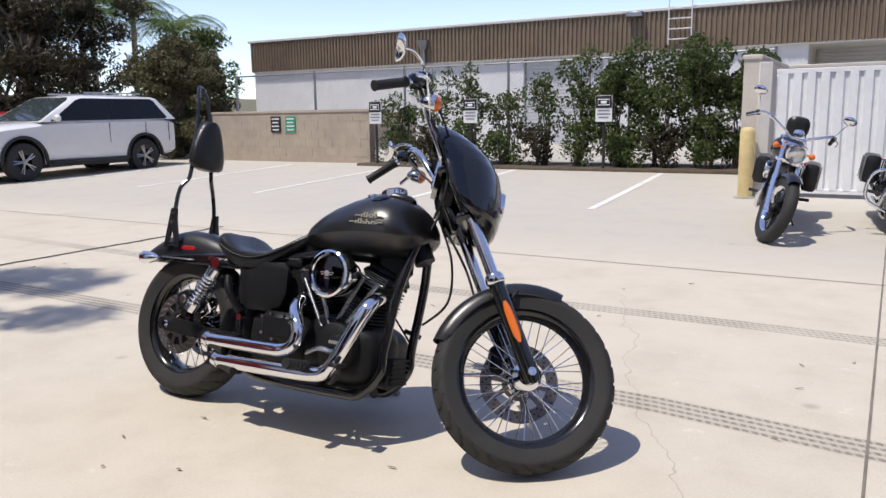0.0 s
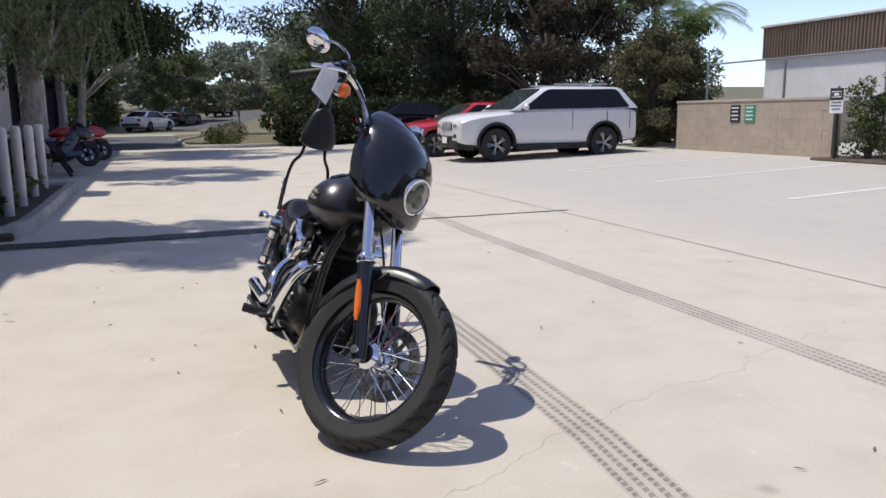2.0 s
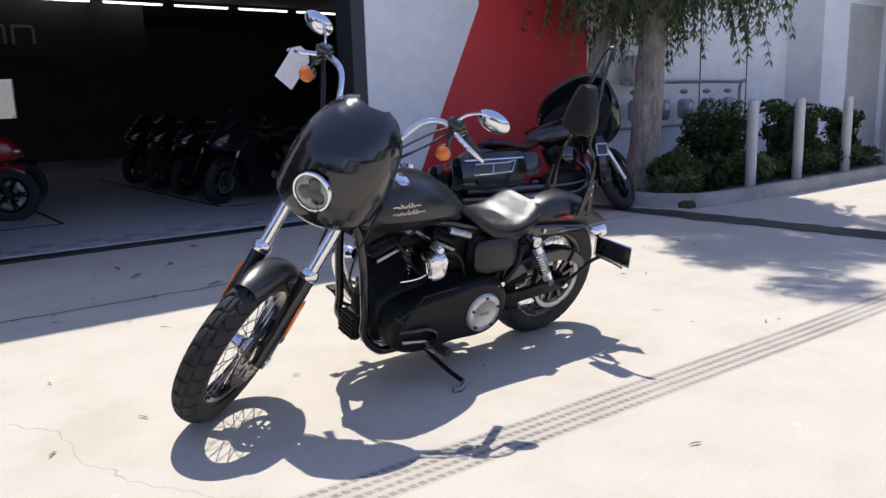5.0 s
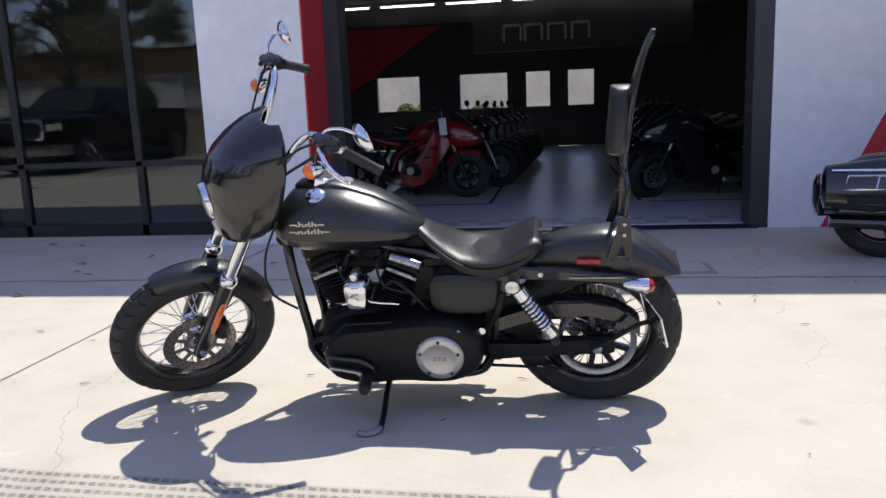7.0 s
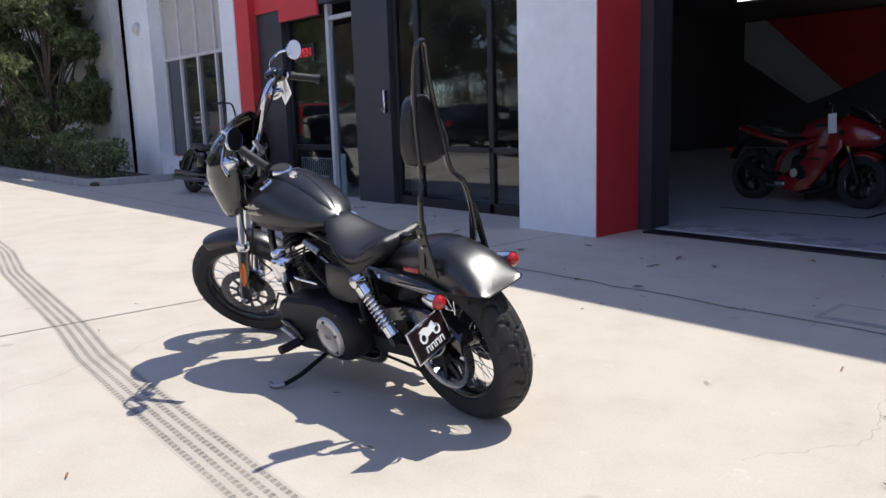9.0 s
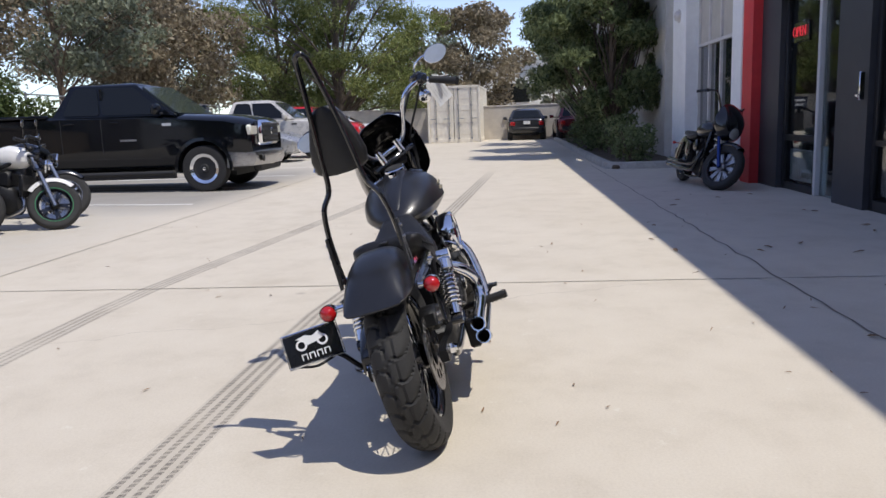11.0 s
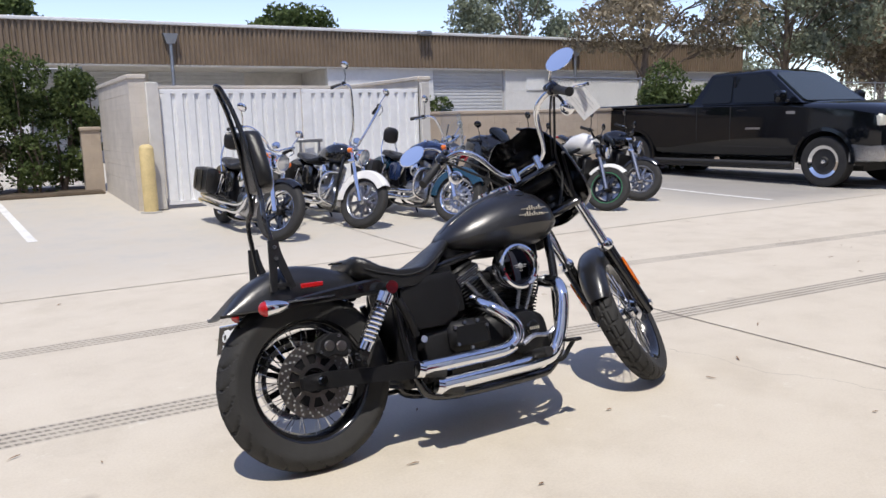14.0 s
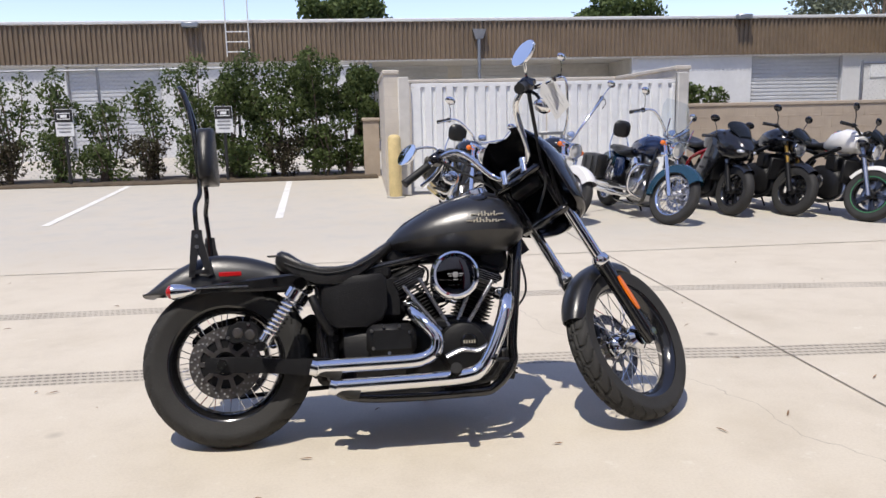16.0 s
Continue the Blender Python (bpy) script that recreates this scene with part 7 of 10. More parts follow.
        p("grip", Geo().tube([e - gd * 0.12, e - gd * 0.06, e + gd * 0.012], [0.019, 0.0205, 0.021], 12), M_RUBBER, m=ST)
        p("control", Geo().box(e - gd * 0.15, (0.055, 0.045, 0.05), 0.012), M_CASE, m=ST)
        p("lever", Geo().tube([e - gd * 0.15 + Vector((0.05, 0, 0)), e - gd * 0.08 + Vector((0.085, s * 0.03, -0.005)), e + gd * 0.01 + Vector((0.08, s * 0.03, -0.01))], 0.006, 6), metal, m=ST)
        mb = e - gd * 0.16 + Vector((0, 0, 0.02))
        mt = mb + Vector((-0.01, s * 0.07, 0.15))
        if mirrors:
          mir = p("mirror", Geo().tube([mb, mb + Vector((0, s * 0.03, 0.08)), mt], 0.006, 6).sphere(mt + Vector((0, 0, 0.03)), 0.055, 14, 8, (0.32, 1.25, 0.8)), metal if not sport else M_BLACK, m=ST)
          p("mirror_glass", Geo().sphere(mt + Vector((-0.006, 0, 0.03)), 0.048, 14, 8, (0.28, 1.25, 0.8)), M_CHROME, parent=mir)
        p("turn_signal", Geo().sphere((top.x + 0.06, s * 0.18, top.z - 0.05), 0.03, 12, 8, (1.1, 1, 1)).cyl((top.x + 0.05, s * 0.1, top.z - 0.05), (top.x + 0.05, s * 0.17, top.z - 0.05), 0.009, n=6), M_AMBER if not sport else M_CASE, m=ST)
        p("turn_signal", Geo().sphere((-0.30, s * 0.17, 0.60), 0.028, 12, 8, (1.1, 1, 1)).cyl((-0.25, s * 0.06, 0.60), (-0.30, s * 0.16, 0.60), 0.008, n=6), M_REDLENS)
    p("gauge", Geo().lathe([(0, -0.02), (0.045, -0.02), (0.05, 0.0), (0.045, 0.015), (0, 0.015)], hb + Vector((0.03, 0, 0.06)), (-0.6, 0, 0.8), 20), metal if not sport else M_CASE, m=ST)
    # lamp
    lc = top + Vector((0.13, 0, -0.07))
    if lamp and fairing not in ("bat", "sport"):
        lp = p("headlamp", Geo().lathe([(0.0, -0.10), (0.04, -0.095), (0.075, -0.06), (0.09, -0.01), (0.092, 0.02), (0.084, 0.03)], lc, (1, 0, -0.05), 28), metal if not sport else M_BLACK, m=ST)
        p("lens", Geo().lathe([(0.084, 0.022), (0.05, 0.036), (0.0, 0.04)], lc, (1, 0, -0.05), 28), M_LENSGLASS, "clear headlamp lens", parent=lp)
        p("trim_ring", Geo().lathe([(0.084, 0.018), (0.094, 0.018), (0.094, 0.034), (0.084, 0.036)], lc, (1, 0, -0.05), 28, closed=True), M_CHROME, parent=lp)
    # engine
    cx = 0.56 * wb
    if sport:
        p("engine", loft_x([(cx - 0.22, 0.11, 0.26, 0.50), (cx - 0.18, 0.16, 0.20, 0.56), (cx + 0.05, 0.18, 0.16, 0.58), (cx + 0.2, 0.15, 0.18, 0.52), (cx + 0.25, 0.10, 0.22, 0.46)], 14, 4), M_CASE)
        p("cylinder", Geo().box((cx + 0.10, 0, 0.60), (0.20, 0.32, 0.20), 0.03, Matrix.Rotation(0, 4, "Y")), M_CASE)
        p("radiator", Geo().box((cx + 0.32, 0, 0.52), (0.05, 0.32, 0.26), 0.01), M_CASE)
        p("clutch_cover", Geo().lathe([(0, 0.0), (0.09, 0.0), (0.085, 0.025), (0.06, 0.035), (0, 0.035)], (cx - 0.02, -0.17, 0.36), (0, -1, 0), 24), engine)
        for s in (-1, 1):
            p("frame_tube", Geo().tube(spline([(1.25 * wb / 1.63, s * 0.06, 0.86), (0.9, s * 0.15, 0.74), (0.55, s * 0.17, 0.60), (0.42, s * 0.15, 0.36)], 5), 0.024, 8), accent or M_CASE)
        p("exhaust", Geo().tube(spline([(cx + 0.28, -0.06, 0.42), (cx + 0.30, -0.08, 0.24), (cx, -0.12, 0.14), (0.45, -0.15, 0.22)], 6), 0.024, 10), engine)
        p("muffler", Geo().tube([(0.48, -0.16, 0.20), (0.40, -0.17, 0.25), (0.05, -0.21, 0.42), (0.0, -0.215, 0.445)], [0.03, 0.055, 0.06, 0.05], 16), engine if style == "naked" else M_CASE)
    else:
        p("crankcase", loft_x([(cx - 0.24, 0.06, 0.22, 0.38), (cx - 0.2, 0.11, 0.17, 0.45), (cx, 0.13, 0.14, 0.47), (cx + 0.18, 0.12, 0.15, 0.45), (cx + 0.24, 0.07, 0.2, 0.38)], 14, 3), engine)
        for lean_c in (-22, 24):
            p("cylinder", twin_geo(cx + (0.02 if lean_c > 0 else -0.02), 0.42, lean_c), engine)
        p("air_cleaner", Geo().lathe([(0, 0.0), (0.09, 0.0), (0.092, 0.04), (0.07, 0.055), (0, 0.058)], (cx, -0.12, 0.60), (0, -1, 0), 28), metal)
        p("primary_cover", loft_x([(cx - 0.34, 0.02, 0.27, 0.36), (cx - 0.3, 0.045, 0.2, 0.43), (cx, 0.05, 0.19, 0.42), (cx + 0.14, 0.045, 0.2, 0.40), (cx + 0.18, 0.02, 0.26, 0.34)], 14, 3, 0.14), metal)
        for z0, x1 in ((0.30, -0.30), (0.22, -0.36)):
            p("exhaust", Geo().tube(spline([(cx + 0.12, -0.06, 0.56), (cx + 0.2, -0.14, 0.42), (cx + 0.06, -0.17, z0 + 0.02), (0.5, -0.175, z0), (x1, -0.185, z0 + 0.02)], 6), [0.024] * 14 + [0.03] * 4 + [0.045] * 7, 14), metal)
        for s in (-1, 1):
            p("frame_tube", Geo().tube(spline([(wb - 0.42, s * 0.05, 0.82), (wb - 0.40, s * 0.1, 0.5), (wb - 0.44, s * 0.1, 0.2), (cx, s * 0.1, 0.13), (0.4, s * 0.1, 0.15), (0.3, s * 0.11, 0.4)], 5), 0.018, 8), M_BLACK)
    for s in (-1, 1):
        p("swing_arm", Geo().tube([(0.46, s * 0.11, 0.33), (0, s * 0.12, Rr)], 0.026, 8), M_CASE)
        p("shock", Geo().tube([(0.06, s * 0.145, 0.36), (0.22, s * 0.145, 0.62)], 0.026, 10), metal if not sport else M_CASE)
        p("footpeg", Geo().cyl((0.62, s * 0.13, 0.32), (0.62, s * 0.30, 0.33), 0.016, n=8), M_RUBBER)
    # tank, seat, rear
    if sport:
        p("tank", loft_x([(0.58, 0.05, 0.76, 0.82), (0.64, 0.10, 0.74, 0.87), (0.78, 0.145, 0.72, 0.97), (0.95, 0.16, 0.72, 1.01), (1.08, 0.14, 0.74, 0.98), (1.15, 0.08, 0.78, 0.92)], 20, 2.6), tank, accent and "")
        p("seat", loft_x([(-0.02, 0.06, 0.80, 0.86), (0.05, 0.11, 0.79, 0.90), (0.22, 0.13, 0.77, 0.88), (0.32, 0.14, 0.75, 0.83), (0.5, 0.13, 0.74, 0.82), (0.62, 0.08, 0.74, 0.85)], 18, 3), seat)
        p("tail", loft_x([(-0.28, 0.03, 0.86, 0.90), (-0.2, 0.075, 0.82, 0.91), (0.0, 0.11, 0.76, 0.86), (0.3, 0.13, 0.70, 0.77), (0.5, 0.12, 0.66, 0.74)], 16, 3), rear_fender)
        p("tail_light", Geo().box((-0.275, 0, 0.865), (0.04, 0.12, 0.035), 0.012), M_REDLENS)
        p("rear_fender", Geo().rings([[(x, s * 0.06, z) for s in (-1, -0.5, 0.5, 1)] + [(x + 0.012, s * 0.058, z - 0.012) for s in (1, -1)] for x, z in ((-0.1, 0.78), (-0.26, 0.72), (-0.34, 0.58), (-0.37, 0.50))]), M_CASE)
        if accent:
            for s in (-1, 1):
                p("side_panel", Geo().rings([[(x, s * 0.172, z0), (x, s * 0.172, z1), (x, s * 0.165, z1), (x, s * 0.165, z0)] for x, z0, z1 in ((0.8, 0.62, 0.66), (1.0, 0.64, 0.74), (1.15, 0.68, 0.80))]), accent)
    else:
        p("tank", loft_x([(0.56, 0.05, 0.76, 0.82), (0.62, 0.10, 0.73, 0.87), (0.76, 0.145, 0.71, 0.92), (0.95, 0.165, 0.71, 0.965), (1.10, 0.15, 0.73, 0.965), (1.18, 0.10, 0.77, 0.93), (1.21, 0.05, 0.82, 0.89)], 20, 2.4), tank)
        p("tank_console", loft_x([(0.64, 0.02, 0.86, 0.885), (0.75, 0.04, 0.89, 0.935), (0.95, 0.045, 0.93, 0.978), (1.08, 0.03, 0.94, 0.975)], 12, 3), metal)
        p("fuel_cap", Geo().lathe([(0, 0.03), (0.035, 0.025), (0.038, 0)], (0.98, -0.06, 0.95), (0, 0, 1), 16), metal)
        p("seat", loft_x([(0.02, 0.06, 0.74, 0.79), (0.08, 0.13, 0.73, 0.82), (0.24, 0.145, 0.71, 0.80), (0.36, 0.16, 0.68, 0.76), (0.5, 0.15, 0.67, 0.76), (0.62, 0.09, 0.70, 0.80)], 18, 3), seat)
        p("rear_fender", fender_geo(Rr + 0.07, 0.10, -95, 40, 0.12), rear_fender, m=Matrix.Translation((0, 0, Rr)))
        p("tail_light", Geo().box((-0.38, 0, 0.54), (0.07, 0.09, 0.06), 0.02), M_REDLENS)
        p("number_plate", Geo().box((-0.43, 0, 0.46), (0.012, 0.18, 0.11), 0.003), M_CASE)
        for s in (-1, 1):
            p("side_cover", loft_x([(0.32, 0.01, 0.46, 0.62), (0.38, 0.025, 0.42, 0.66), (0.52, 0.025, 0.42, 0.66), (0.58, 0.01, 0.47, 0.62)], 12, 4, s * 0.13), tank if tank is not M_PEARL else M_BLACK)
    p("side_stand", Geo().tube([(0.62, 0.10, 0.20), (0.60, 0.20, 0.06), (0.60, 0.235, 0.03 + 0.235 * math.tan(radians(-lean)) * 0.0 - 0.055)], 0.011, 8), M_CASE)
    # extras
    if backrest:
        p("backrest", loft_x([(-0.02, 0.03, 0.95, 1.07), (0.0, 0.10, 0.92, 1.12), (0.04, 0.12, 0.91, 1.13), (0.07, 0.09, 0.92, 1.11), (0.08, 0.03, 0.96, 1.07)], 18, 3), seat)
        for s in (-1, 1):
            p("backrest_rail", Geo().tube(spline([(0.14, s * 0.13, 0.62), (0.05, s * 0.13, 0.80), (0.0, s * 0.09, 0.95)], 4), 0.009, 8), metal)
    if tall_rest:
        pts = [(0.10, 0.125, 0.62), (0.02, 0.125, 0.85), (-0.06, 0.11, 1.12), (-0.08, 0.0, 1.18), (-0.06, -0.11, 1.12), (0.02, -0.125, 0.85), (0.10, -0.125, 0.62)]
        p("sissy_bar", Geo().tube(spline(pts, 5), 0.010, 8), M_BLACK)
    if crash:
        for s in (-1, 1):
            p("crash_bar", Geo().tube(spline([(wb - 0.42, s * 0.08, 0.62), (wb - 0.40, s * 0.26, 0.60), (wb - 0.42, s * 0.33, 0.48), (wb - 0.44, s * 0.30, 0.30), (wb - 0.46, s * 0.1, 0.22)], 5), 0.016, 10), M_CHROME)
    if bags:
        for s in (-1, 1):
            if bags == "hard":
                b = p("saddlebag", loft_x([(-0.42, 0.06, 0.40, 0.56), (-0.40, 0.10, 0.33, 0.62), (-0.1, 0.12, 0.30, 0.66), (0.22, 0.115, 0.33, 0.68), (0.30, 0.07, 0.40, 0.64)], 18, 5, s * 0.25), tank, "hard black saddlebag")
                p("lid_trim", Geo().box((-0.06, s * 0.372, 0.575), (0.62, 0.008, 0.014), 0.003), M_CHROME, parent=b)
                y = s * 0.374
                p("speaker_trim", Geo().tube([(-0.30, y, 0.44), (0.10, y, 0.45), (0.16, y, 0.555), (0.06, y, 0.535), (-0.27, y, 0.535)], 0.008, 6, loop=True), M_CHROME, parent=b)
                p("speaker_trim", Geo().tube([(-0.10, y, 0.445), (-0.08, y, 0.535)], 0.006, 6), M_CHROME, parent=b)
                p("bag_strip", Geo().box((-0.1, s * 0.374, 0.37), (0.34, 0.006, 0.05), 0.003), M_CASE, parent=b)
            else:
                b = p("saddlebag", loft_x([(-0.34, 0.05, 0.42, 0.60), (-0.32, 0.075, 0.36, 0.65), (-0.05, 0.085, 0.34, 0.67), (0.18, 0.075, 0.36, 0.66), (0.20, 0.05, 0.42, 0.62)], 16, 5, s * 0.25), M_LEATHER, "black leather saddlebag")
                p("strap", Geo().box((-0.18, s * 0.337, 0.5), (0.03, 0.006, 0.24), 0.002).box((0.04, s * 0.337, 0.5), (0.03, 0.006, 0.24), 0.002), M_CASE, parent=b)
    if shield:
        g = Geo()
        rows = []
        for z, w, xo in ((-0.05, 0.16, 0.10), (0.08, 0.24, 0.06), (0.22, 0.26, 0.0), (0.36, 0.24, -0.06), (0.46, 0.17, -0.10)):
            rows.append([(lc.x + xo - 0.16 * abs(f) ** 2, w * f, lc.z + 0.08 + z) for f in (-1, -0.8, -0.5, -0.2, 0.2, 0.5, 0.8, 1)])
        g.rings(rows, closed=False, caps=False)
        ws = p("windshield", g, M_SCREEN, "clear plastic windshield", ST, fix=False)
        ws.visible_shadow = False
        for s in (-1, 1):
            p("windshield_bracket", Geo().tube([(lc.x - 0.1, s * 0.10, lc.z + 0.1), (lc.x - 0.06, s * 0.2, lc.z + 0.16), (lc.x - 0.06, s * 0.22, lc.z + 0.3)], 0.008, 6), M_CHROME, m=ST)
    if fairing == "bat":
        rows = []
        for xo, w, b, t in ((0.16, 0.05, 0.02, 0.10), (0.13, 0.22, -0.12, 0.18), (0.05, 0.36, -0.20, 0.32), (-0.08, 0.44, -0.16, 0.50), (-0.18, 0.46, -0.08, 0.55), (-0.20, 0.44, -0.06, 0.51), (-0.12, 0.40, -0.06, 0.42)):
            rows.append((lc.x + xo, w, lc.z + 0.02 + b, lc.z + 0.04 + t))
        p("fairing", loft_x(rows, 24, 2.3), tank, "batwing fairing", ST)
        dash = p("dashboard", loft_x([(lc.x - 0.225, 0.34, lc.z + 0.04, lc.z + 0.30), (lc.x - 0.20, 0.40, lc.z - 0.0, lc.z + 0.36), (lc.x - 0.10, 0.40, lc.z, lc.z + 0.36)], 20, 4), M_CASE, m=ST)
        for yy, zz, r in ((-0.22, 0.12, 0.05), (-0.075, 0.16, 0.055), (0.075, 0.16, 0.055), (0.22, 0.12, 0.05)):
            p("dial", Geo().lathe([(0, 0.004), (r * 0.8, 0.004), (r, 0.008), (r, -0.01)], (lc.x - 0.228, yy, lc.z + zz + 0.03), (-1, 0, 0.1), 20), M_STEEL, m=None, parent=dash)
        p("headlamp", Geo().lathe([(0.10, -0.02), (0.105, 0.02), (0.09, 0.03), (0.05, 0.042), (0.0, 0.046)], (lc.x + 0.14, 0, lc.z + 0.03), (1, 0, 0), 28), M_LENSGLASS, m=ST)
        for s in (-1, 1):
            p("fairing_lower", loft_x([(lc.x - 0.32, 0.02, 0.42, 0.66), (lc.x - 0.30, 0.06, 0.34, 0.74), (lc.x - 0.22, 0.07, 0.33, 0.76), (lc.x - 0.17, 0.03, 0.38, 0.70)], 14, 4, s * 0.27), tank)
            p("lower_trim", Geo().box((lc.x - 0.26, s * 0.343, 0.66), (0.13, 0.006, 0.014)).box((lc.x - 0.26, s * 0.343, 0.55), (0.13, 0.006, 0.014)).box((lc.x - 0.325, s * 0.34, 0.60), (0.014, 0.006, 0.12)).box((lc.x - 0.20, s * 0.343, 0.60), (0.014, 0.006, 0.12)), M_STEEL)
    elif fairing == "quarter":
        rows = []
        for xo, w, b, t in ((0.14, 0.04, -0.02, 0.12), (0.11, 0.15, -0.09, 0.22), (0.05, 0.22, -0.13, 0.30), (-0.03, 0.25, -0.14, 0.37), (-0.10, 0.255, -0.08, 0.40)):
            rows.append((lc.x + xo, w, lc.z + b, lc.z + t))
        p("fairing", loft_x(rows, 22, 2.2), tank, "quarter fairing", ST)
        p("headlamp", Geo().lathe([(0.08, -0.02), (0.084, 0.02), (0.07, 0.03), (0.0, 0.04)], (lc.x + 0.12, 0, lc.z - 0.01), (1, 0, 0), 24), M_LENSGLASS, m=ST)
    elif fairing == "sport":
        rows = []
        for xo, w, b, t in ((0.30, 0.03, -0.06, 0.0), (0.26, 0.09, -0.10, 0.05), (0.15, 0.15, -0.14, 0.14), (0.0, 0.19, -0.16, 0.20), (-0.12, 0.20, -0.12, 0.22)):
            rows.append((lc.x + xo, w, lc.z + b, lc.z + t))
        p("fairing", loft_x(rows, 20, 2.6), fender, "sharp nose fairing")
        p("windscreen", loft_x([(lc.x + 0.16, 0.08, lc.z + 0.11, lc.z + 0.15), (lc.x + 0.05, 0.12, lc.z + 0.16, lc.z + 0.25), (lc.x - 0.08, 0.13, lc.z + 0.2, lc.z + 0.32)], 14, 2.4), M_TINT)
        for s in (-1, 1):
            p("headlamp", Geo().sphere((lc.x + 0.23, s * 0.075, lc.z - 0.03), 0.045, 14, 8, (1.3, 1, 0.6)), M_LENSGLASS)
            p("side_fairing", Geo().rings([[(x, s * y0, z0), (x, s * (y0 + 0.018), z0 + (z1 - z0) * 0.62), (x, s * y0, z1), (x, s * (y0 - 0.03), z1), (x, s * (y0 - 0.03), z0)] for x, y0, z0, z1 in ((0.42, 0.13, 0.20, 0.27), (0.58, 0.17, 0.15, 0.36), (0.76, 0.185, 0.14, 0.47), (0.90, 0.19, 0.19, 0.66), (1.00, 0.20, 0.30, 0.82), (1.10, 0.195, 0.46, 0.88), (1.22, 0.16, 0.66, 0.92))]), fender)
            p("vent", Geo().box((0.95, s * 0.206, 0.52), (0.13, 0.014, 0.035), 0.008), M_CASE)
            p("vent", Geo().box((1.03, s * 0.212, 0.64), (0.13, 0.014, 0.035), 0.008), M_CASE)
            p("side_emblem", Geo().disc((0.70, s * 0.206, 0.35), (0, s, 0), 0.05, 20, 0.004), M_SILVER)
            p("muffler", Geo().box((0.45, s * 0.165, 0.22), (0.26, 0.07, 0.085), 0.025), M_STEEL)
    elif fairing == "fly":
        p("flyscreen", loft_x([(lc.x + 0.10, 0.06, lc.z + 0.06, lc.z + 0.10), (lc.x + 0.05, 0.12, lc.z + 0.08, lc.z + 0.17), (lc.x - 0.04, 0.13, lc.z + 0.10, lc.z + 0.24)], 14, 2.6), M_TINT, m=ST)
    return bike


M_SCREEN = clear_glass("clear_windshield", (0.86, 0.9, 0.92))
LOT = "parked motorcycles in the lot"
moto("black touring cruiser with chrome fork, backrest and leather saddlebags", (0.89, 5.3), (0.79, 7.2), 24, -10, kind=(5, 0.13), rim=M_CHROME, spoke=M_BLACK, bags="leather", backrest=True, group=LOT, bars=0.13)
moto("black cruiser with white front fender and tall chrome handlebars", (2.0, 5.55), (1.85, 7.3), 24, -10, Rf=0.33, kind=(9, 0.0), rim=M_STEEL, spoke=M_STEEL, fender=M_PEARL, rear_fender=M_BLACK, big_fender=True, bars=0.62, pull=0.2, crash=True, bags="leather", group=LOT)
moto("teal-blue cruiser with clear windshield, chrome wire wheels and backrest", (3.12, 5.25), (2.95, 7.0), 24, -10, kind="wire", tank=M_NAVY, fender=M_TEAL, big_fender=True, shield=True, crash=True, backrest=True, bars=0.20, bags="leather", group=LOT)
moto("black sport motorcycle with red panels parked beside the blue cruiser", (4.1, 5.7), (4.0, 7.2), 8, -9, 1.42, Rf=0.30, Rr=0.315, wf=0.12, wr=0.18, rake=24, kind=(5, 0.12), rim=M_BLACK, spoke=M_BLACK, style="sport", fairing="sport", accent=M_RACERED, fork=M_STEEL, slider=M_CASE, metal=M_BLACK, engine=M_CASE, group=LOT)
moto("black naked motorcycle with gold fork legs and small dark flyscreen", (4.75, 5.55), (4.65, 7.1), 18, -9, 1.42, Rf=0.30, Rr=0.315, wf=0.12, wr=0.18, rake=25, kind=(5, 0.12), rim=M_BLACK, spoke=M_BLACK, style="naked", fairing="fly", fork=M_BRONZE, slider=M_CASE, metal=M_BLACK, engine=M_CASE, group=LOT)
moto("white-tank naked motorcycle with white front fender and green rim tape", (5.3, 4.95), (5.15, 6.5), 26, -9, 1.42, Rf=0.30, Rr=0.315, wf=0.12, wr=0.17, rake=25, kind=(5, 0.12), rim=M_BLACK, spoke=M_BLACK, tank=M_PEARL, fender=M_PEARL, rear_fender=M_BLACK, style="naked", fairing="fly", fork=M_STEEL, slider=M_STEEL, metal=M_BLACK, engine=M_STEEL, tape=M_GREEN, group=LOT)
moto("black naked motorcycle with round chrome headlamp ending the row", (6.4, 5.45), (6.25, 7.0), 26, -9, 1.45, Rf=0.31, Rr=0.31, wf=0.12, wr=0.15, rake=27, kind=(9, 0.0), rim=M_STEEL, spoke=M_STEEL, style="naked", fork=M_STEEL, slider=M_STEEL, engine=M_STEEL, group=LOT)
moto("black cruiser with quarter fairing and blue fork by the shop door", (7.9, -3.42), (9.7, -3.35), 34, -10, Rf=0.345, wf=0.13, kind=(9, 0.09), rim=M_BLACK, spoke=M_STEEL, tank=M_BLACK, fender=M_BLACK, fairing="quarter", fork=M_ANOBLUE, slider=M_ANOBLUE, metal=M_BLACK, engine=M_CASE, bars=0.34, mirrors=False)
moto("black touring motorcycle with batwing fairing parked against the red wall", (-4.56, -2.60), (-2.93, -2.92), 30, -12, 1.66, wr=0.17, kind=(5, 0.13), rim=M_BLACK, spoke=M_BLACK, tank=M_BLACK, fender=M_BLACK, big_fender=True, fairing="bat", bags="hard", seat=M_MAROON, bars=0.10, pull=0.34, mirrors=False, metal=M_BLACKCHROME, engine=M_CASE)
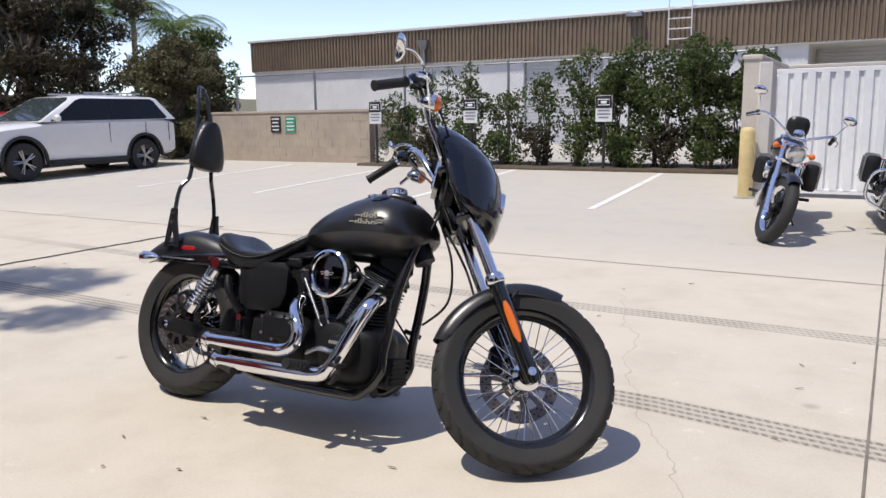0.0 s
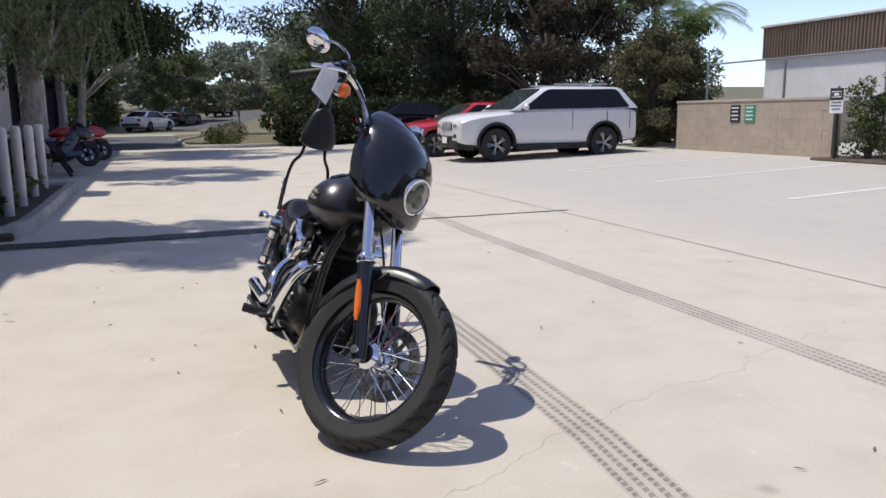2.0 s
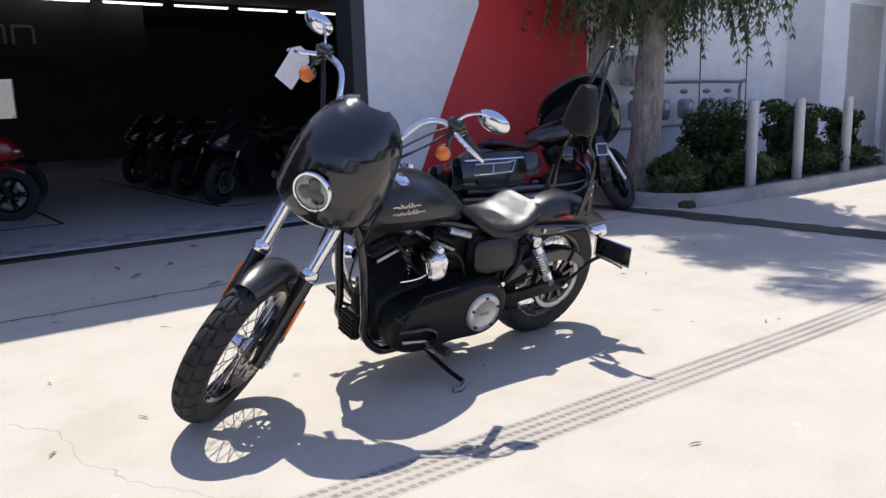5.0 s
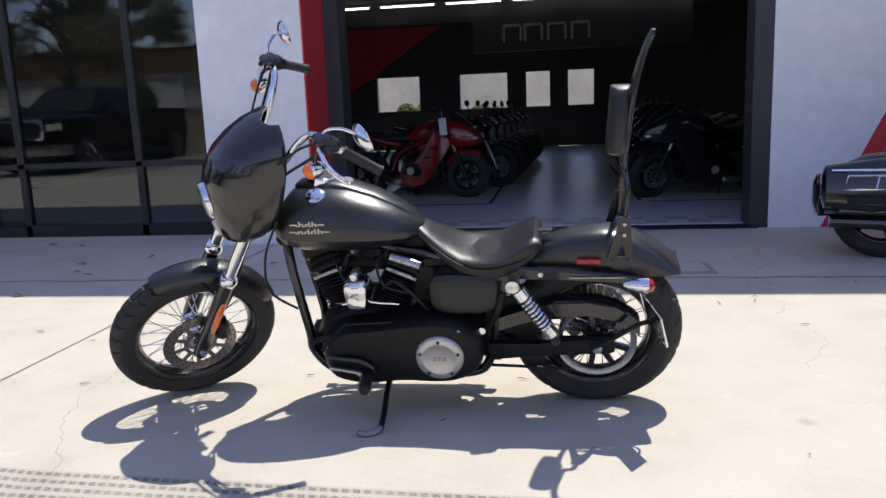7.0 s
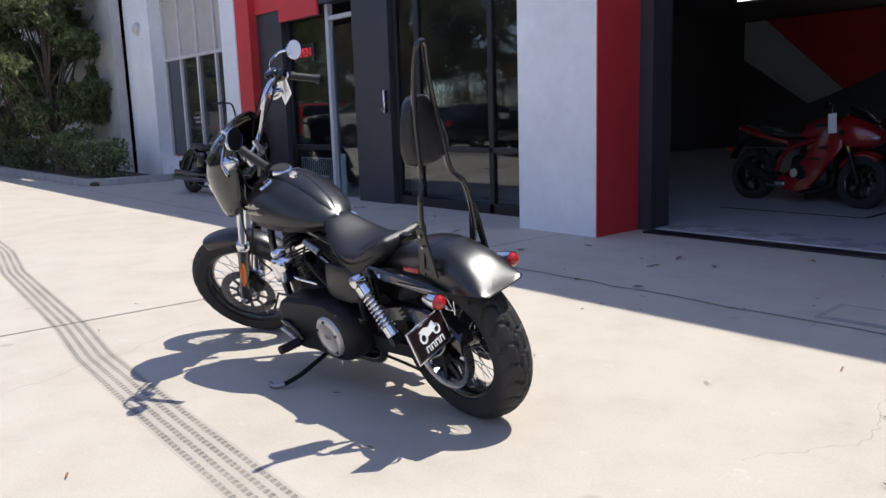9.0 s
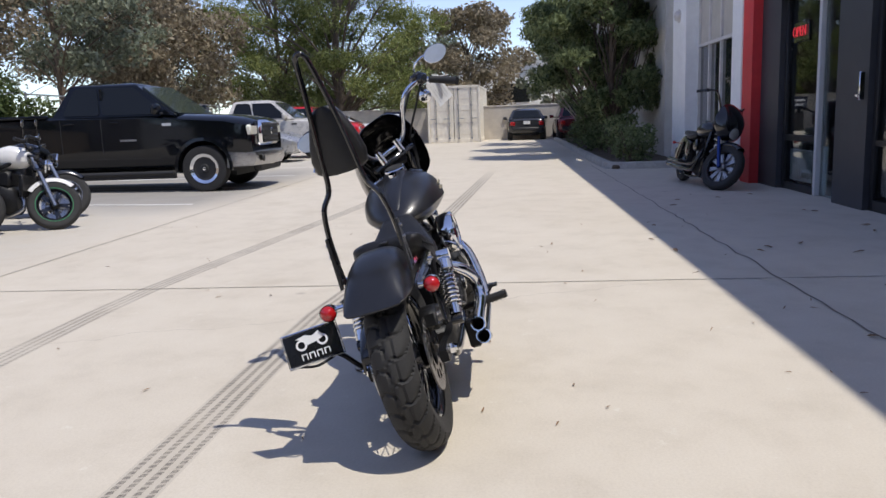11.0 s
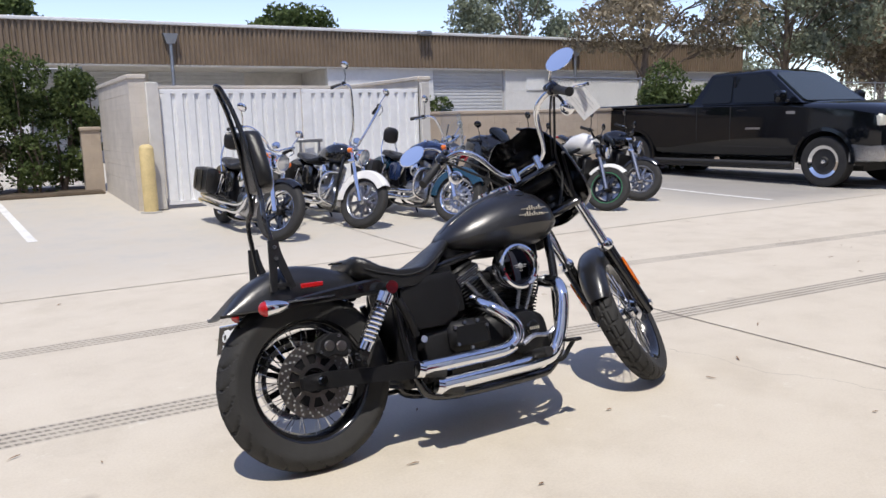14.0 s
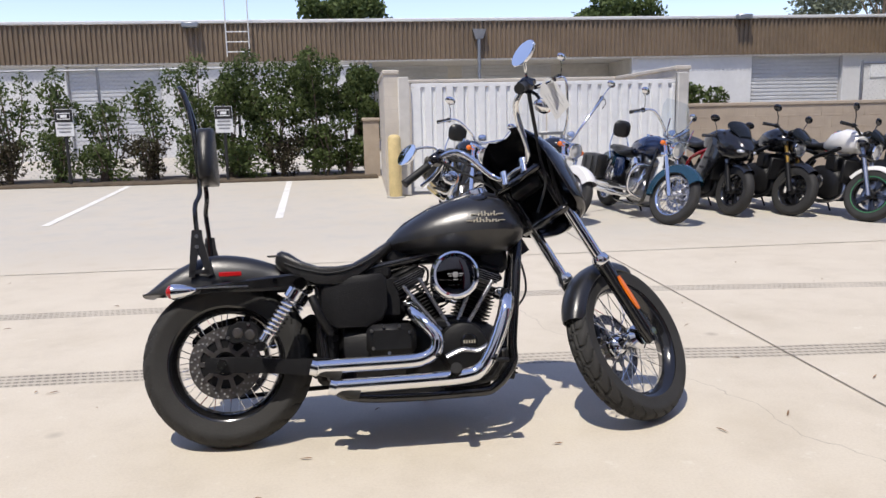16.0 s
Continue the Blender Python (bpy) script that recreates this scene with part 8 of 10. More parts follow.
moto("red and black sport motorcycle parked by the far garages", (-17.6, -2.25), (-17.3, -3.62), 10, -9, 1.42, Rf=0.30, Rr=0.315, wf=0.12, wr=0.18, rake=24, kind=(5, 0.12), rim=M_BLACK, spoke=M_BLACK, tank=M_RACERED, fender=M_BLACK, style="sport", fairing="sport", accent=M_RACERED, fork=M_STEEL, slider=M_CASE, metal=M_BLACK, engine=M_CASE)
moto("red sport motorcycle with white tail parked beside the drive", (-20.3, -2.1), (-20.0, -3.5), 10, -9, 1.42, Rf=0.30, Rr=0.315, wf=0.12, wr=0.18, rake=24, kind=(5, 0.12), rim=M_BLACK, spoke=M_BLACK, tank=M_RACERED, fender=M_RACERED, rear_fender=M_PEARL, style="sport", fairing="sport", accent=M_RACERED, fork=M_STEEL, slider=M_CASE, metal=M_BLACK, engine=M_CASE)
# showroom
SHOW = "motorcycles on the showroom floor"
moto("red sport motorcycle with full fairing on the showroom floor", (0.47, -7.0), (1.82, -7.3), -4, -7, 1.42, Rf=0.30, Rr=0.315, wf=0.12, wr=0.18, rake=24, kind=(5, 0.12), rim=M_BLACK, spoke=M_BLACK, tank=M_SHADERED, fender=M_SHADERED, style="sport", fairing="sport", accent=M_SHADERED, fork=M_BRONZE, slider=M_CASE, metal=M_BLACK, engine=M_CASE, group=SHOW)
tag = thing("price_tag", "white paper price tag hanging from the red sport motorcycle", "price tag", pose(0.74, -6.84, 0.93, 0, 4, -12))
part("sheet", Geo().box((0, 0, 0), (0.10, 0.004, 0.21), 0.001), M_PAPER, tag)
part("string", Geo().cyl((0, 0, 0.10), (0.01, -0.03, 0.20), 0.002, n=5), M_PAPER, tag)
row = moto("black naked motorcycle in the showroom row", (0.15, -8.2), (1.5, -8.5), -10, -8, 1.42, Rf=0.30, Rr=0.315, wf=0.12, wr=0.18, rake=25, kind=(5, 0.12), rim=M_BLACK, spoke=M_STEEL, style="naked", fairing="fly", fork=M_STEEL, slider=M_STEEL, metal=M_BLACK, engine=M_STEEL, group=SHOW)
for i in range(1, 6):
    copy_thing(row, Matrix.Translation((-0.05 * i, -1.05 * i, 0)) @ row.matrix_basis)
far = moto("black sport motorcycle in the opposite showroom row", (-1.75, -6.6), (-3.0, -7.1), 8, -8, 1.42, Rf=0.30, Rr=0.315, wf=0.12, wr=0.18, rake=24, kind=(5, 0.12), rim=M_BLACK, spoke=M_BLACK, tank=M_BLACK, fender=M_BLACK, rear_fender=M_BLACK, style="sport", fairing="sport", accent=M_CASE, fork=M_STEEL, slider=M_CASE, metal=M_BLACK, engine=M_STEEL, group=SHOW)
for i in range(1, 4):
    copy_thing(far, Matrix.Translation((-0.05 * i, -1.3 * i, 0)) @ far.matrix_basis)


# ---- cars ----
def cut_wheel_arches(geo, name, mat, wells):
    """The body shell with round wheel arches cut out of it."""
    body = new(name, mesh_of(name, geo, mat, 32))
    for x, z, r, w in wells:
        cutter = new("cutter", mesh_of("cutter", Geo().cyl((x, -w, z), (x, w, z), r, n=28), mat))
        md = body.modifiers.new("cut", "BOOLEAN")
        md.operation, md.solver, md.object = "DIFFERENCE", "EXACT", cutter
        bpy.context.view_layer.update()
        me = bpy.data.meshes.new_from_object(body.evaluated_get(bpy.context.evaluated_depsgraph_get()))
        body.modifiers.clear()
        bpy.data.objects.remove(cutter)
        body.data = me
    body.data.shade_smooth()
    body.data.set_sharp_from_angle(angle=radians(30))
    return body


def patch(A, B, C, D, u0, u1, v0, v1, th=0.01, lift=0.004, c=1.0):
    """A panel over part of the surface between the four corners (A, B below, D, C above)."""
    A, B, C, D = (Vector(q) for q in (A, B, C, D))

    def at(u, v):
        return (A * (1 - u) + B * u) * (1 - v) + (D * (1 - u) + C * u) * v

    nrm = (B - A).cross(D - A).normalized()
    mid = (A + B + C + D) / 4
    if nrm.dot(mid - Vector((mid.x * 0.98, 0, mid.z - 0.3))) < 0:
        nrm = -nrm
    g = Geo()
    rim = [(u0 + 0.03 * c, v0), (u1 - 0.03 * c, v0), (u1, v0 + 0.06), (u1, v1 - 0.08), (u1 - 0.04 * c, v1), (u0 + 0.04 * c, v1), (u0, v1 - 0.08), (u0, v0 + 0.06)]
    g.rings([[at(u, v) - nrm * th for u, v in rim], [at(u, v) + nrm * lift for u, v in rim]])
    return g


M_CARWHITE = paint("white_car_paint", (0.76, 0.76, 0.75), 0.22, 0, 0.04, 1.0, coat=0.7)
M_CARBLACK = paint("black_car_paint", (0.004, 0.005, 0.007), 0.07, 0, 0.1, 1.0, spec=0.45)
M_CARSILVER = paint("silver_car_paint", (0.42, 0.42, 0.42), 0.28, 0.6, 0.05, 1.0, coat=0.6)
M_CARCHAMPAGNE = paint("champagne_car_paint", (0.64, 0.61, 0.56), 0.28, 0.2, 0.05, 1.0, coat=0.6)
M_CARRED = paint("red_car_paint", (0.48, 0.015, 0.025), 0.2, 0, 0.05, 1.0, coat=0.8)
M_CARMAROON = paint("dark_red_car_paint", (0.14, 0.012, 0.018), 0.22, 0, 0.05, 1.0, coat=0.7)
M_CARGREY = paint("dark_grey_car_paint", (0.035, 0.037, 0.042), 0.24, 0.2, 0.06, 1.0, coat=0.6)
M_SCREEN = paint("windscreen_glass", (0.035, 0.045, 0.045), 0.04, 0, 0.05, 2.0, spec=0.5)
M_HEADCREAM = paint("clouded_headlamp", (0.62, 0.62, 0.54), 0.18, 0, 0.1, 4.0, coat=0.6)
M_TRIM = paint("black_plastic_trim", (0.02, 0.02, 0.021), 0.6, 0, 0.15, 6.0)


def car_wheel(t, x, y, R, rim_r, style, side):
    s = side
    w = part("wheel", Geo().lathe([(rim_r * 0.62, 0.0), (rim_r * 0.9, 0.02), (rim_r, 0.03), (rim_r + 0.012, 0.02), (rim_r, -0.16), (rim_r * 0.6, -0.12)], (0, 0, 0), (0, s, 0), 36, closed=True), M_TRIM, t, "", Matrix.Translation((x, y, R)))
    part("tyre", Geo().lathe([(rim_r, 0.025), (R * 0.86, 0.04), (R * 0.96, 0.03), (R, 0.0), (R, -0.17), (R * 0.95, -0.205), (rim_r, -0.2)], (0, 0, 0), (0, s, 0), 40), M_TYRE, w)
    part("brake_drum", Geo().lathe([(0, -0.09), (rim_r * 0.9, -0.09), (rim_r * 0.9, -0.15)], (0, 0, 0), (0, s, 0), 24), M_INK, w)
    g = Geo()
    if style == "steel":
        g.lathe([(rim_r * 0.78, 0.012), (rim_r * 0.98, 0.036), (rim_r * 0.98, 0.026), (rim_r * 0.78, 0.002)], (0, 0, 0), (0, s, 0), 36, closed=True)
        part("trim_ring", g, M_CHROME, w, "polished trim ring")
        g = Geo().lathe([(0, 0.03), (rim_r * 0.25, 0.03), (rim_r * 0.3, 0.0), (rim_r * 0.8, 0.0), (rim_r * 0.8, -0.02)], (0, 0, 0), (0, s, 0), 28)
        part("wheel_disc", g, M_TRIM, w)
        part("hub_cap", Geo().lathe([(0, 0.045), (0.03, 0.042), (0.036, 0.03)], (0, 0, 0), (0, s, 0), 16), M_CHROME, w)
    else:
        for i in range(style):
            m = Matrix.Rotation(2 * math.pi * i / style, 4, "Y")
            for f in (-0.13, 0.13):
                e = Vector((rim_r * 0.95 * math.cos(f), 0, rim_r * 0.95 * math.sin(f)))
                g.tube([(0.04, s * 0.012, 0.0), e * 0.55 + Vector((0, s * 0.02, 0)), e + Vector((0, s * 0.018, 0))], [0.022, 0.017, 0.016], 6, m=m)
        part("spokes", g, M_STEEL, w)
        part("hub_cap", Geo().lathe([(0, 0.03), (0.05, 0.026), (0.06, 0.0)], (0, 0, 0), (0, s, 0), 18), M_STEEL, w)
    return w


def car(label, name, category, x, y, heading, paint_mat, rows, cabin, wb, half, R=0.36, rim_r=0.24, style=5, splits=(0.5,), face="suv", trim=True, group="", bed=None, second=None, ladder=False):
    """A car: x runs forward from the front axle. rows: (x, half width, sill, shoulder, top); cabin: base front, roof front, roof rear, base rear as (x, z), then half widths at base and roof."""
    t = thing(name, label, category, pose(x, y, rise(x, y), 0, 0, heading), group)

    def p(nm, geo, mat, lab="", parent=None, fix=True):
        return part(nm, geo, mat, parent or t, lab, None, 40.0, fix)

    rings = []
    for a, w, b, sh, tp in rows:
        halfring = [(0, b), (w * 0.86, b), (w * 0.97, b + 0.06), (w, b + 0.22), (w, (b + sh) / 2 + 0.1), (w * 0.985, sh - 0.04), (w * 0.93, sh), (w * 0.6, tp - 0.01), (0, tp)]
        rings.append([(a, q, z) for q, z in halfring] + [(a, -q, z) for q, z in reversed(halfring[1:-1])])
    body = cut_wheel_arches(Geo().rings(rings), "body", paint_mat, [(0, R + 0.02, R + 0.07, half + 0.2), (-wb, R + 0.02, R + 0.07, half + 0.2)])
    body.parent = t
    nose, tail = rows[-1][0], rows[0][0]
    for cx in (0, -wb):
        p("wheel_well", Geo().lathe([(R + 0.066, -half + 0.06), (R + 0.066, half - 0.06)], (cx, 0, R + 0.02), (0, 1, 0), 24, a0=-100, a1=100).box((cx, 0, R + 0.05), (2 * R + 0.1, half * 1.25, R)), M_INK)
        for s in (-1, 1):
            car_wheel(t, cx, s * (half - 0.04), R, rim_r, style, s)
            if trim:
                p("arch_trim", Geo().lathe([(R + 0.062, half - 0.03), (R + 0.115, half - 0.02), (R + 0.12, half + 0.012), (R + 0.062, half + 0.018)], (cx, 0, R + 0.02), (0, s, 0), 24, closed=True, a0=-96, a1=96), M_TRIM if face != "truck" else paint_mat)
    (ax, az), (bx, bz), (cx, cz), (dx, dz), hw, hr = cabin
    lo = [(ax, hw * 0.93, az), (ax, 0, az), (ax, -hw * 0.93, az), (dx, -hw * 0.93, dz), (dx, 0, dz), (dx, hw * 0.93, dz)]
    hi = [(bx, hr * 0.93, bz - 0.02), (bx, 0, bz - 0.02), (bx, -hr * 0.93, bz - 0.02), (cx, -hr * 0.93, cz - 0.02), (cx, 0, cz - 0.02), (cx, hr * 0.93, cz - 0.02)]
    mx, mz = (bx + cx) / 2, max(bz, cz) + 0.035
    eave = [Vector(q) * 0.06 + Vector(r) * 0.94 for q, r in zip(lo, hi)]
    rim = [Vector((mx + (q[0] - mx) * 0.94, q[1] * 0.95, q[2] + 0.004)) for q in hi]
    crown = [Vector((mx + (q[0] - mx) * 0.6, q[1] * 0.6, mz - 0.006)) for q in hi]
    p("roof", Geo().rings([lo, eave, rim, crown]), second or paint_mat)
    wsm = p("windscreen", patch((ax, -hw * 0.93, az), (ax, hw * 0.93, az), (bx, hr * 0.93, bz - 0.02), (bx, -hr * 0.93, bz - 0.02), 0.06, 0.94, 0.04, 0.93, lift=0.022), M_SCREEN)
    p("rear_window", patch((dx, -hw * 0.93, dz), (dx, hw * 0.93, dz), (cx, hr * 0.93, cz - 0.02), (cx, -hr * 0.93, cz - 0.02), 0.08, 0.92, 0.10, 0.9, lift=0.022), M_TINT)
    gap = 0.012 if face == "truck" else 0.003
    cuts = [0.07] + list(splits) + [0.93]
    for s in (-1, 1):
        if face != "truck":
            p("pillar_trim", patch((ax, s * hw * 0.93, az), (dx, s * hw * 0.93, dz), (cx, s * hr * 0.93, cz - 0.02), (bx, s * hr * 0.93, bz - 0.02), 0.06, 0.94, 0.03, 0.92, lift=0.010), M_TRIM)
        for u0, u1 in zip(cuts, cuts[1:]):
            p("window", patch((ax, s * hw * 0.93, az), (dx, s * hw * 0.93, dz), (cx, s * hr * 0.93, cz - 0.02), (bx, s * hr * 0.93, bz - 0.02), u0 + gap, u1 - gap, 0.05, 0.90, lift=0.017, c=0.15 if face != "truck" else 0.6), M_TINT)
            dxm = ax + (dx - ax) * (u0 + 0.8 * (u1 - u0))
            p("door_handle", Geo().box((dxm, s * (half + 0.006), az - 0.10), (0.17, 0.025, 0.03), 0.008), paint_mat if trim else M_CHROME)
            xm = ax + (dx - ax) * u1
            p("door_gap", Geo().box((xm, s * (half - 0.004), (az + R + 0.3) / 2), (0.010, 0.014, az - R - 0.36), 0.0), M_INK)
        big = 1.35 if face == "truck" else 1.0
        mm = p("mirror", Geo().box((ax - 0.28, s * (half + 0.10 * big), az + 0.08 * big), (0.12, 0.20 * big, 0.15 * big), 0.045), paint_mat)
        p("mirror_arm", Geo().box((ax - 0.26, s * (half + 0.0), az + 0.04), (0.06, 0.10, 0.04), 0.01), M_TRIM, parent=mm)
    # nose
    w = rows[-1][1]
    nz = rows[-1][4]
    if face == "suv":
        p("grille", Geo().box((nose - 0.02, 0, nz - 0.13), (0.08, w * 1.1, 0.17), 0.02), M_TRIM)
        for i in range(7):
            p("grille_slot_frame", Geo().box((nose + 0.025, (i - 3) * w * 0.152, nz - 0.13), (0.02, 0.028, 0.16), 0.006), paint_mat)
        p("lower_bumper", Geo().box((nose - 0.05, 0, 0.42), (0.16, w * 1.9, 0.20), 0.05), M_TRIM)
        p("lower_grille", Geo().box((nose + 0.02, 0, 0.56), (0.05, w * 1.1, 0.09), 0.02), M_INK)
        for s in (-1, 1):
            p("headlamp", Geo().box((nose - 0.07, s * w * 0.84, nz - 0.12), (0.18, w * 0.42, 0.14), 0.04), M_LENSGLASS)
            p("fog_lamp", Geo().box((nose - 0.015, s * w * 0.8, 0.60), (0.08, 0.2, 0.1), 0.03), M_INK)
    elif face == "truck":
        gr = p("grille", Geo().box((nose + 0.01, 0, nz - 0.24), (0.12, w * 1.20, 0.46), 0.05), M_CHROME, "chrome framed grille")
        p("grille_mesh", Geo().box((nose + 0.06, 0, nz - 0.25), (0.05, w * 1.02, 0.35), 0.02), M_INK, parent=gr)
        for i in range(4):
            p("grille_bar", Geo().box((nose + 0.085, 0, nz - 0.37 + i * 0.08), (0.02, w * 1.0, 0.022), 0.006), M_CASE, parent=gr)
        p("badge", Geo().lathe([(0.045, -0.01), (0.06, 0), (0.045, 0.01)], (nose + 0.10, 0, nz - 0.22), (1, 0, 0), 24, closed=True), M_CHROME, parent=gr)
        bp = p("bumper", Geo().rings([[(nose + a, yy, z) for a, z in ((-0.12 + c, 0.42), (0.06 + c, 0.44), (0.12 + c, 0.54), (0.10 + c, 0.68), (-0.1 + c, 0.70))] for yy, c in ((-w * 1.08, -0.34), (-w * 0.98, -0.06), (-w * 0.6, 0.04), (0, 0.06), (w * 0.6, 0.04), (w * 0.98, -0.06), (w * 1.08, -0.34))]), M_STEEL, "chrome front bumper")
        p("valance", Geo().box((nose - 0.02, 0, 0.40), (0.14, w * 1.4, 0.16), 0.03), M_TRIM)
        for s in (-1, 1):
            p("headlamp", Geo().box((nose - 0.155, s * w * 0.815, nz - 0.19), (0.32, w * 0.42, 0.20), 0.03), M_HEADCREAM, "large clouded headlamp")
            p("fog_lamp", Geo().lathe([(0, 0.03), (0.05, 0.02), (0.06, 0.0)], (nose + 0.13, s * w * 0.78, 0.56), (1, 0, 0), 18), M_INK, parent=bp)
    else:
        p("grille", Geo().box((nose - 0.03, 0, nz - 0.16), (0.08, w * 0.7, 0.10), 0.03), M_TRIM)
        p("lower_grille", Geo().box((nose + 0.005, 0, 0.36), (0.06, w * 1.1, 0.16), 0.04), M_INK)
        for s in (-1, 1):
            p("headlamp", Geo().box((nose - 0.13, s * w * 0.80, nz - 0.13), (0.30, w * 0.36, 0.12), 0.05), M_LENSGLASS)
            p("fog_lamp", Geo().box((nose - 0.03, s * w * 0.82, 0.38), (0.08, 0.14, 0.08), 0.03), M_INK)
    p("number_plate", Geo().box((nose + 0.06, 0, 0.50), (0.012, 0.30, 0.15), 0.003), M_SIGNWHITE)
    # tail
    wt = rows[0][1]
    for s in (-1, 1):
        p("tail_light", Geo().box((tail + 0.07, s * (wt - 0.09), rows[0][3] - 0.10), (0.20, 0.24, 0.22), 0.05), M_REDLENS)
    p("rear_bumper", Geo().box((tail + 0.02, 0, 0.50), (0.18, wt * 1.9, 0.18), 0.05), M_CHROME if face == "truck" else M_TRIM)
    p("number_plate", Geo().box((tail - 0.02, 0, 0.80), (0.012, 0.30, 0.15), 0.003), M_SIGNWHITE)
    if trim:
        for s in (-1, 1):
            p("sill", Geo().box((-wb / 2, s * (half - 0.01), 0.33), (wb - 2 * R - 0.2, 0.06, 0.14), 0.02), M_TRIM)
    if ladder:
        for s in (-1, 1):
            p("side_step", Geo().tube([(-0.55, s * (half + 0.02), 0.36), (-wb + 0.6, s * (half + 0.02), 0.36)], 0.04, 10), M_TRIM)
            p("roof_rail", Geo().tube([(bx - 0.3, s * hr * 0.8, mz + 0.03), (cx + 0.3, s * hr * 0.8, mz + 0.03)], 0.018, 8), M_STEEL) if face == "suv" else None
    if bed:
        for s in (-1, 1):
            p("cab_pillar_line", Geo().box(((bx + cx) / 2 - 0.02, s * (hw * 0.45 + hr * 0.48 + 0.012), (az + bz) / 2 - 0.02), (0.05, 0.012, bz - az - 0.12), 0.003), paint_mat)
            p("side_badge", Geo().box((-0.62, s * (half + 0.002), az - 0.16), (0.17, 0.008, 0.05), 0.002), M_CHROME)
            p("lettering", Geo().box((-1.35, s * (half + 0.002), az - 0.42), (0.30, 0.006, 0.035), 0.001), M_STEEL, "plain metal bar in place of a name")
        x0, x1, zt = bed
        p("bed_floor", Geo().box(((x0 + x1) / 2, 0, zt - 0.02), (x1 - x0 - 0.2, half * 1.5, 0.03)), M_INK)
        for s in (-1, 1):
            p("bed_rail", Geo().box(((x0 + x1) / 2, s * (half - 0.07), zt + 0.02), (x1 - x0, 0.14, 0.06), 0.02), paint_mat)
        p("tailgate", Geo().box((x0 + 0.03, 0, zt + 0.01), (0.08, half * 1.8, 0.07), 0.02), paint_mat)
    return t


SUV_ROWS = [(-3.90, 0.80, 0.50, 1.06, 1.12), (-3.84, 0.90, 0.44, 1.14, 1.18), (-3.5, 0.955, 0.38, 1.20, 1.23), (-2.0, 0.968, 0.33, 1.19, 1.22), (-0.9, 0.968, 0.33, 1.17, 1.20), (-0.3, 0.962, 0.35, 1.12, 1.18), (0.3, 0.95, 0.37, 1.06, 1.14), (0.66, 0.91, 0.40, 0.99, 1.08), (0.82, 0.80, 0.44, 0.94, 1.02), (0.88, 0.66, 0.48, 0.86, 0.95)]
SUV_CAB = ((-0.42, 1.17), (-1.36, 1.73), (-3.44, 1.73), (-3.86, 1.21), 1.0, 0.79)
car("white sport utility vehicle with dark glass and black wheel arches", "suv", "car", -14.05, 6.76, -90, M_CARWHITE, SUV_ROWS, SUV_CAB, 2.91, 0.968, 0.385, 0.255, 5, (0.46, 0.74), "suv", True, ladder=True)
HATCH_ROWS = [(-3.35, 0.74, 0.42, 0.86, 0.92), (-3.28, 0.84, 0.34, 0.92, 0.97), (-2.8, 0.895, 0.26, 0.95, 1.0), (-1.2, 0.90, 0.22, 0.93, 0.98), (-0.3, 0.895, 0.24, 0.90, 0.97), (0.4, 0.87, 0.24, 0.80, 0.90), (0.74, 0.80, 0.26, 0.70, 0.80), (0.86, 0.66, 0.30, 0.62, 0.72)]
HATCH_CAB = ((-0.45, 0.93), (-1.25, 1.42), (-2.75, 1.40), (-3.22, 0.96), 0.90, 0.66)
car("bright red hatchback with dark grille parked beside the white vehicle", "hatchback", "car", -16.9, 6.3, -90, M_CARRED, HATCH_ROWS, HATCH_CAB, 2.64, 0.90, 0.32, 0.23, 5, (0.42, 0.78), "low", False)
car("red sedan parked behind the red hatchback", "sedan", "car", -19.8, 7.6, -90, M_CARRED, HATCH_ROWS, HATCH_CAB, 2.64, 0.90, 0.32, 0.23, 5, (0.42, 0.78), "low", False)
SEDAN_ROWS = [(-3.75, 0.72, 0.44, 0.92, 0.98), (-3.66, 0.84, 0.34, 0.98, 1.04), (-3.0, 0.905, 0.26, 0.98, 1.04), (-1.2, 0.91, 0.22, 0.95, 1.0), (-0.3, 0.905, 0.24, 0.90, 0.98), (0.45, 0.88, 0.24, 0.80, 0.90), (0.80, 0.80, 0.26, 0.68, 0.78), (0.92, 0.64, 0.30, 0.60, 0.70)]
SEDAN_CAB = ((-0.35, 0.95), (-1.2, 1.44), (-2.35, 1.44), (-3.25, 1.02), 0.91, 0.66)
car("black sedan backed into a bay under the trees", "sedan", "car", -24.4, 10.2, 90, M_CARBLACK, SEDAN_ROWS, SEDAN_CAB, 2.7, 0.91, 0.33, 0.23, 5, (0.45, 0.82), "low", False)
BASE_ROWS = [(-4.85, 0.93, 0.55, 1.18, 1.20), (-4.80, 0.98, 0.50, 1.22, 1.23), (-4.0, 1.0, 0.46, 1.22, 1.23), (-2.6, 1.0, 0.42, 1.22, 1.23), (-0.9, 1.0, 0.42, 1.20, 1.24), (-0.3, 1.0, 0.44, 1.16, 1.22), (0.4, 0.985, 0.48, 1.13, 1.20), (0.76, 0.96, 0.52, 1.09, 1.165), (0.88, 0.91, 0.54, 1.05, 1.13)]
TRUCK_ROWS = [(a, w, b * 1.04, c * 1.08, e * 1.08) for a, w, b, c, e in BASE_ROWS]
TRUCK_CAB = ((-0.62, 1.30), (-1.38, 1.92), (-2.70, 1.93), (-2.95, 1.32), 1.02, 0.80)
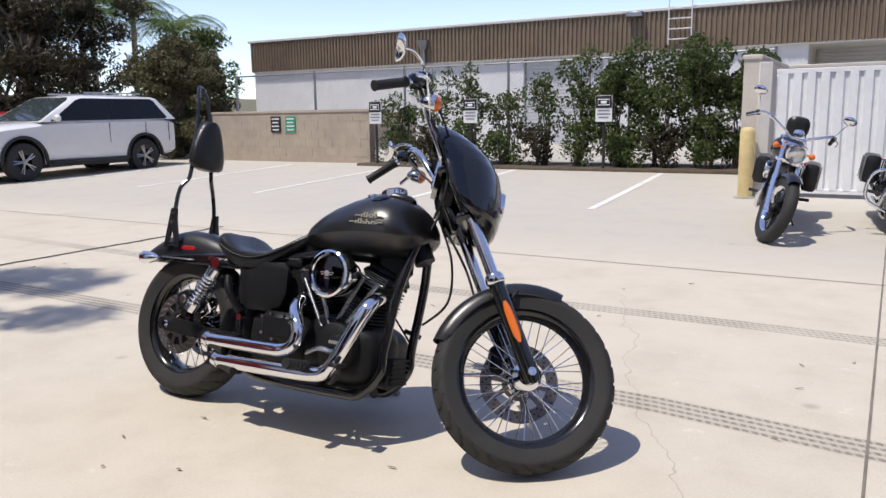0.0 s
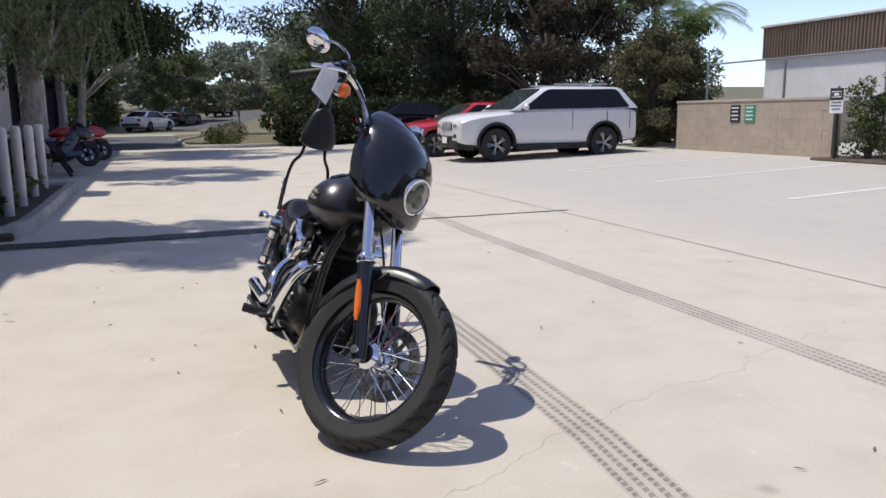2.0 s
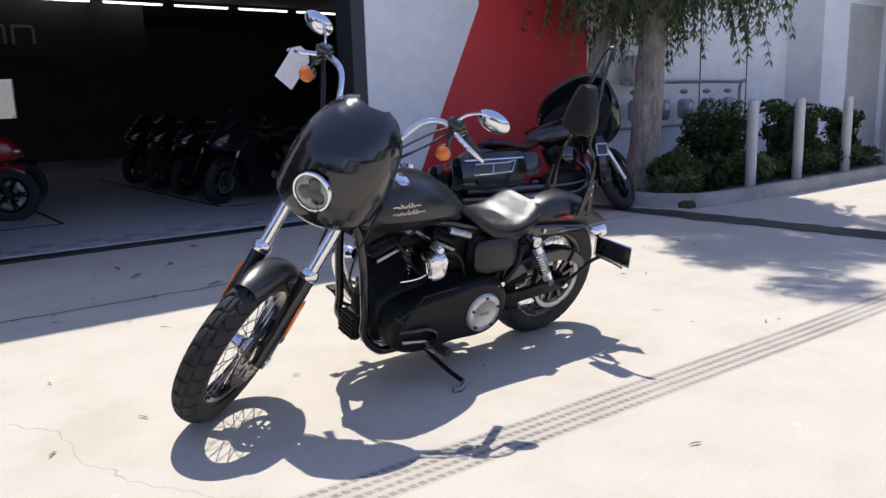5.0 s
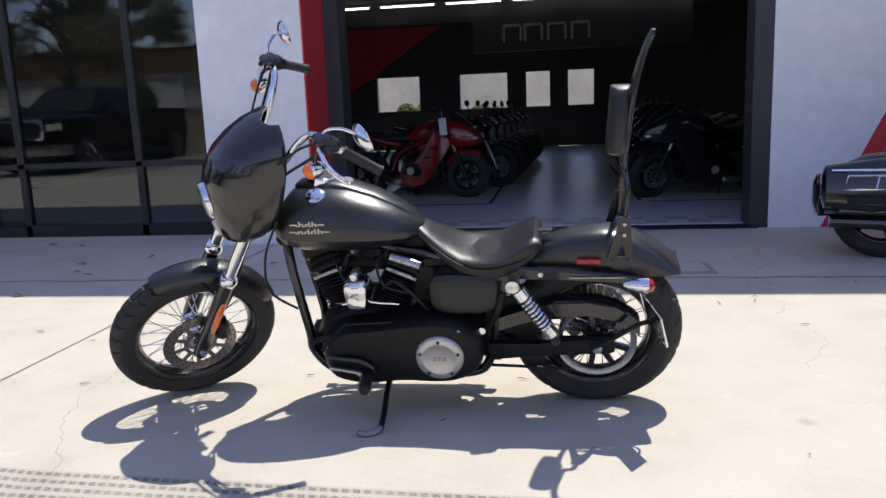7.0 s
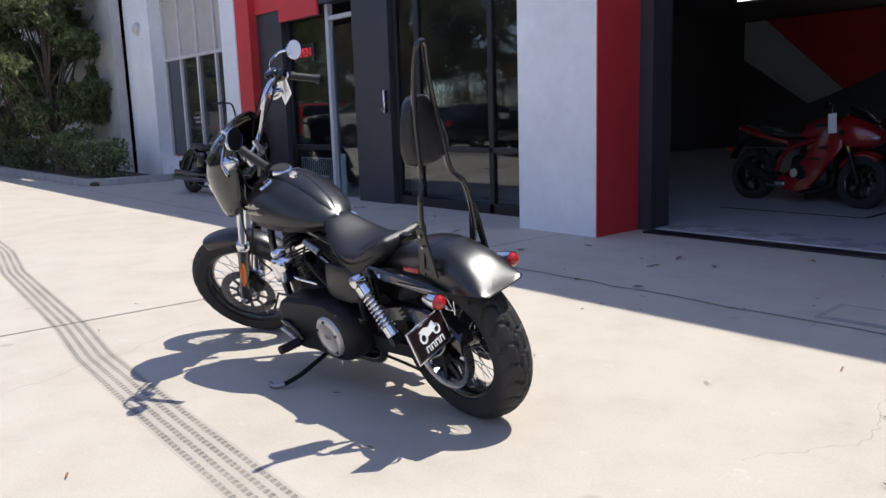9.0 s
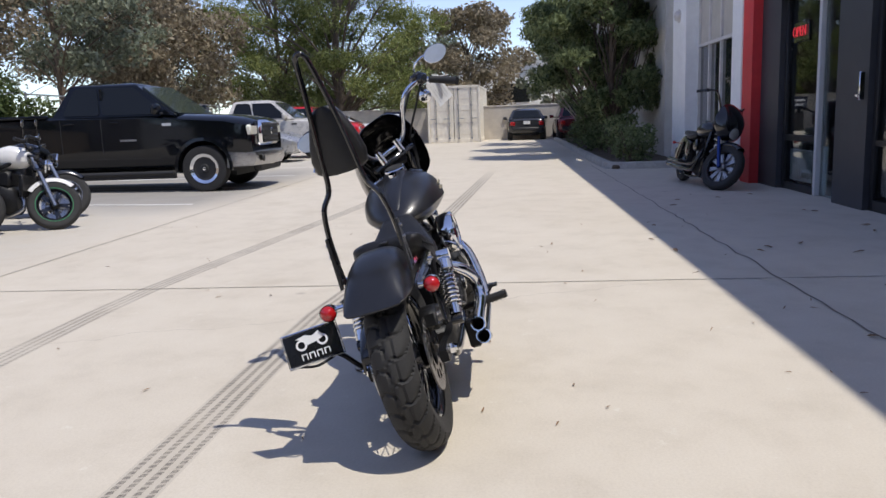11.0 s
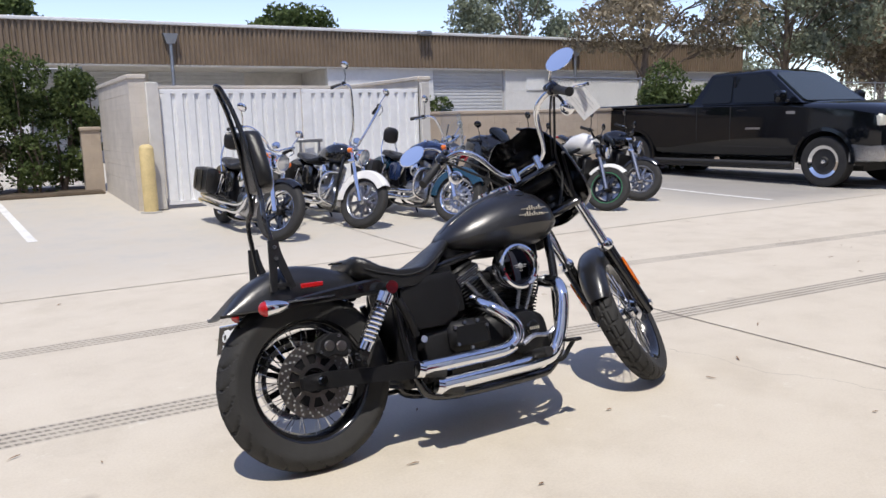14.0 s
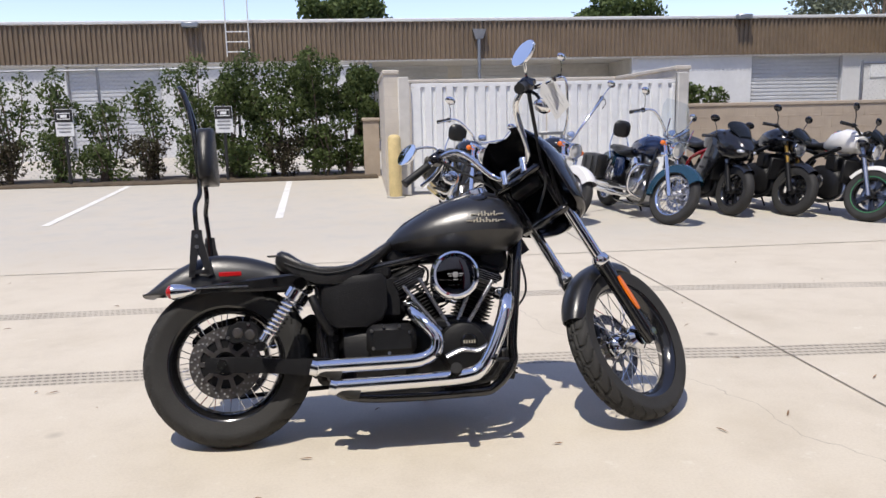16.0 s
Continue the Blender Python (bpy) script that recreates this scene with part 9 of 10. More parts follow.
LONG_ROWS = [(a if a > -3 else -5.42 if a < -4.82 else -5.36 if a < -4.7 else -4.6, w, b, c * 1.065 if a < -0.2 else c * (1.03 + 0.02 * (a < 0.6)), e * 1.065 if a < -0.2 else e * (1.03 + 0.02 * (a < 0.6))) for a, w, b, c, e in TRUCK_ROWS]
LONG_CAB = ((-0.45, 1.38), (-1.22, 1.97), (-2.44, 1.98), (-2.76, 1.39), 1.02, 0.82)
car("black long-bed pickup truck with chrome bumper and steel wheels", "pickup_truck", "pickup truck", 11.02, 4.92, -90, M_CARBLACK, LONG_ROWS, LONG_CAB, 4.18, 1.0, 0.415, 0.27, "steel", (0.60,), "truck", True, bed=(-5.36, -2.86, 1.40), ladder=True)
car("champagne silver pickup truck with dark grille", "pickup_truck", "pickup truck", 22.75, 5.8, -90, M_CARCHAMPAGNE, TRUCK_ROWS, TRUCK_CAB, 3.7, 1.0, 0.415, 0.28, 6, (0.58,), "truck", False, bed=(-4.8, -3.0, 1.335))
car("silver sedan with multi-spoke wheels parked between the pickups", "sedan", "car", 20.1, 6.65, -90, M_CARSILVER, SEDAN_ROWS, SEDAN_CAB, 2.7, 0.91, 0.33, 0.24, 7, (0.45, 0.82), "low", False)
car("dark grey sedan parked close beside the black pickup", "sedan", "car", 16.6, 9.5, 90, M_CARGREY, SEDAN_ROWS, SEDAN_CAB, 2.7, 0.91, 0.33, 0.23, 5, (0.45, 0.82), "low", False)
car("red boxy off-road vehicle with dark windows parked far off", "off_road_car", "car", 28.7, 6.3, -90, M_CARRED, [(r[0], r[1] * 0.97, r[2] + 0.06, r[3], r[4] + 0.02) for r in SUV_ROWS], ((-0.85, 1.14), (-1.05, 1.80), (-3.5, 1.80), (-3.72, 1.14), 0.93, 0.86), 2.9, 0.93, 0.40, 0.24, 5, (0.38, 0.70), "suv", True)
car("white sedan with red rear lamps ending the row", "sedan", "car", 32.2, 9.3, 90, M_CARWHITE, SEDAN_ROWS, SEDAN_CAB, 2.7, 0.91, 0.33, 0.24, 5, (0.45, 0.82), "low", False)
car("dark grey hatchback standing on the drive by the container", "hatchback", "car", 36.2, -1.5, 0, M_CARGREY, HATCH_ROWS, HATCH_CAB, 2.64, 0.90, 0.33, 0.23, 5, (0.42, 0.78), "low", False)
car("dark red car parked close to the building far off", "hatchback", "car", 34.6, -3.9 + 0.2, 0, M_CARMAROON, HATCH_ROWS, ((-0.45, 0.96), (-1.2, 1.52), (-2.9, 1.52), (-3.22, 0.98), 0.90, 0.70), 2.64, 0.90, 0.33, 0.23, 5, (0.42, 0.78), "low", False)
car("white sedan standing on the street beyond", "sedan", "car", -58, -0.2, 150, M_CARWHITE, SEDAN_ROWS, SEDAN_CAB, 2.7, 0.91, 0.33, 0.24, 5, (0.45, 0.82), "low", False)
car("dark blue car parked up the street", "sedan", "car", -66, 2.3, 155, M_CARGREY, SEDAN_ROWS, SEDAN_CAB, 2.7, 0.91, 0.33, 0.24, 5, (0.45, 0.82), "low", False)
car("dark grey vehicle parked far up the street", "suv", "car", -80, 6.3, 160, M_CARGREY, SUV_ROWS, SUV_CAB, 2.9, 0.955, 0.37, 0.25, 5, (0.36, 0.70), "suv", False)


# ---- container, picnic table and meters ----
def container():
    t = thing("shipping_container", "cream white steel shipping container with closed doors", "container", pose(32.6, 1.85, 0, 0, 0, -2))
    M = paint("cream_container_paint", (0.80, 0.75, 0.64), 0.6, 0, 0.12, 1.2, 0.1, 30)
    for s in (-1, 1):
        prof = []
        for i in range(42):
            a = 0.1 + i * 0.14
            prof += [(a, 0.0), (a + 0.05, 0.0), (a + 0.07, 0.035), (a + 0.12, 0.035)]
        g = Geo().rings([[(a, s * (1.20 - b), z) for a, b in prof] for z in (0.12, 2.5)], closed=False, caps=False)
        part("side_panel", g, M, t, fix=False, sharp=20)
        part("bottom_rail", Geo().box((3.03, s * 1.19, 0.09), (6.06, 0.06, 0.16), 0.01), M, t)
        part("top_rail", Geo().box((3.03, s * 1.19, 2.53), (6.06, 0.06, 0.10), 0.01), M, t)
        part("corner_post", Geo().box((0.06, s * 1.17, 1.29), (0.12, 0.10, 2.58), 0.01), M, t)
        d = part("door", Geo().box((0.05, s * 0.565, 1.32), (0.05, 1.10, 2.32), 0.01), M, t)
        for z in (0.50, 1.05, 1.6, 2.12):
            part("door_rib", Geo().box((0.022, s * 0.565, z), (0.016, 1.0, 0.26), 0.006), M, d)
        for yy in (0.22, 0.82):
            part("lock_rod", Geo().cyl((-0.02, s * yy, 0.14), (-0.02, s * yy, 2.5), 0.017, n=8), M_GALV, d)
            part("lock_handle", Geo().box((-0.04, s * (yy + 0.12), 1.1), (0.02, 0.28, 0.035), 0.006), M_GALV, d)
            for z in (0.2, 0.9, 1.7, 2.42):
                part("rod_bracket", Geo().box((-0.012, s * yy, z), (0.04, 0.10, 0.06), 0.006), M_GALV, d)
    part("roof", Geo().box((3.03, 0, 2.57), (6.06, 2.40, 0.04), 0.01), M, t)
    part("sill", Geo().box((0.06, 0, 0.09), (0.12, 2.3, 0.16), 0.01), M, t)
    part("header", Geo().box((0.06, 0, 2.53), (0.12, 2.3, 0.11), 0.01), M, t)
    part("floor", Geo().box((3.0, 0, 0.14), (5.9, 2.3, 0.06)), M_DARKBARK, t)
    part("rear_panel", Geo().box((6.03, 0, 1.3), (0.05, 2.38, 2.4)), M, t)


container()


def banner_sign():
    t = thing("banner_sign", "dark blue sign board with pale writing bars on two posts", "sign", pose(33.0, 4.75, 0, 0, 0, 4))
    part("board", Geo().box((0, 0, 1.24), (0.04, 0.86, 0.56), 0.01), M_NAVYSIGN, t)
    for z, w in ((1.36, 0.64), (1.16, 0.5)):
        part("mark", Geo().box((-0.025, 0.02, z), (0.012, w, 0.10), 0.003), M_SIGNWHITE, t, "pale bar of faded writing")
    for b in (-0.3, 0.3):
        part("post", Geo().box((0.03, b, 0.64), (0.05, 0.05, 1.28), 0.006), M_TRIM, t)
    part("base_box", Geo().box((0.1, 0, 0.42), (0.4, 0.55, 0.84), 0.03), M_TRIM, t)


M_NAVYSIGN = paint("navy_sign_paint", (0.012, 0.016, 0.04), 0.5, 0, 0.1, 5.0)
banner_sign()


def white_hall():
    t = thing("white_building", "plain white building beyond the end of the drive", "building", kind="structure")
    part("wall", Geo().box((53, -3.5, 2.2), (8, 12, 4.6)), M_WHITE, t)
    part("roof", Geo().box((53, -3.5, 4.6), (8.4, 12.4, 0.2)), M_CAP, t)
    part("window", Geo().box((48.98, -1.0, 2.6), (0.06, 2.4, 1.2), 0.01), M_GLASS, t)
    part("door", Geo().box((48.98, -4.5, 1.1), (0.06, 1.0, 2.1), 0.01), M_DARK, t)


white_hall()


def picnic_table():
    t = thing("picnic_table", "dark blue picnic table with attached benches and black legs", "picnic table", pose(-14.5, -3.0, 0, 0, 0, 4))
    for i in range(4):
        part("plank", Geo().box((0, -0.27 + i * 0.18, 0.75), (1.8, 0.165, 0.04), 0.008), M_BLUE, t)
    for s in (-1, 1):
        for k in (0, 1):
            part("bench_plank", Geo().box((0, s * (0.62 + k * 0.15), 0.45), (1.8, 0.14, 0.04), 0.008), M_BLUE, t)
        part("beam", Geo().box((s * 0.6, 0, 0.41), (0.09, 1.55, 0.05), 0.006), M_CASE, t)
        for e in (-1, 1):
            part("leg", Geo().tube([(s * 0.6, e * 0.22, 0.73), (s * 0.6, e * 0.62, 0.01)], 0.035, 6), M_CASE, t)


picnic_table()


def gas_meters():
    t = thing("gas_meter_row", "row of grey gas meters and pipes on the white wall", "gas meters", pose(-7.65, WY + 0.12, 0))
    part("pipe", Geo().tube(spline([(-1.5, 0.05, 0.1), (-1.5, 0.05, 1.25), (-1.4, 0.05, 1.35), (1.3, 0.05, 1.35)], 4), 0.025, 8), M_GALV, t)
    part("pipe", Geo().tube([(-1.4, 0.05, 0.75), (1.4, 0.05, 0.75)], 0.02, 8), M_GALV, t)
    for i in range(5):
        x = -1.15 + i * 0.55
        m = part("meter", Geo().box((x, 0.10, 0.98), (0.22, 0.17, 0.28), 0.04), M_GALV, t)
        part("dial", Geo().lathe([(0, 0.012), (0.05, 0.01), (0.055, 0)], (x, 0.187, 1.02), (0, 1, 0), 18), M_SIGNWHITE, m)
        part("regulator", Geo().sphere((x + 0.02, 0.08, 1.22), 0.06, 12, 8, (1, 1, 0.6)), M_GALV, m)
    part("conduit_box", Geo().box((1.0, 0.06, 1.5), (0.3, 0.12, 0.4), 0.01), M_ALU, t)


gas_meters()


# ---- plants ----
def leaf_mesh(name, blobs, count, size, mat, seed, aspect=0.5, droop=0.0, shell=0.45):
    """Many small folded leaves scattered through clumps (x, y, z, rx, ry, rz)."""
    rng = np.random.default_rng(seed)
    vol = np.array([b[3] * b[4] * b[5] for b in blobs]) ** 0.7
    which = rng.choice(len(blobs), size=count, p=vol / vol.sum())
    B = np.array(blobs)[which]
    d = rng.normal(size=(count, 3))
    d /= np.linalg.norm(d, axis=1)[:, None]
    rad = rng.uniform(shell, 1.0, size=(count, 1)) ** 0.6 * rng.uniform(0.8, 1.12, size=(count, 1))
    c = B[:, :3] + d * rad * B[:, 3:]
    u = rng.normal(size=(count, 3))
    u[:, 2] -= droop * 2.0
    u /= np.linalg.norm(u, axis=1)[:, None]
    w = np.cross(u, rng.normal(size=(count, 3)))
    w /= np.linalg.norm(w, axis=1)[:, None] + 1e-9
    nrm = np.cross(u, w)
    s = size * rng.uniform(0.6, 1.35, size=(count, 1))
    a = c - u * s
    b = c + u * s
    p = c + w * s * aspect + nrm * s * 0.18
    q = c - w * s * aspect + nrm * s * 0.18
    verts = np.stack([a, p, b, q], axis=1).reshape(-1, 3)
    idx = np.arange(count) * 4
    faces = np.stack([idx, idx + 1, idx + 2, idx + 3], axis=1)
    me = bpy.data.meshes.new(name)
    me.vertices.add(len(verts))
    me.vertices.foreach_set("co", verts.ravel())
    me.loops.add(count * 4)
    me.loops.foreach_set("vertex_index", faces.ravel().astype(np.int32))
    me.polygons.add(count)
    me.polygons.foreach_set("loop_start", (np.arange(count) * 4).astype(np.int32))
    me.update(calc_edges=True)
    me.validate()
    me.materials.append(mat)
    return me


def tree(x, y, h, spread, base, seed, leaf, bark, count, size, label, clumps=40, trunk_r=0.16, lean=(0, 0), aspect=0.5, droop=0.0, name="tree", flat=0.75, bare=0, z=None, forks=1, low=0.0, split=None, puff=1.0):
    """A tapered trunk with limbs and a ragged crown of many leaf clumps."""
    rng = random.Random(seed)
    z0 = rise(x, y) if z is None else z
    t = thing(name, label, "tree", pose(x, y, z0 - 0.05))
    crown_h = h - base
    blobs = []
    boughs = Geo()
    phase = [rng.uniform(0, 6.28) for _ in range(3)]
    tops = []
    for f in range(forks):
        a = rng.uniform(0, 6.28)
        off = 0.0 if forks == 1 else 0.16
        o = Vector((off * math.cos(a + f * 3.1), off * math.sin(a + f * 3.1), 0))
        if split:
            o = Vector((split[0], split[1], 0.0)) * f
        sway = Vector((rng.uniform(-0.15, 0.15), rng.uniform(-0.15, 0.15), 0)) * (0.4 if split else 1.0) + o * (1.2 if split else 2.2)
        path = spline([o, o * 1.3 + sway * 0.3 + Vector((lean[0] * 0.2, lean[1] * 0.2, base * 0.4)), sway + Vector((lean[0] * 0.6, lean[1] * 0.6, base)), sway * 1.5 + Vector((lean[0], lean[1], base + crown_h * 0.6))], 8)
        n = len(path)
        radii = [trunk_r * (split[2] if split and f else 1.0) * (1.45 if i == 0 else 1.15 if i == 1 else 1.0 - 0.8 * i / n) * rng.uniform(0.88, 1.14) for i in range(n)]
        tg = Geo().tube(path, radii, 12)
        tg.v = [(a + rng.uniform(-1, 1) * trunk_r * 0.13, b + rng.uniform(-1, 1) * trunk_r * 0.13, c) for a, b, c in tg.v]
        part("trunk", tg, bark, t, sharp=80)
        tops.append(path)
    for i in range(clumps):
        a = rng.uniform(0, 2 * math.pi)
        f = rng.uniform(0.0, 1.0)
        env = spread * math.sin(math.pi * (0.16 + 0.76 * f)) ** 0.6 * (1 + 0.16 * math.sin(3 * a + phase[0]) + 0.13 * math.sin(5 * a + 7 * f + phase[1]))
        r = env * math.sqrt(rng.uniform(0.12, 1.0))
        zz = base + crown_h * (0.03 + 0.92 * f) - low * (r / spread) ** 2 * crown_h * 0.2
        cx, cy = lean[0] + r * math.cos(a), lean[1] + r * math.sin(a)
        br = spread * rng.uniform(0.17, 0.31) * puff
        blobs.append((cx, cy, zz, br, br * rng.uniform(0.8, 1.25), br * flat * rng.uniform(0.6, 1.0)))
        if i % 2 == 0:
            path = tops[i // 2 % forks]
            n = len(path)
            s = path[min(n - 1, int(n * (0.45 + 0.5 * f)))]
            e = Vector((cx, cy, zz))
            mid = (s + e) / 2 + Vector((rng.uniform(-0.2, 0.2), rng.uniform(-0.2, 0.2), 0.10 * r))
            boughs.tube(spline([s, mid, e], 3), [trunk_r * 0.24 * (1 - q / 7.5) for q in range(7)], 5, caps=False)
            for _ in range(bare):
                q = e + Vector((rng.uniform(-1, 1), rng.uniform(-1, 1), rng.uniform(-0.2, 1.0))) * br * 1.6
                boughs.tube(spline([mid, (mid + e) / 2, q], 2), [0.016, 0.013, 0.010, 0.007, 0.004], 4, caps=False)
    part("branching", boughs, bark, t, fix=False, kind="stuff")
    crown = new("crown", leaf_mesh("crown", blobs, count, size, leaf, seed, aspect, droop, 0.2))
    crown.parent = t
    return t


def hanging_sprigs(t, count, r0, r1, z_top, length, seed, leaf, centre=(0, 0)):
    """Thin drooping twigs with pairs of narrow leaves."""
    rng = random.Random(seed)
    g = Geo()
    for _ in range(count):
        a = rng.uniform(0, 6.28)
        r = rng.uniform(r0, r1)
        p = Vector((centre[0] + r * math.cos(a), centre[1] + r * math.sin(a), z_top + rng.uniform(-0.35, 0.5)))
        L = length * rng.uniform(0.5, 1.15)
        d = Vector((math.cos(a), math.sin(a), 0)) * rng.uniform(0.0, 0.3)
        pts = [p + d * f * L + Vector((0, 0, -L * f)) for f in (0, 0.3, 0.6, 1.0)]
        pts = spline(pts, 5)
        g.tube(pts[::3], 0.004, 3, caps=False)
        for q in pts:
            for _k in range(4):
                b = rng.uniform(0, 6.28)
                w = Vector((math.cos(b), math.sin(b), 0))
                e = q + w * rng.uniform(0.05, 0.10) + Vector((0, 0, -rng.uniform(0.05, 0.11)))
                side = w.cross(Vector((0, 0, 1))) * 0.013
                m = (q + e) / 2
                g.add([q, m + side, e, m - side], [(0, 1, 2, 3)])
    part("foliage_curtain", g, leaf, t, "drooping narrow-leaved sprigs", fix=False, kind="stuff", sharp=0)


def shrub(x, y, r, h, seed, leaf, count, size, label, name="shrub", z=None, stems=6, group="", clumps=9):
    rng = random.Random(seed)
    z0 = rise(x, y) if z is None else z
    t = thing(name, label, "shrub", pose(x, y, z0, 0, 0, 0), group)
    g = Geo()
    blobs = []
    for i in range(stems):
        a = rng.uniform(0, 6.28)
        e = Vector((r * 0.8 * math.cos(a) * rng.random(), r * 0.6 * math.sin(a) * rng.random(), h * rng.uniform(0.6, 1.0)))
        g.tube(spline([(rng.uniform(-0.1, 0.1) * r, rng.uniform(-0.1, 0.1) * r, 0), e * 0.5 + Vector((0.08, 0, 0)), e], 3), [0.02, 0.018, 0.016, 0.014, 0.012, 0.009, 0.005], 5, caps=False)
        blobs.append((e.x, e.y, e.z - 0.06 * h, r * 0.33, r * 0.33, h * 0.13))
    for i in range(clumps):
        f = (i + 0.5) / clumps
        a = rng.uniform(0, 6.28)
        rr = r * rng.uniform(0.1, 0.75)
        b = r * rng.uniform(0.28, 0.5)
        blobs.append((rr * math.cos(a), rr * 0.7 * math.sin(a), h * (0.1 + 0.75 * f), b, b * 0.8, b * rng.uniform(0.7, 1.1)))
    part("stalk", g, M_DARKBARK, t, fix=False, kind="stuff")
    o = new("foliage", leaf_mesh("foliage", blobs, count, size, leaf, seed))
    o.parent = t
    return t


# hedge along the fence
for i, (x, r, h, c) in enumerate(((-7.6, 0.5, 1.55, 1500), (-6.75, 0.55, 1.95, 1900), (-5.85, 0.55, 2.0, 1700), (-5.0, 0.5, 1.75, 1500), (-4.15, 0.5, 2.15, 1300), (-3.45, 0.6, 2.3, 2300), (-2.75, 0.65, 2.2, 3200), (-1.95, 0.75, 2.35, 4800), (-1.15, 0.75, 2.35, 5200), (-0.5, 0.6, 2.2, 4200), (-0.1, 0.45, 1.9, 2600))):
    shrub(x, 12.05, r * 1.1, h, 40 + i, M_LEAF_HEDGE, int(c * (0.95 if x < -3.0 else 1.35)), 0.04, "leafy green oleander shrub in the hedge along the fence", "hedge_shrub", group="hedge shrubs")
shrub(5.65, 10.5, 0.75, 1.65, 60, M_LEAF_HEDGE, 3600, 0.05, "dense green shrub beside the bin enclosure", stems=3)
shrub(11.7, 9.6, 1.3, 2.35, 61, M_LEAF_HEDGE, 7000, 0.05, "dense green shrub behind the black pickup", stems=3)
for i in range(9):
    shrub(-7.5 + 0.82 * i, 11.85, 0.55, 0.75 + 0.12 * (i % 3), 260 + i, M_LEAF_BROWN if i % 3 == 1 else M_LEAF_HEDGE, 1300, 0.034, "low dry brown-green undergrowth beneath the hedge", "undergrowth", group="hedge undergrowth")
# bushes behind the shop
for i, (x, r, h) in enumerate(((-3.0, 0.9, 1.3), (1.6, 0.8, 1.15), (4.2, 0.8, 1.35))):
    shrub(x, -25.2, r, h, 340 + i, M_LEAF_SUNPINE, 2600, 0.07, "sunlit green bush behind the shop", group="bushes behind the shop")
# planter beside the drive
for i, (x, y, r, h) in enumerate(((-6.6, -2.9, 0.55, 0.8), (-7.4, -3.3, 0.6, 1.0), (-8.3, -2.9, 0.5, 0.8), (-9.1, -3.3, 0.6, 1.0), (-10.0, -3.0, 0.5, 0.85), (-5.6, -2.7, 0.4, 0.45), (-6.0, -2.6, 0.35, 0.35), (-8.6, -2.7, 0.35, 0.5))):
    shrub(x, y, r, h, 80 + i, M_LEAF_HEDGE if i % 2 else M_LEAF_DARK, 3000, 0.036, "low leafy plant in the kerbed planter", "planter_plant", z=0.06, group="planter plants")
for i in range(10):
    shrub(-5.3 - 0.52 * i, -2.55 - 0.06 * (i % 3), 0.36, 0.26 + 0.05 * (i % 4), 300 + i, M_LEAF_WILLOW if i % 3 == 0 else M_LEAF_HEDGE, 1100, 0.03, "low green ground cover behind the kerb", "ground_cover_plant", z=0.05, group="planter ground cover", clumps=5)
for i in range(7):
    shrub(13.6 + i * 1.9, -3.2, 0.75, 0.8 + 0.25 * (i % 3), 100 + i, M_LEAF_WILLOW, 1500, 0.045, "low green plant in the planter along the building", "planter_plant", z=0.06, group="planter plants")

# trees round the place
W = dict(aspect=0.2, droop=0.7, name="willow_tree", flat=0.9)
w1 = tree(-5.50, -3.12, 10.8, 1.5, 3.3, 7, M_LEAF_WILLOW, M_BARK, 26000, 0.085, "peppermint willow with broad and slender flaking trunks and hanging leaves", 64, 0.22, (-0.55, 0.0), forks=2, split=(0.17, -0.36, 0.62), **W)
hanging_sprigs(w1, 620, 0.05, 1.2, 3.4, 1.3, 71, M_LEAF_WILLOW, (-0.25, 0.1))
w2 = tree(-15.6, -3.2, 10.5, 2.0, 3.2, 8, M_LEAF_WILLOW, M_BARK, 20000, 0.10, "willow-leaved tree with pale trunk beside the garages", 55, 0.34, (0.6, 0.4), **W)
hanging_sprigs(w2, 200, 0.2, 2.0, 3.6, 1.4, 72, M_LEAF_WILLOW, (0.3, 0.4))
tree(-24, -2.7, 11, 3.8, 2.8, 9, M_LEAF_DARK, M_BARK, 22000, 0.13, "tall leafy tree with forked pale trunk beside the drive", 60, 0.2, (0.4, 0.5), 0.3, 0.5, "willow_tree", 0.9, forks=2)
tree(-33, -6.0, 12, 4.4, 1.4, 10, M_LEAF_DARK, M_DARKBARK, 24000, 0.16, "big dark leafy tree beyond the building", 70, 0.3)
tree(-42, -9.8, 12, 4.2, 1.6, 11, M_LEAF_DARK, M_BARK, 18000, 0.19, "tall dark eucalyptus beside the street", 60, 0.25)
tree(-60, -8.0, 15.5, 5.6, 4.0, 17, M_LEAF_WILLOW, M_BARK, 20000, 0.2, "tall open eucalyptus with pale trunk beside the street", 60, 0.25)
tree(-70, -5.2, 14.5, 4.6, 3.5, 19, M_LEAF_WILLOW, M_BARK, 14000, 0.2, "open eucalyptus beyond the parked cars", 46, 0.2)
tree(-71, 1.6, 6.0, 3.4, 0.8, 45, M_LEAF_WILLOW, M_BARK, 14000, 0.13, "light green rounded tree behind the street cars", 60, 0.12)
for i in range(8):
    shrub(-45 - 2.6 * i, -6.6 + 0.35 * i, 2.0, 2.3, 300 + i, M_LEAF_HEDGE, 2600, 0.12, "clipped green hedge shrub along the street", "street_hedge", group="street hedge")
for i in range(10):
    shrub(-28.5 - 2.0 * i, 1.8 + 0.25 * i, 1.1, 0.55, 320 + i, M_LEAF_GUM if i % 2 else M_LEAF_HEDGE, 1200, 0.06, "low dry ground cover on the kerbed island", "ground_cover_plant", group="island plants")
tree(-44, 4.2, 4.4, 1.8, 1.5, 12, M_LEAF_GREY, M_BARK, 5000, 0.10, "small thin street tree on the island", 26, 0.07)
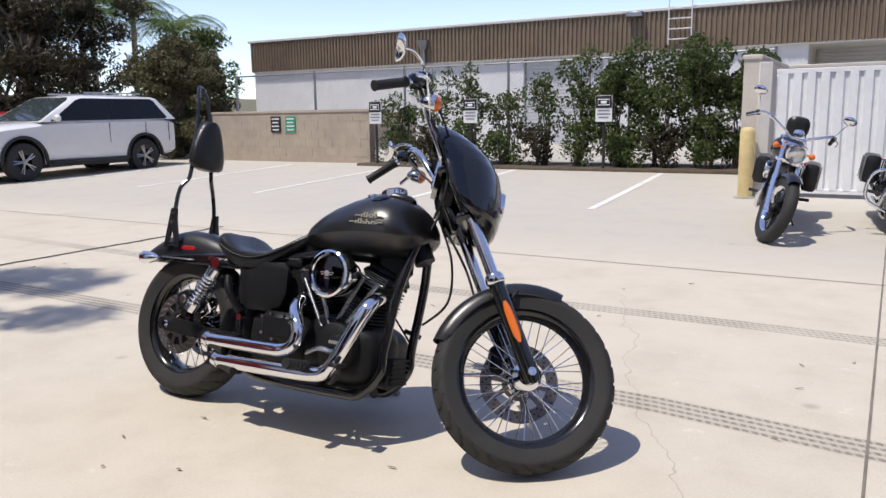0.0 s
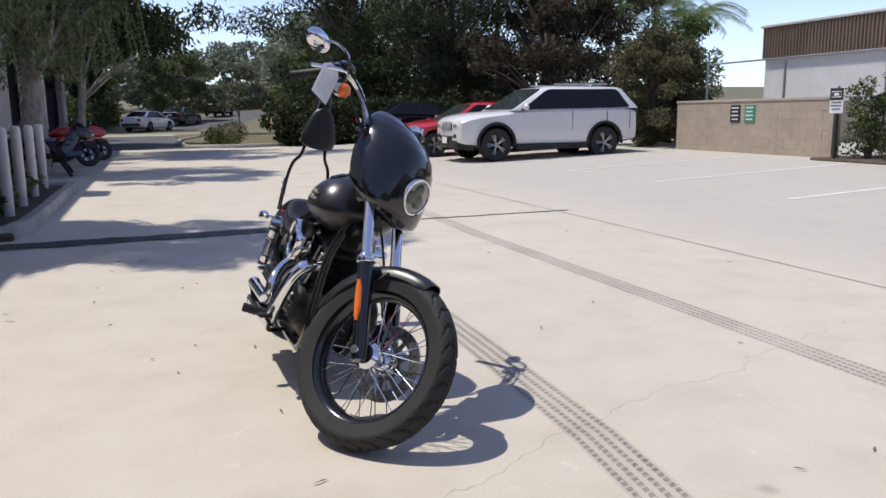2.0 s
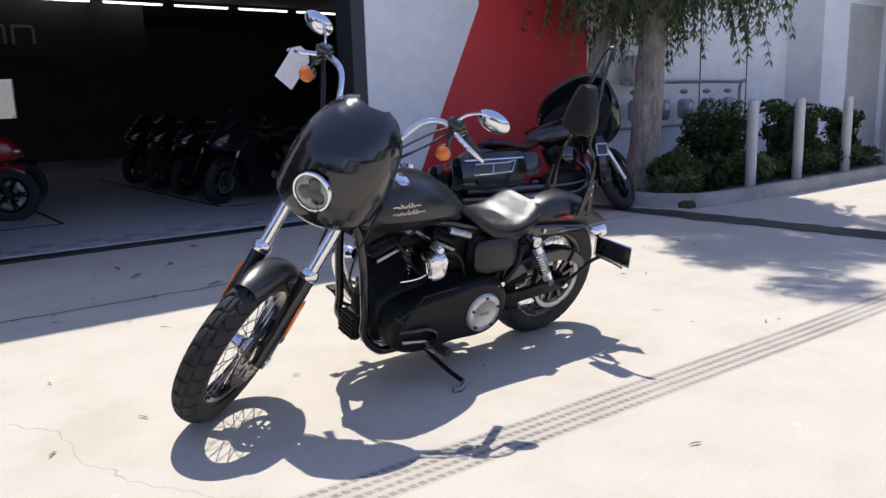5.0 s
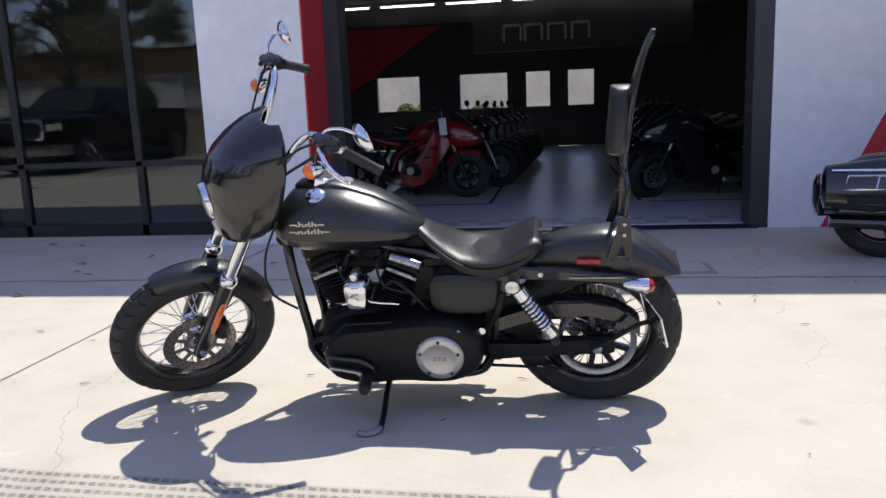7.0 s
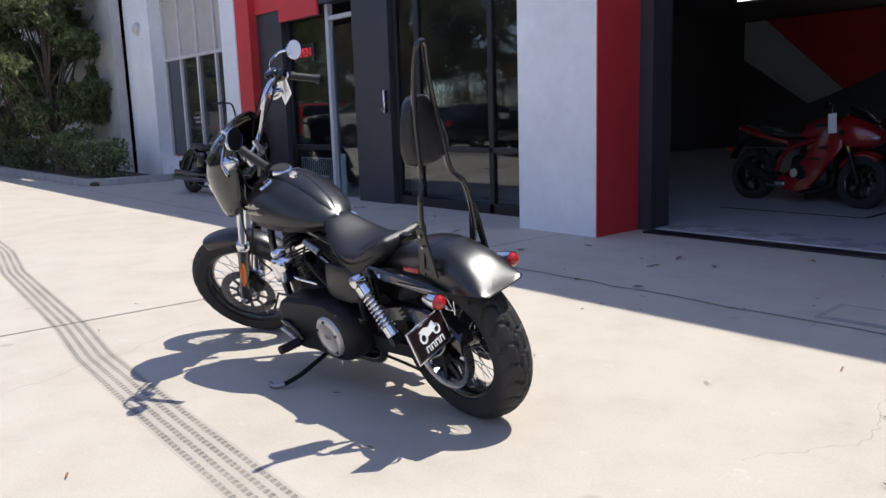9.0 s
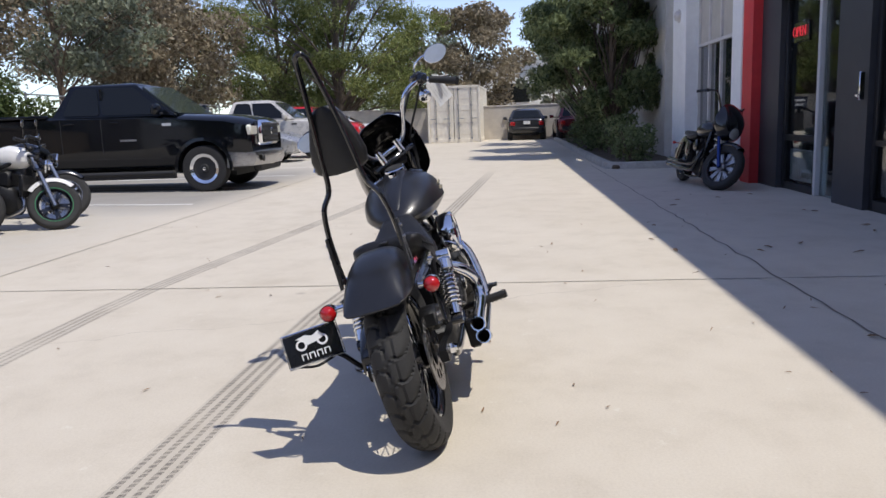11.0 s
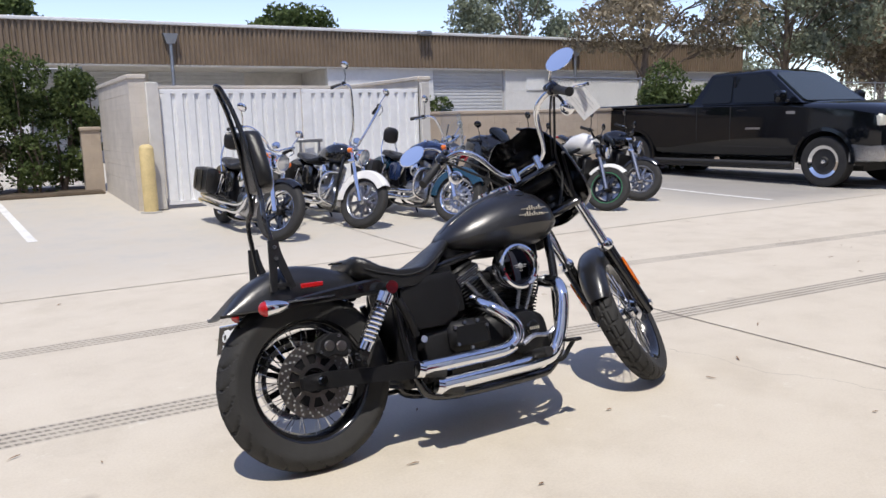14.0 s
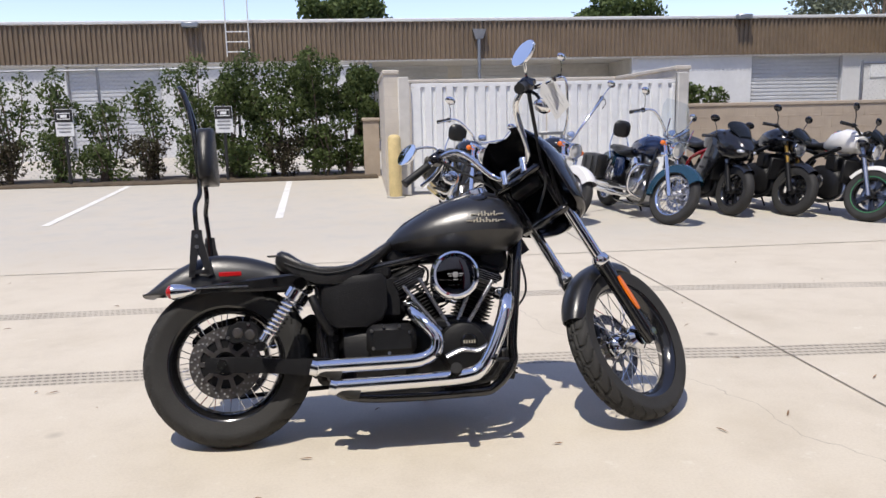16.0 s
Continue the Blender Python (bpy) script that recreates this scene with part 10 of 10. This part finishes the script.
tree(-52, 9.5, 5.6, 2.8, 1.2, 13, M_LEAF_WILLOW, M_BARK, 7000, 0.14, "small green tree on the bank by the street", 30, 0.12)
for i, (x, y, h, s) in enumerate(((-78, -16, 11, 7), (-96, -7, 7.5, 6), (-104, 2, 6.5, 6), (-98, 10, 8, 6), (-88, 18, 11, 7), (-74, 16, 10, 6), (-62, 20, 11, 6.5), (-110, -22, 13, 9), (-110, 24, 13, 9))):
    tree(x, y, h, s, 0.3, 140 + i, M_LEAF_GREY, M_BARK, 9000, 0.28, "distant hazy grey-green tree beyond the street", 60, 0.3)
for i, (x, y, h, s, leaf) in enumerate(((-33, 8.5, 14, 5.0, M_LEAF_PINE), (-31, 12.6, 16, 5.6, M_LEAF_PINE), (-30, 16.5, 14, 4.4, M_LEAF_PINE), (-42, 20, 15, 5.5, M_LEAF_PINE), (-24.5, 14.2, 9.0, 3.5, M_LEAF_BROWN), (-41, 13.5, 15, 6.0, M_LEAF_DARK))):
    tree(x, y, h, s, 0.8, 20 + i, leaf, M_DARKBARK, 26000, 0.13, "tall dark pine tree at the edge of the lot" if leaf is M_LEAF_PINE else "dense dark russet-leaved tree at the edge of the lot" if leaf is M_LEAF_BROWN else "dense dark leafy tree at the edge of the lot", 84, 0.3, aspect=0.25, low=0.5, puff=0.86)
for i in range(9):
    shrub(-27.6 + 0.25 * i, 4.2 + 1.6 * i, 1.5, 1.7, 130 + i, M_LEAF_DARK, 3000, 0.09, "dark bushy shrub under the trees", group="dark shrubs")
tree(-14.9, 12.35, 3.2, 1.3, 0.15, 30, M_LEAF_OLIVE, M_DARKBARK, 20000, 0.055, "bushy tree with red-brown tinged leaves beside the block wall", 110, 0.07, flat=1.0)
tree(-16.0, 13.8, 3.6, 1.5, 0.15, 31, M_LEAF_HEDGE, M_DARKBARK, 16000, 0.055, "small bushy green tree beside the block wall", 90, 0.07, flat=1.0)
tree(18, 17.0, 8.8, 3.9, 3.5, 32, M_LEAF_GUM, M_DARKBARK, 16500, 0.09, "half-bare gum tree with dry reddish leaves behind the wall", 46, 0.22, (0.3, -0.4), bare=4)
tree(24, 15.5, 9.0, 3.6, 3.4, 33, M_LEAF_GREY, M_DARKBARK, 16000, 0.10, "dusty grey-green gum tree behind the wall", 50, 0.2, bare=1)
tree(30, 15.5, 7.8, 3.8, 3.0, 34, M_LEAF_GUM, M_DARKBARK, 14000, 0.11, "dusty brown-green gum tree behind the wall", 50, 0.2, bare=1)
tree(36, 17, 8.2, 4.2, 1.8, 35, M_LEAF_GUM, M_DARKBARK, 14000, 0.12, "dusty brown-green gum tree behind the wall", 50, 0.2)
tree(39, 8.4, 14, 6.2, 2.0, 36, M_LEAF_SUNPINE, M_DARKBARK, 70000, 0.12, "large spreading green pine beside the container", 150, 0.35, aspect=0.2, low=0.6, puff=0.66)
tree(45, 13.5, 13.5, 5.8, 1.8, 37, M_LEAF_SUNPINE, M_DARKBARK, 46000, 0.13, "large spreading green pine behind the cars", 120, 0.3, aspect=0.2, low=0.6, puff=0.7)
tree(42, 1.6, 7.4, 3.9, 1.6, 38, M_LEAF_GUM, M_DARKBARK, 16000, 0.12, "dark spreading tree behind the container", 50, 0.2)
tree(46, -3.4, 5.0, 1.9, 1.6, 44, M_LEAF_GREY, M_DARKBARK, 4500, 0.12, "small grey-green tree by the far building", 36, 0.15)
tree(17.2, -3.3, 7.6, 1.7, 1.3, 39, M_LEAF_WILLOW, M_DARKBARK, 34000, 0.085, "leafy green tree standing close to the white building", 100, 0.14, aspect=0.3, droop=0.4)
tree(21.5, -3.4, 8.0, 1.95, 1.0, 41, M_LEAF_WILLOW, M_DARKBARK, 26000, 0.09, "leafy green tree standing close to the white building", 90, 0.14, aspect=0.3, droop=0.4)
tree(27, -3.5, 7.4, 2.2, 1.2, 42, M_LEAF_WILLOW, M_BARK, 12000, 0.10, "leafy green tree standing close to the white building", 44, 0.14, aspect=0.3, droop=0.4)
for i, (x, y, h, s) in enumerate(((-0.8, 40, 7.8, 2.6), (14, 40, 7.9, 3.2), (27, 36, 12, 3.6), (48, 36, 13, 5.5), (54, 26, 10, 5), (60, 17, 8, 5), (66, 6, 8, 5), (68, -8, 9, 5))):
    tree(x, y, h, s, 3.0 if i < 2 else 1.5, 50 + i, M_LEAF_HEDGE if i < 2 else M_LEAF_GREY, M_DARKBARK, 12000, 0.15, "dark treetop showing above the industrial roof" if i < 2 else "hazy grey-green tree beyond the roofs", 60, 0.2, flat=1.0)


def palm(x, y, h, seed):
    rng = random.Random(seed)
    t = thing("palm_tree", "slender palm with arching feathery pale green fronds", "palm tree", pose(x, y, rise(x, y)))
    part("trunk", Geo().tube([(0, 0, 0), (0.1, 0, h * 0.5), (0.05, 0.1, h)], [0.2, 0.14, 0.12], 10), M_BARK, t)
    for i in range(30):
        a = 2 * math.pi * i / 30 + rng.uniform(-0.2, 0.2)
        up = rng.uniform(0.5, 1.5)
        L = rng.uniform(1.7, 2.7)
        pts = [Vector((0.05 + L * f * math.cos(a), 0.1 + L * f * math.sin(a), h + up * f * 1.6 - 1.9 * f * f * (0.7 + 0.3 * up))) for f in (0, 0.25, 0.5, 0.75, 1.0)]
        pts = spline(pts, 5)
        g = Geo().tube(pts, 0.012, 4, caps=False)
        for p, q in zip(pts, pts[1:]):
            d = (q - p).normalized()
            s = d.cross(Vector((0, 0, 1))).normalized()
            for sg in (-1, 1):
                for j in range(2):
                    b = p + (q - p) * (j / 2)
                    e = b + s * sg * 0.42 + d * 0.2 - Vector((0, 0, 0.16 + rng.uniform(0, 0.1)))
                    g.add([b, b + d * 0.03, e], [(0, 1, 2)])
        part("frond", g, M_LEAF_PALM, t, fix=False)


palm(-29, 22.3, 6.0, 3)
palm(-27.6, 23.4, 5.2, 4)
palm(-31, 21.6, 6.6, 5)
palm(-30, 20.3, 5.4, 6)


# ---- signs ----
def lot_sign(x):
    y = 11.3
    b = rise(x, y)
    t = thing("parking_sign", "small white reserved-parking sign on a dark post", "sign", pose(x, y, 0), "parking signs")
    part("post", Geo().box((0, 0.02, (b + 1.58) / 2), (0.05, 0.04, 1.62 - b), 0.006), M_FRAME, t)
    part("board", Geo().box((0, -0.012, 1.335), (0.31, 0.012, 0.47), 0.004), M_SIGNWHITE, t)
    part("logo", Geo().box((0, -0.022, 1.455), (0.30, 0.006, 0.22), 0.002), M_INK, t, "black logo block")
    part("logo", Geo().tube([(-0.105, -0.027, 1.40), (0.105, -0.027, 1.40), (0.105, -0.027, 1.50), (-0.105, -0.027, 1.50)], 0.009, 6, loop=True), M_SIGNWHITE, t, "white logo outline")
    part("logo", Geo().box((0, -0.027, 1.45), (0.11, 0.004, 0.05), 0.001), M_SIGNWHITE, t, "white logo block")
    for i, w in enumerate((0.22, 0.25, 0.19)):
        part("lettering", Geo().box((0, -0.02, 1.30 - i * 0.062), (w, 0.004, 0.028)), M_GALV, t)


for x in (-7.72, -5.42, -2.68):
    lot_sign(x)


def wall_notice(x, mat, label):
    t = thing("wall_notice", label, "sign", pose(x, 11.78, 1.10))
    part("board", Geo().box((0, 0, 0), (0.31, 0.015, 0.38), 0.003), mat, t)
    for i in range(4):
        part("lettering", Geo().box((0, -0.010, 0.13 - i * 0.085), (0.23 - 0.04 * (i % 2), 0.004, 0.03)), M_SIGNWHITE, t)


wall_notice(-10.98, M_INK, "black notice board with white lines on the block wall")
wall_notice(-10.52, M_GREENSIGN, "green and white notice on the block wall")
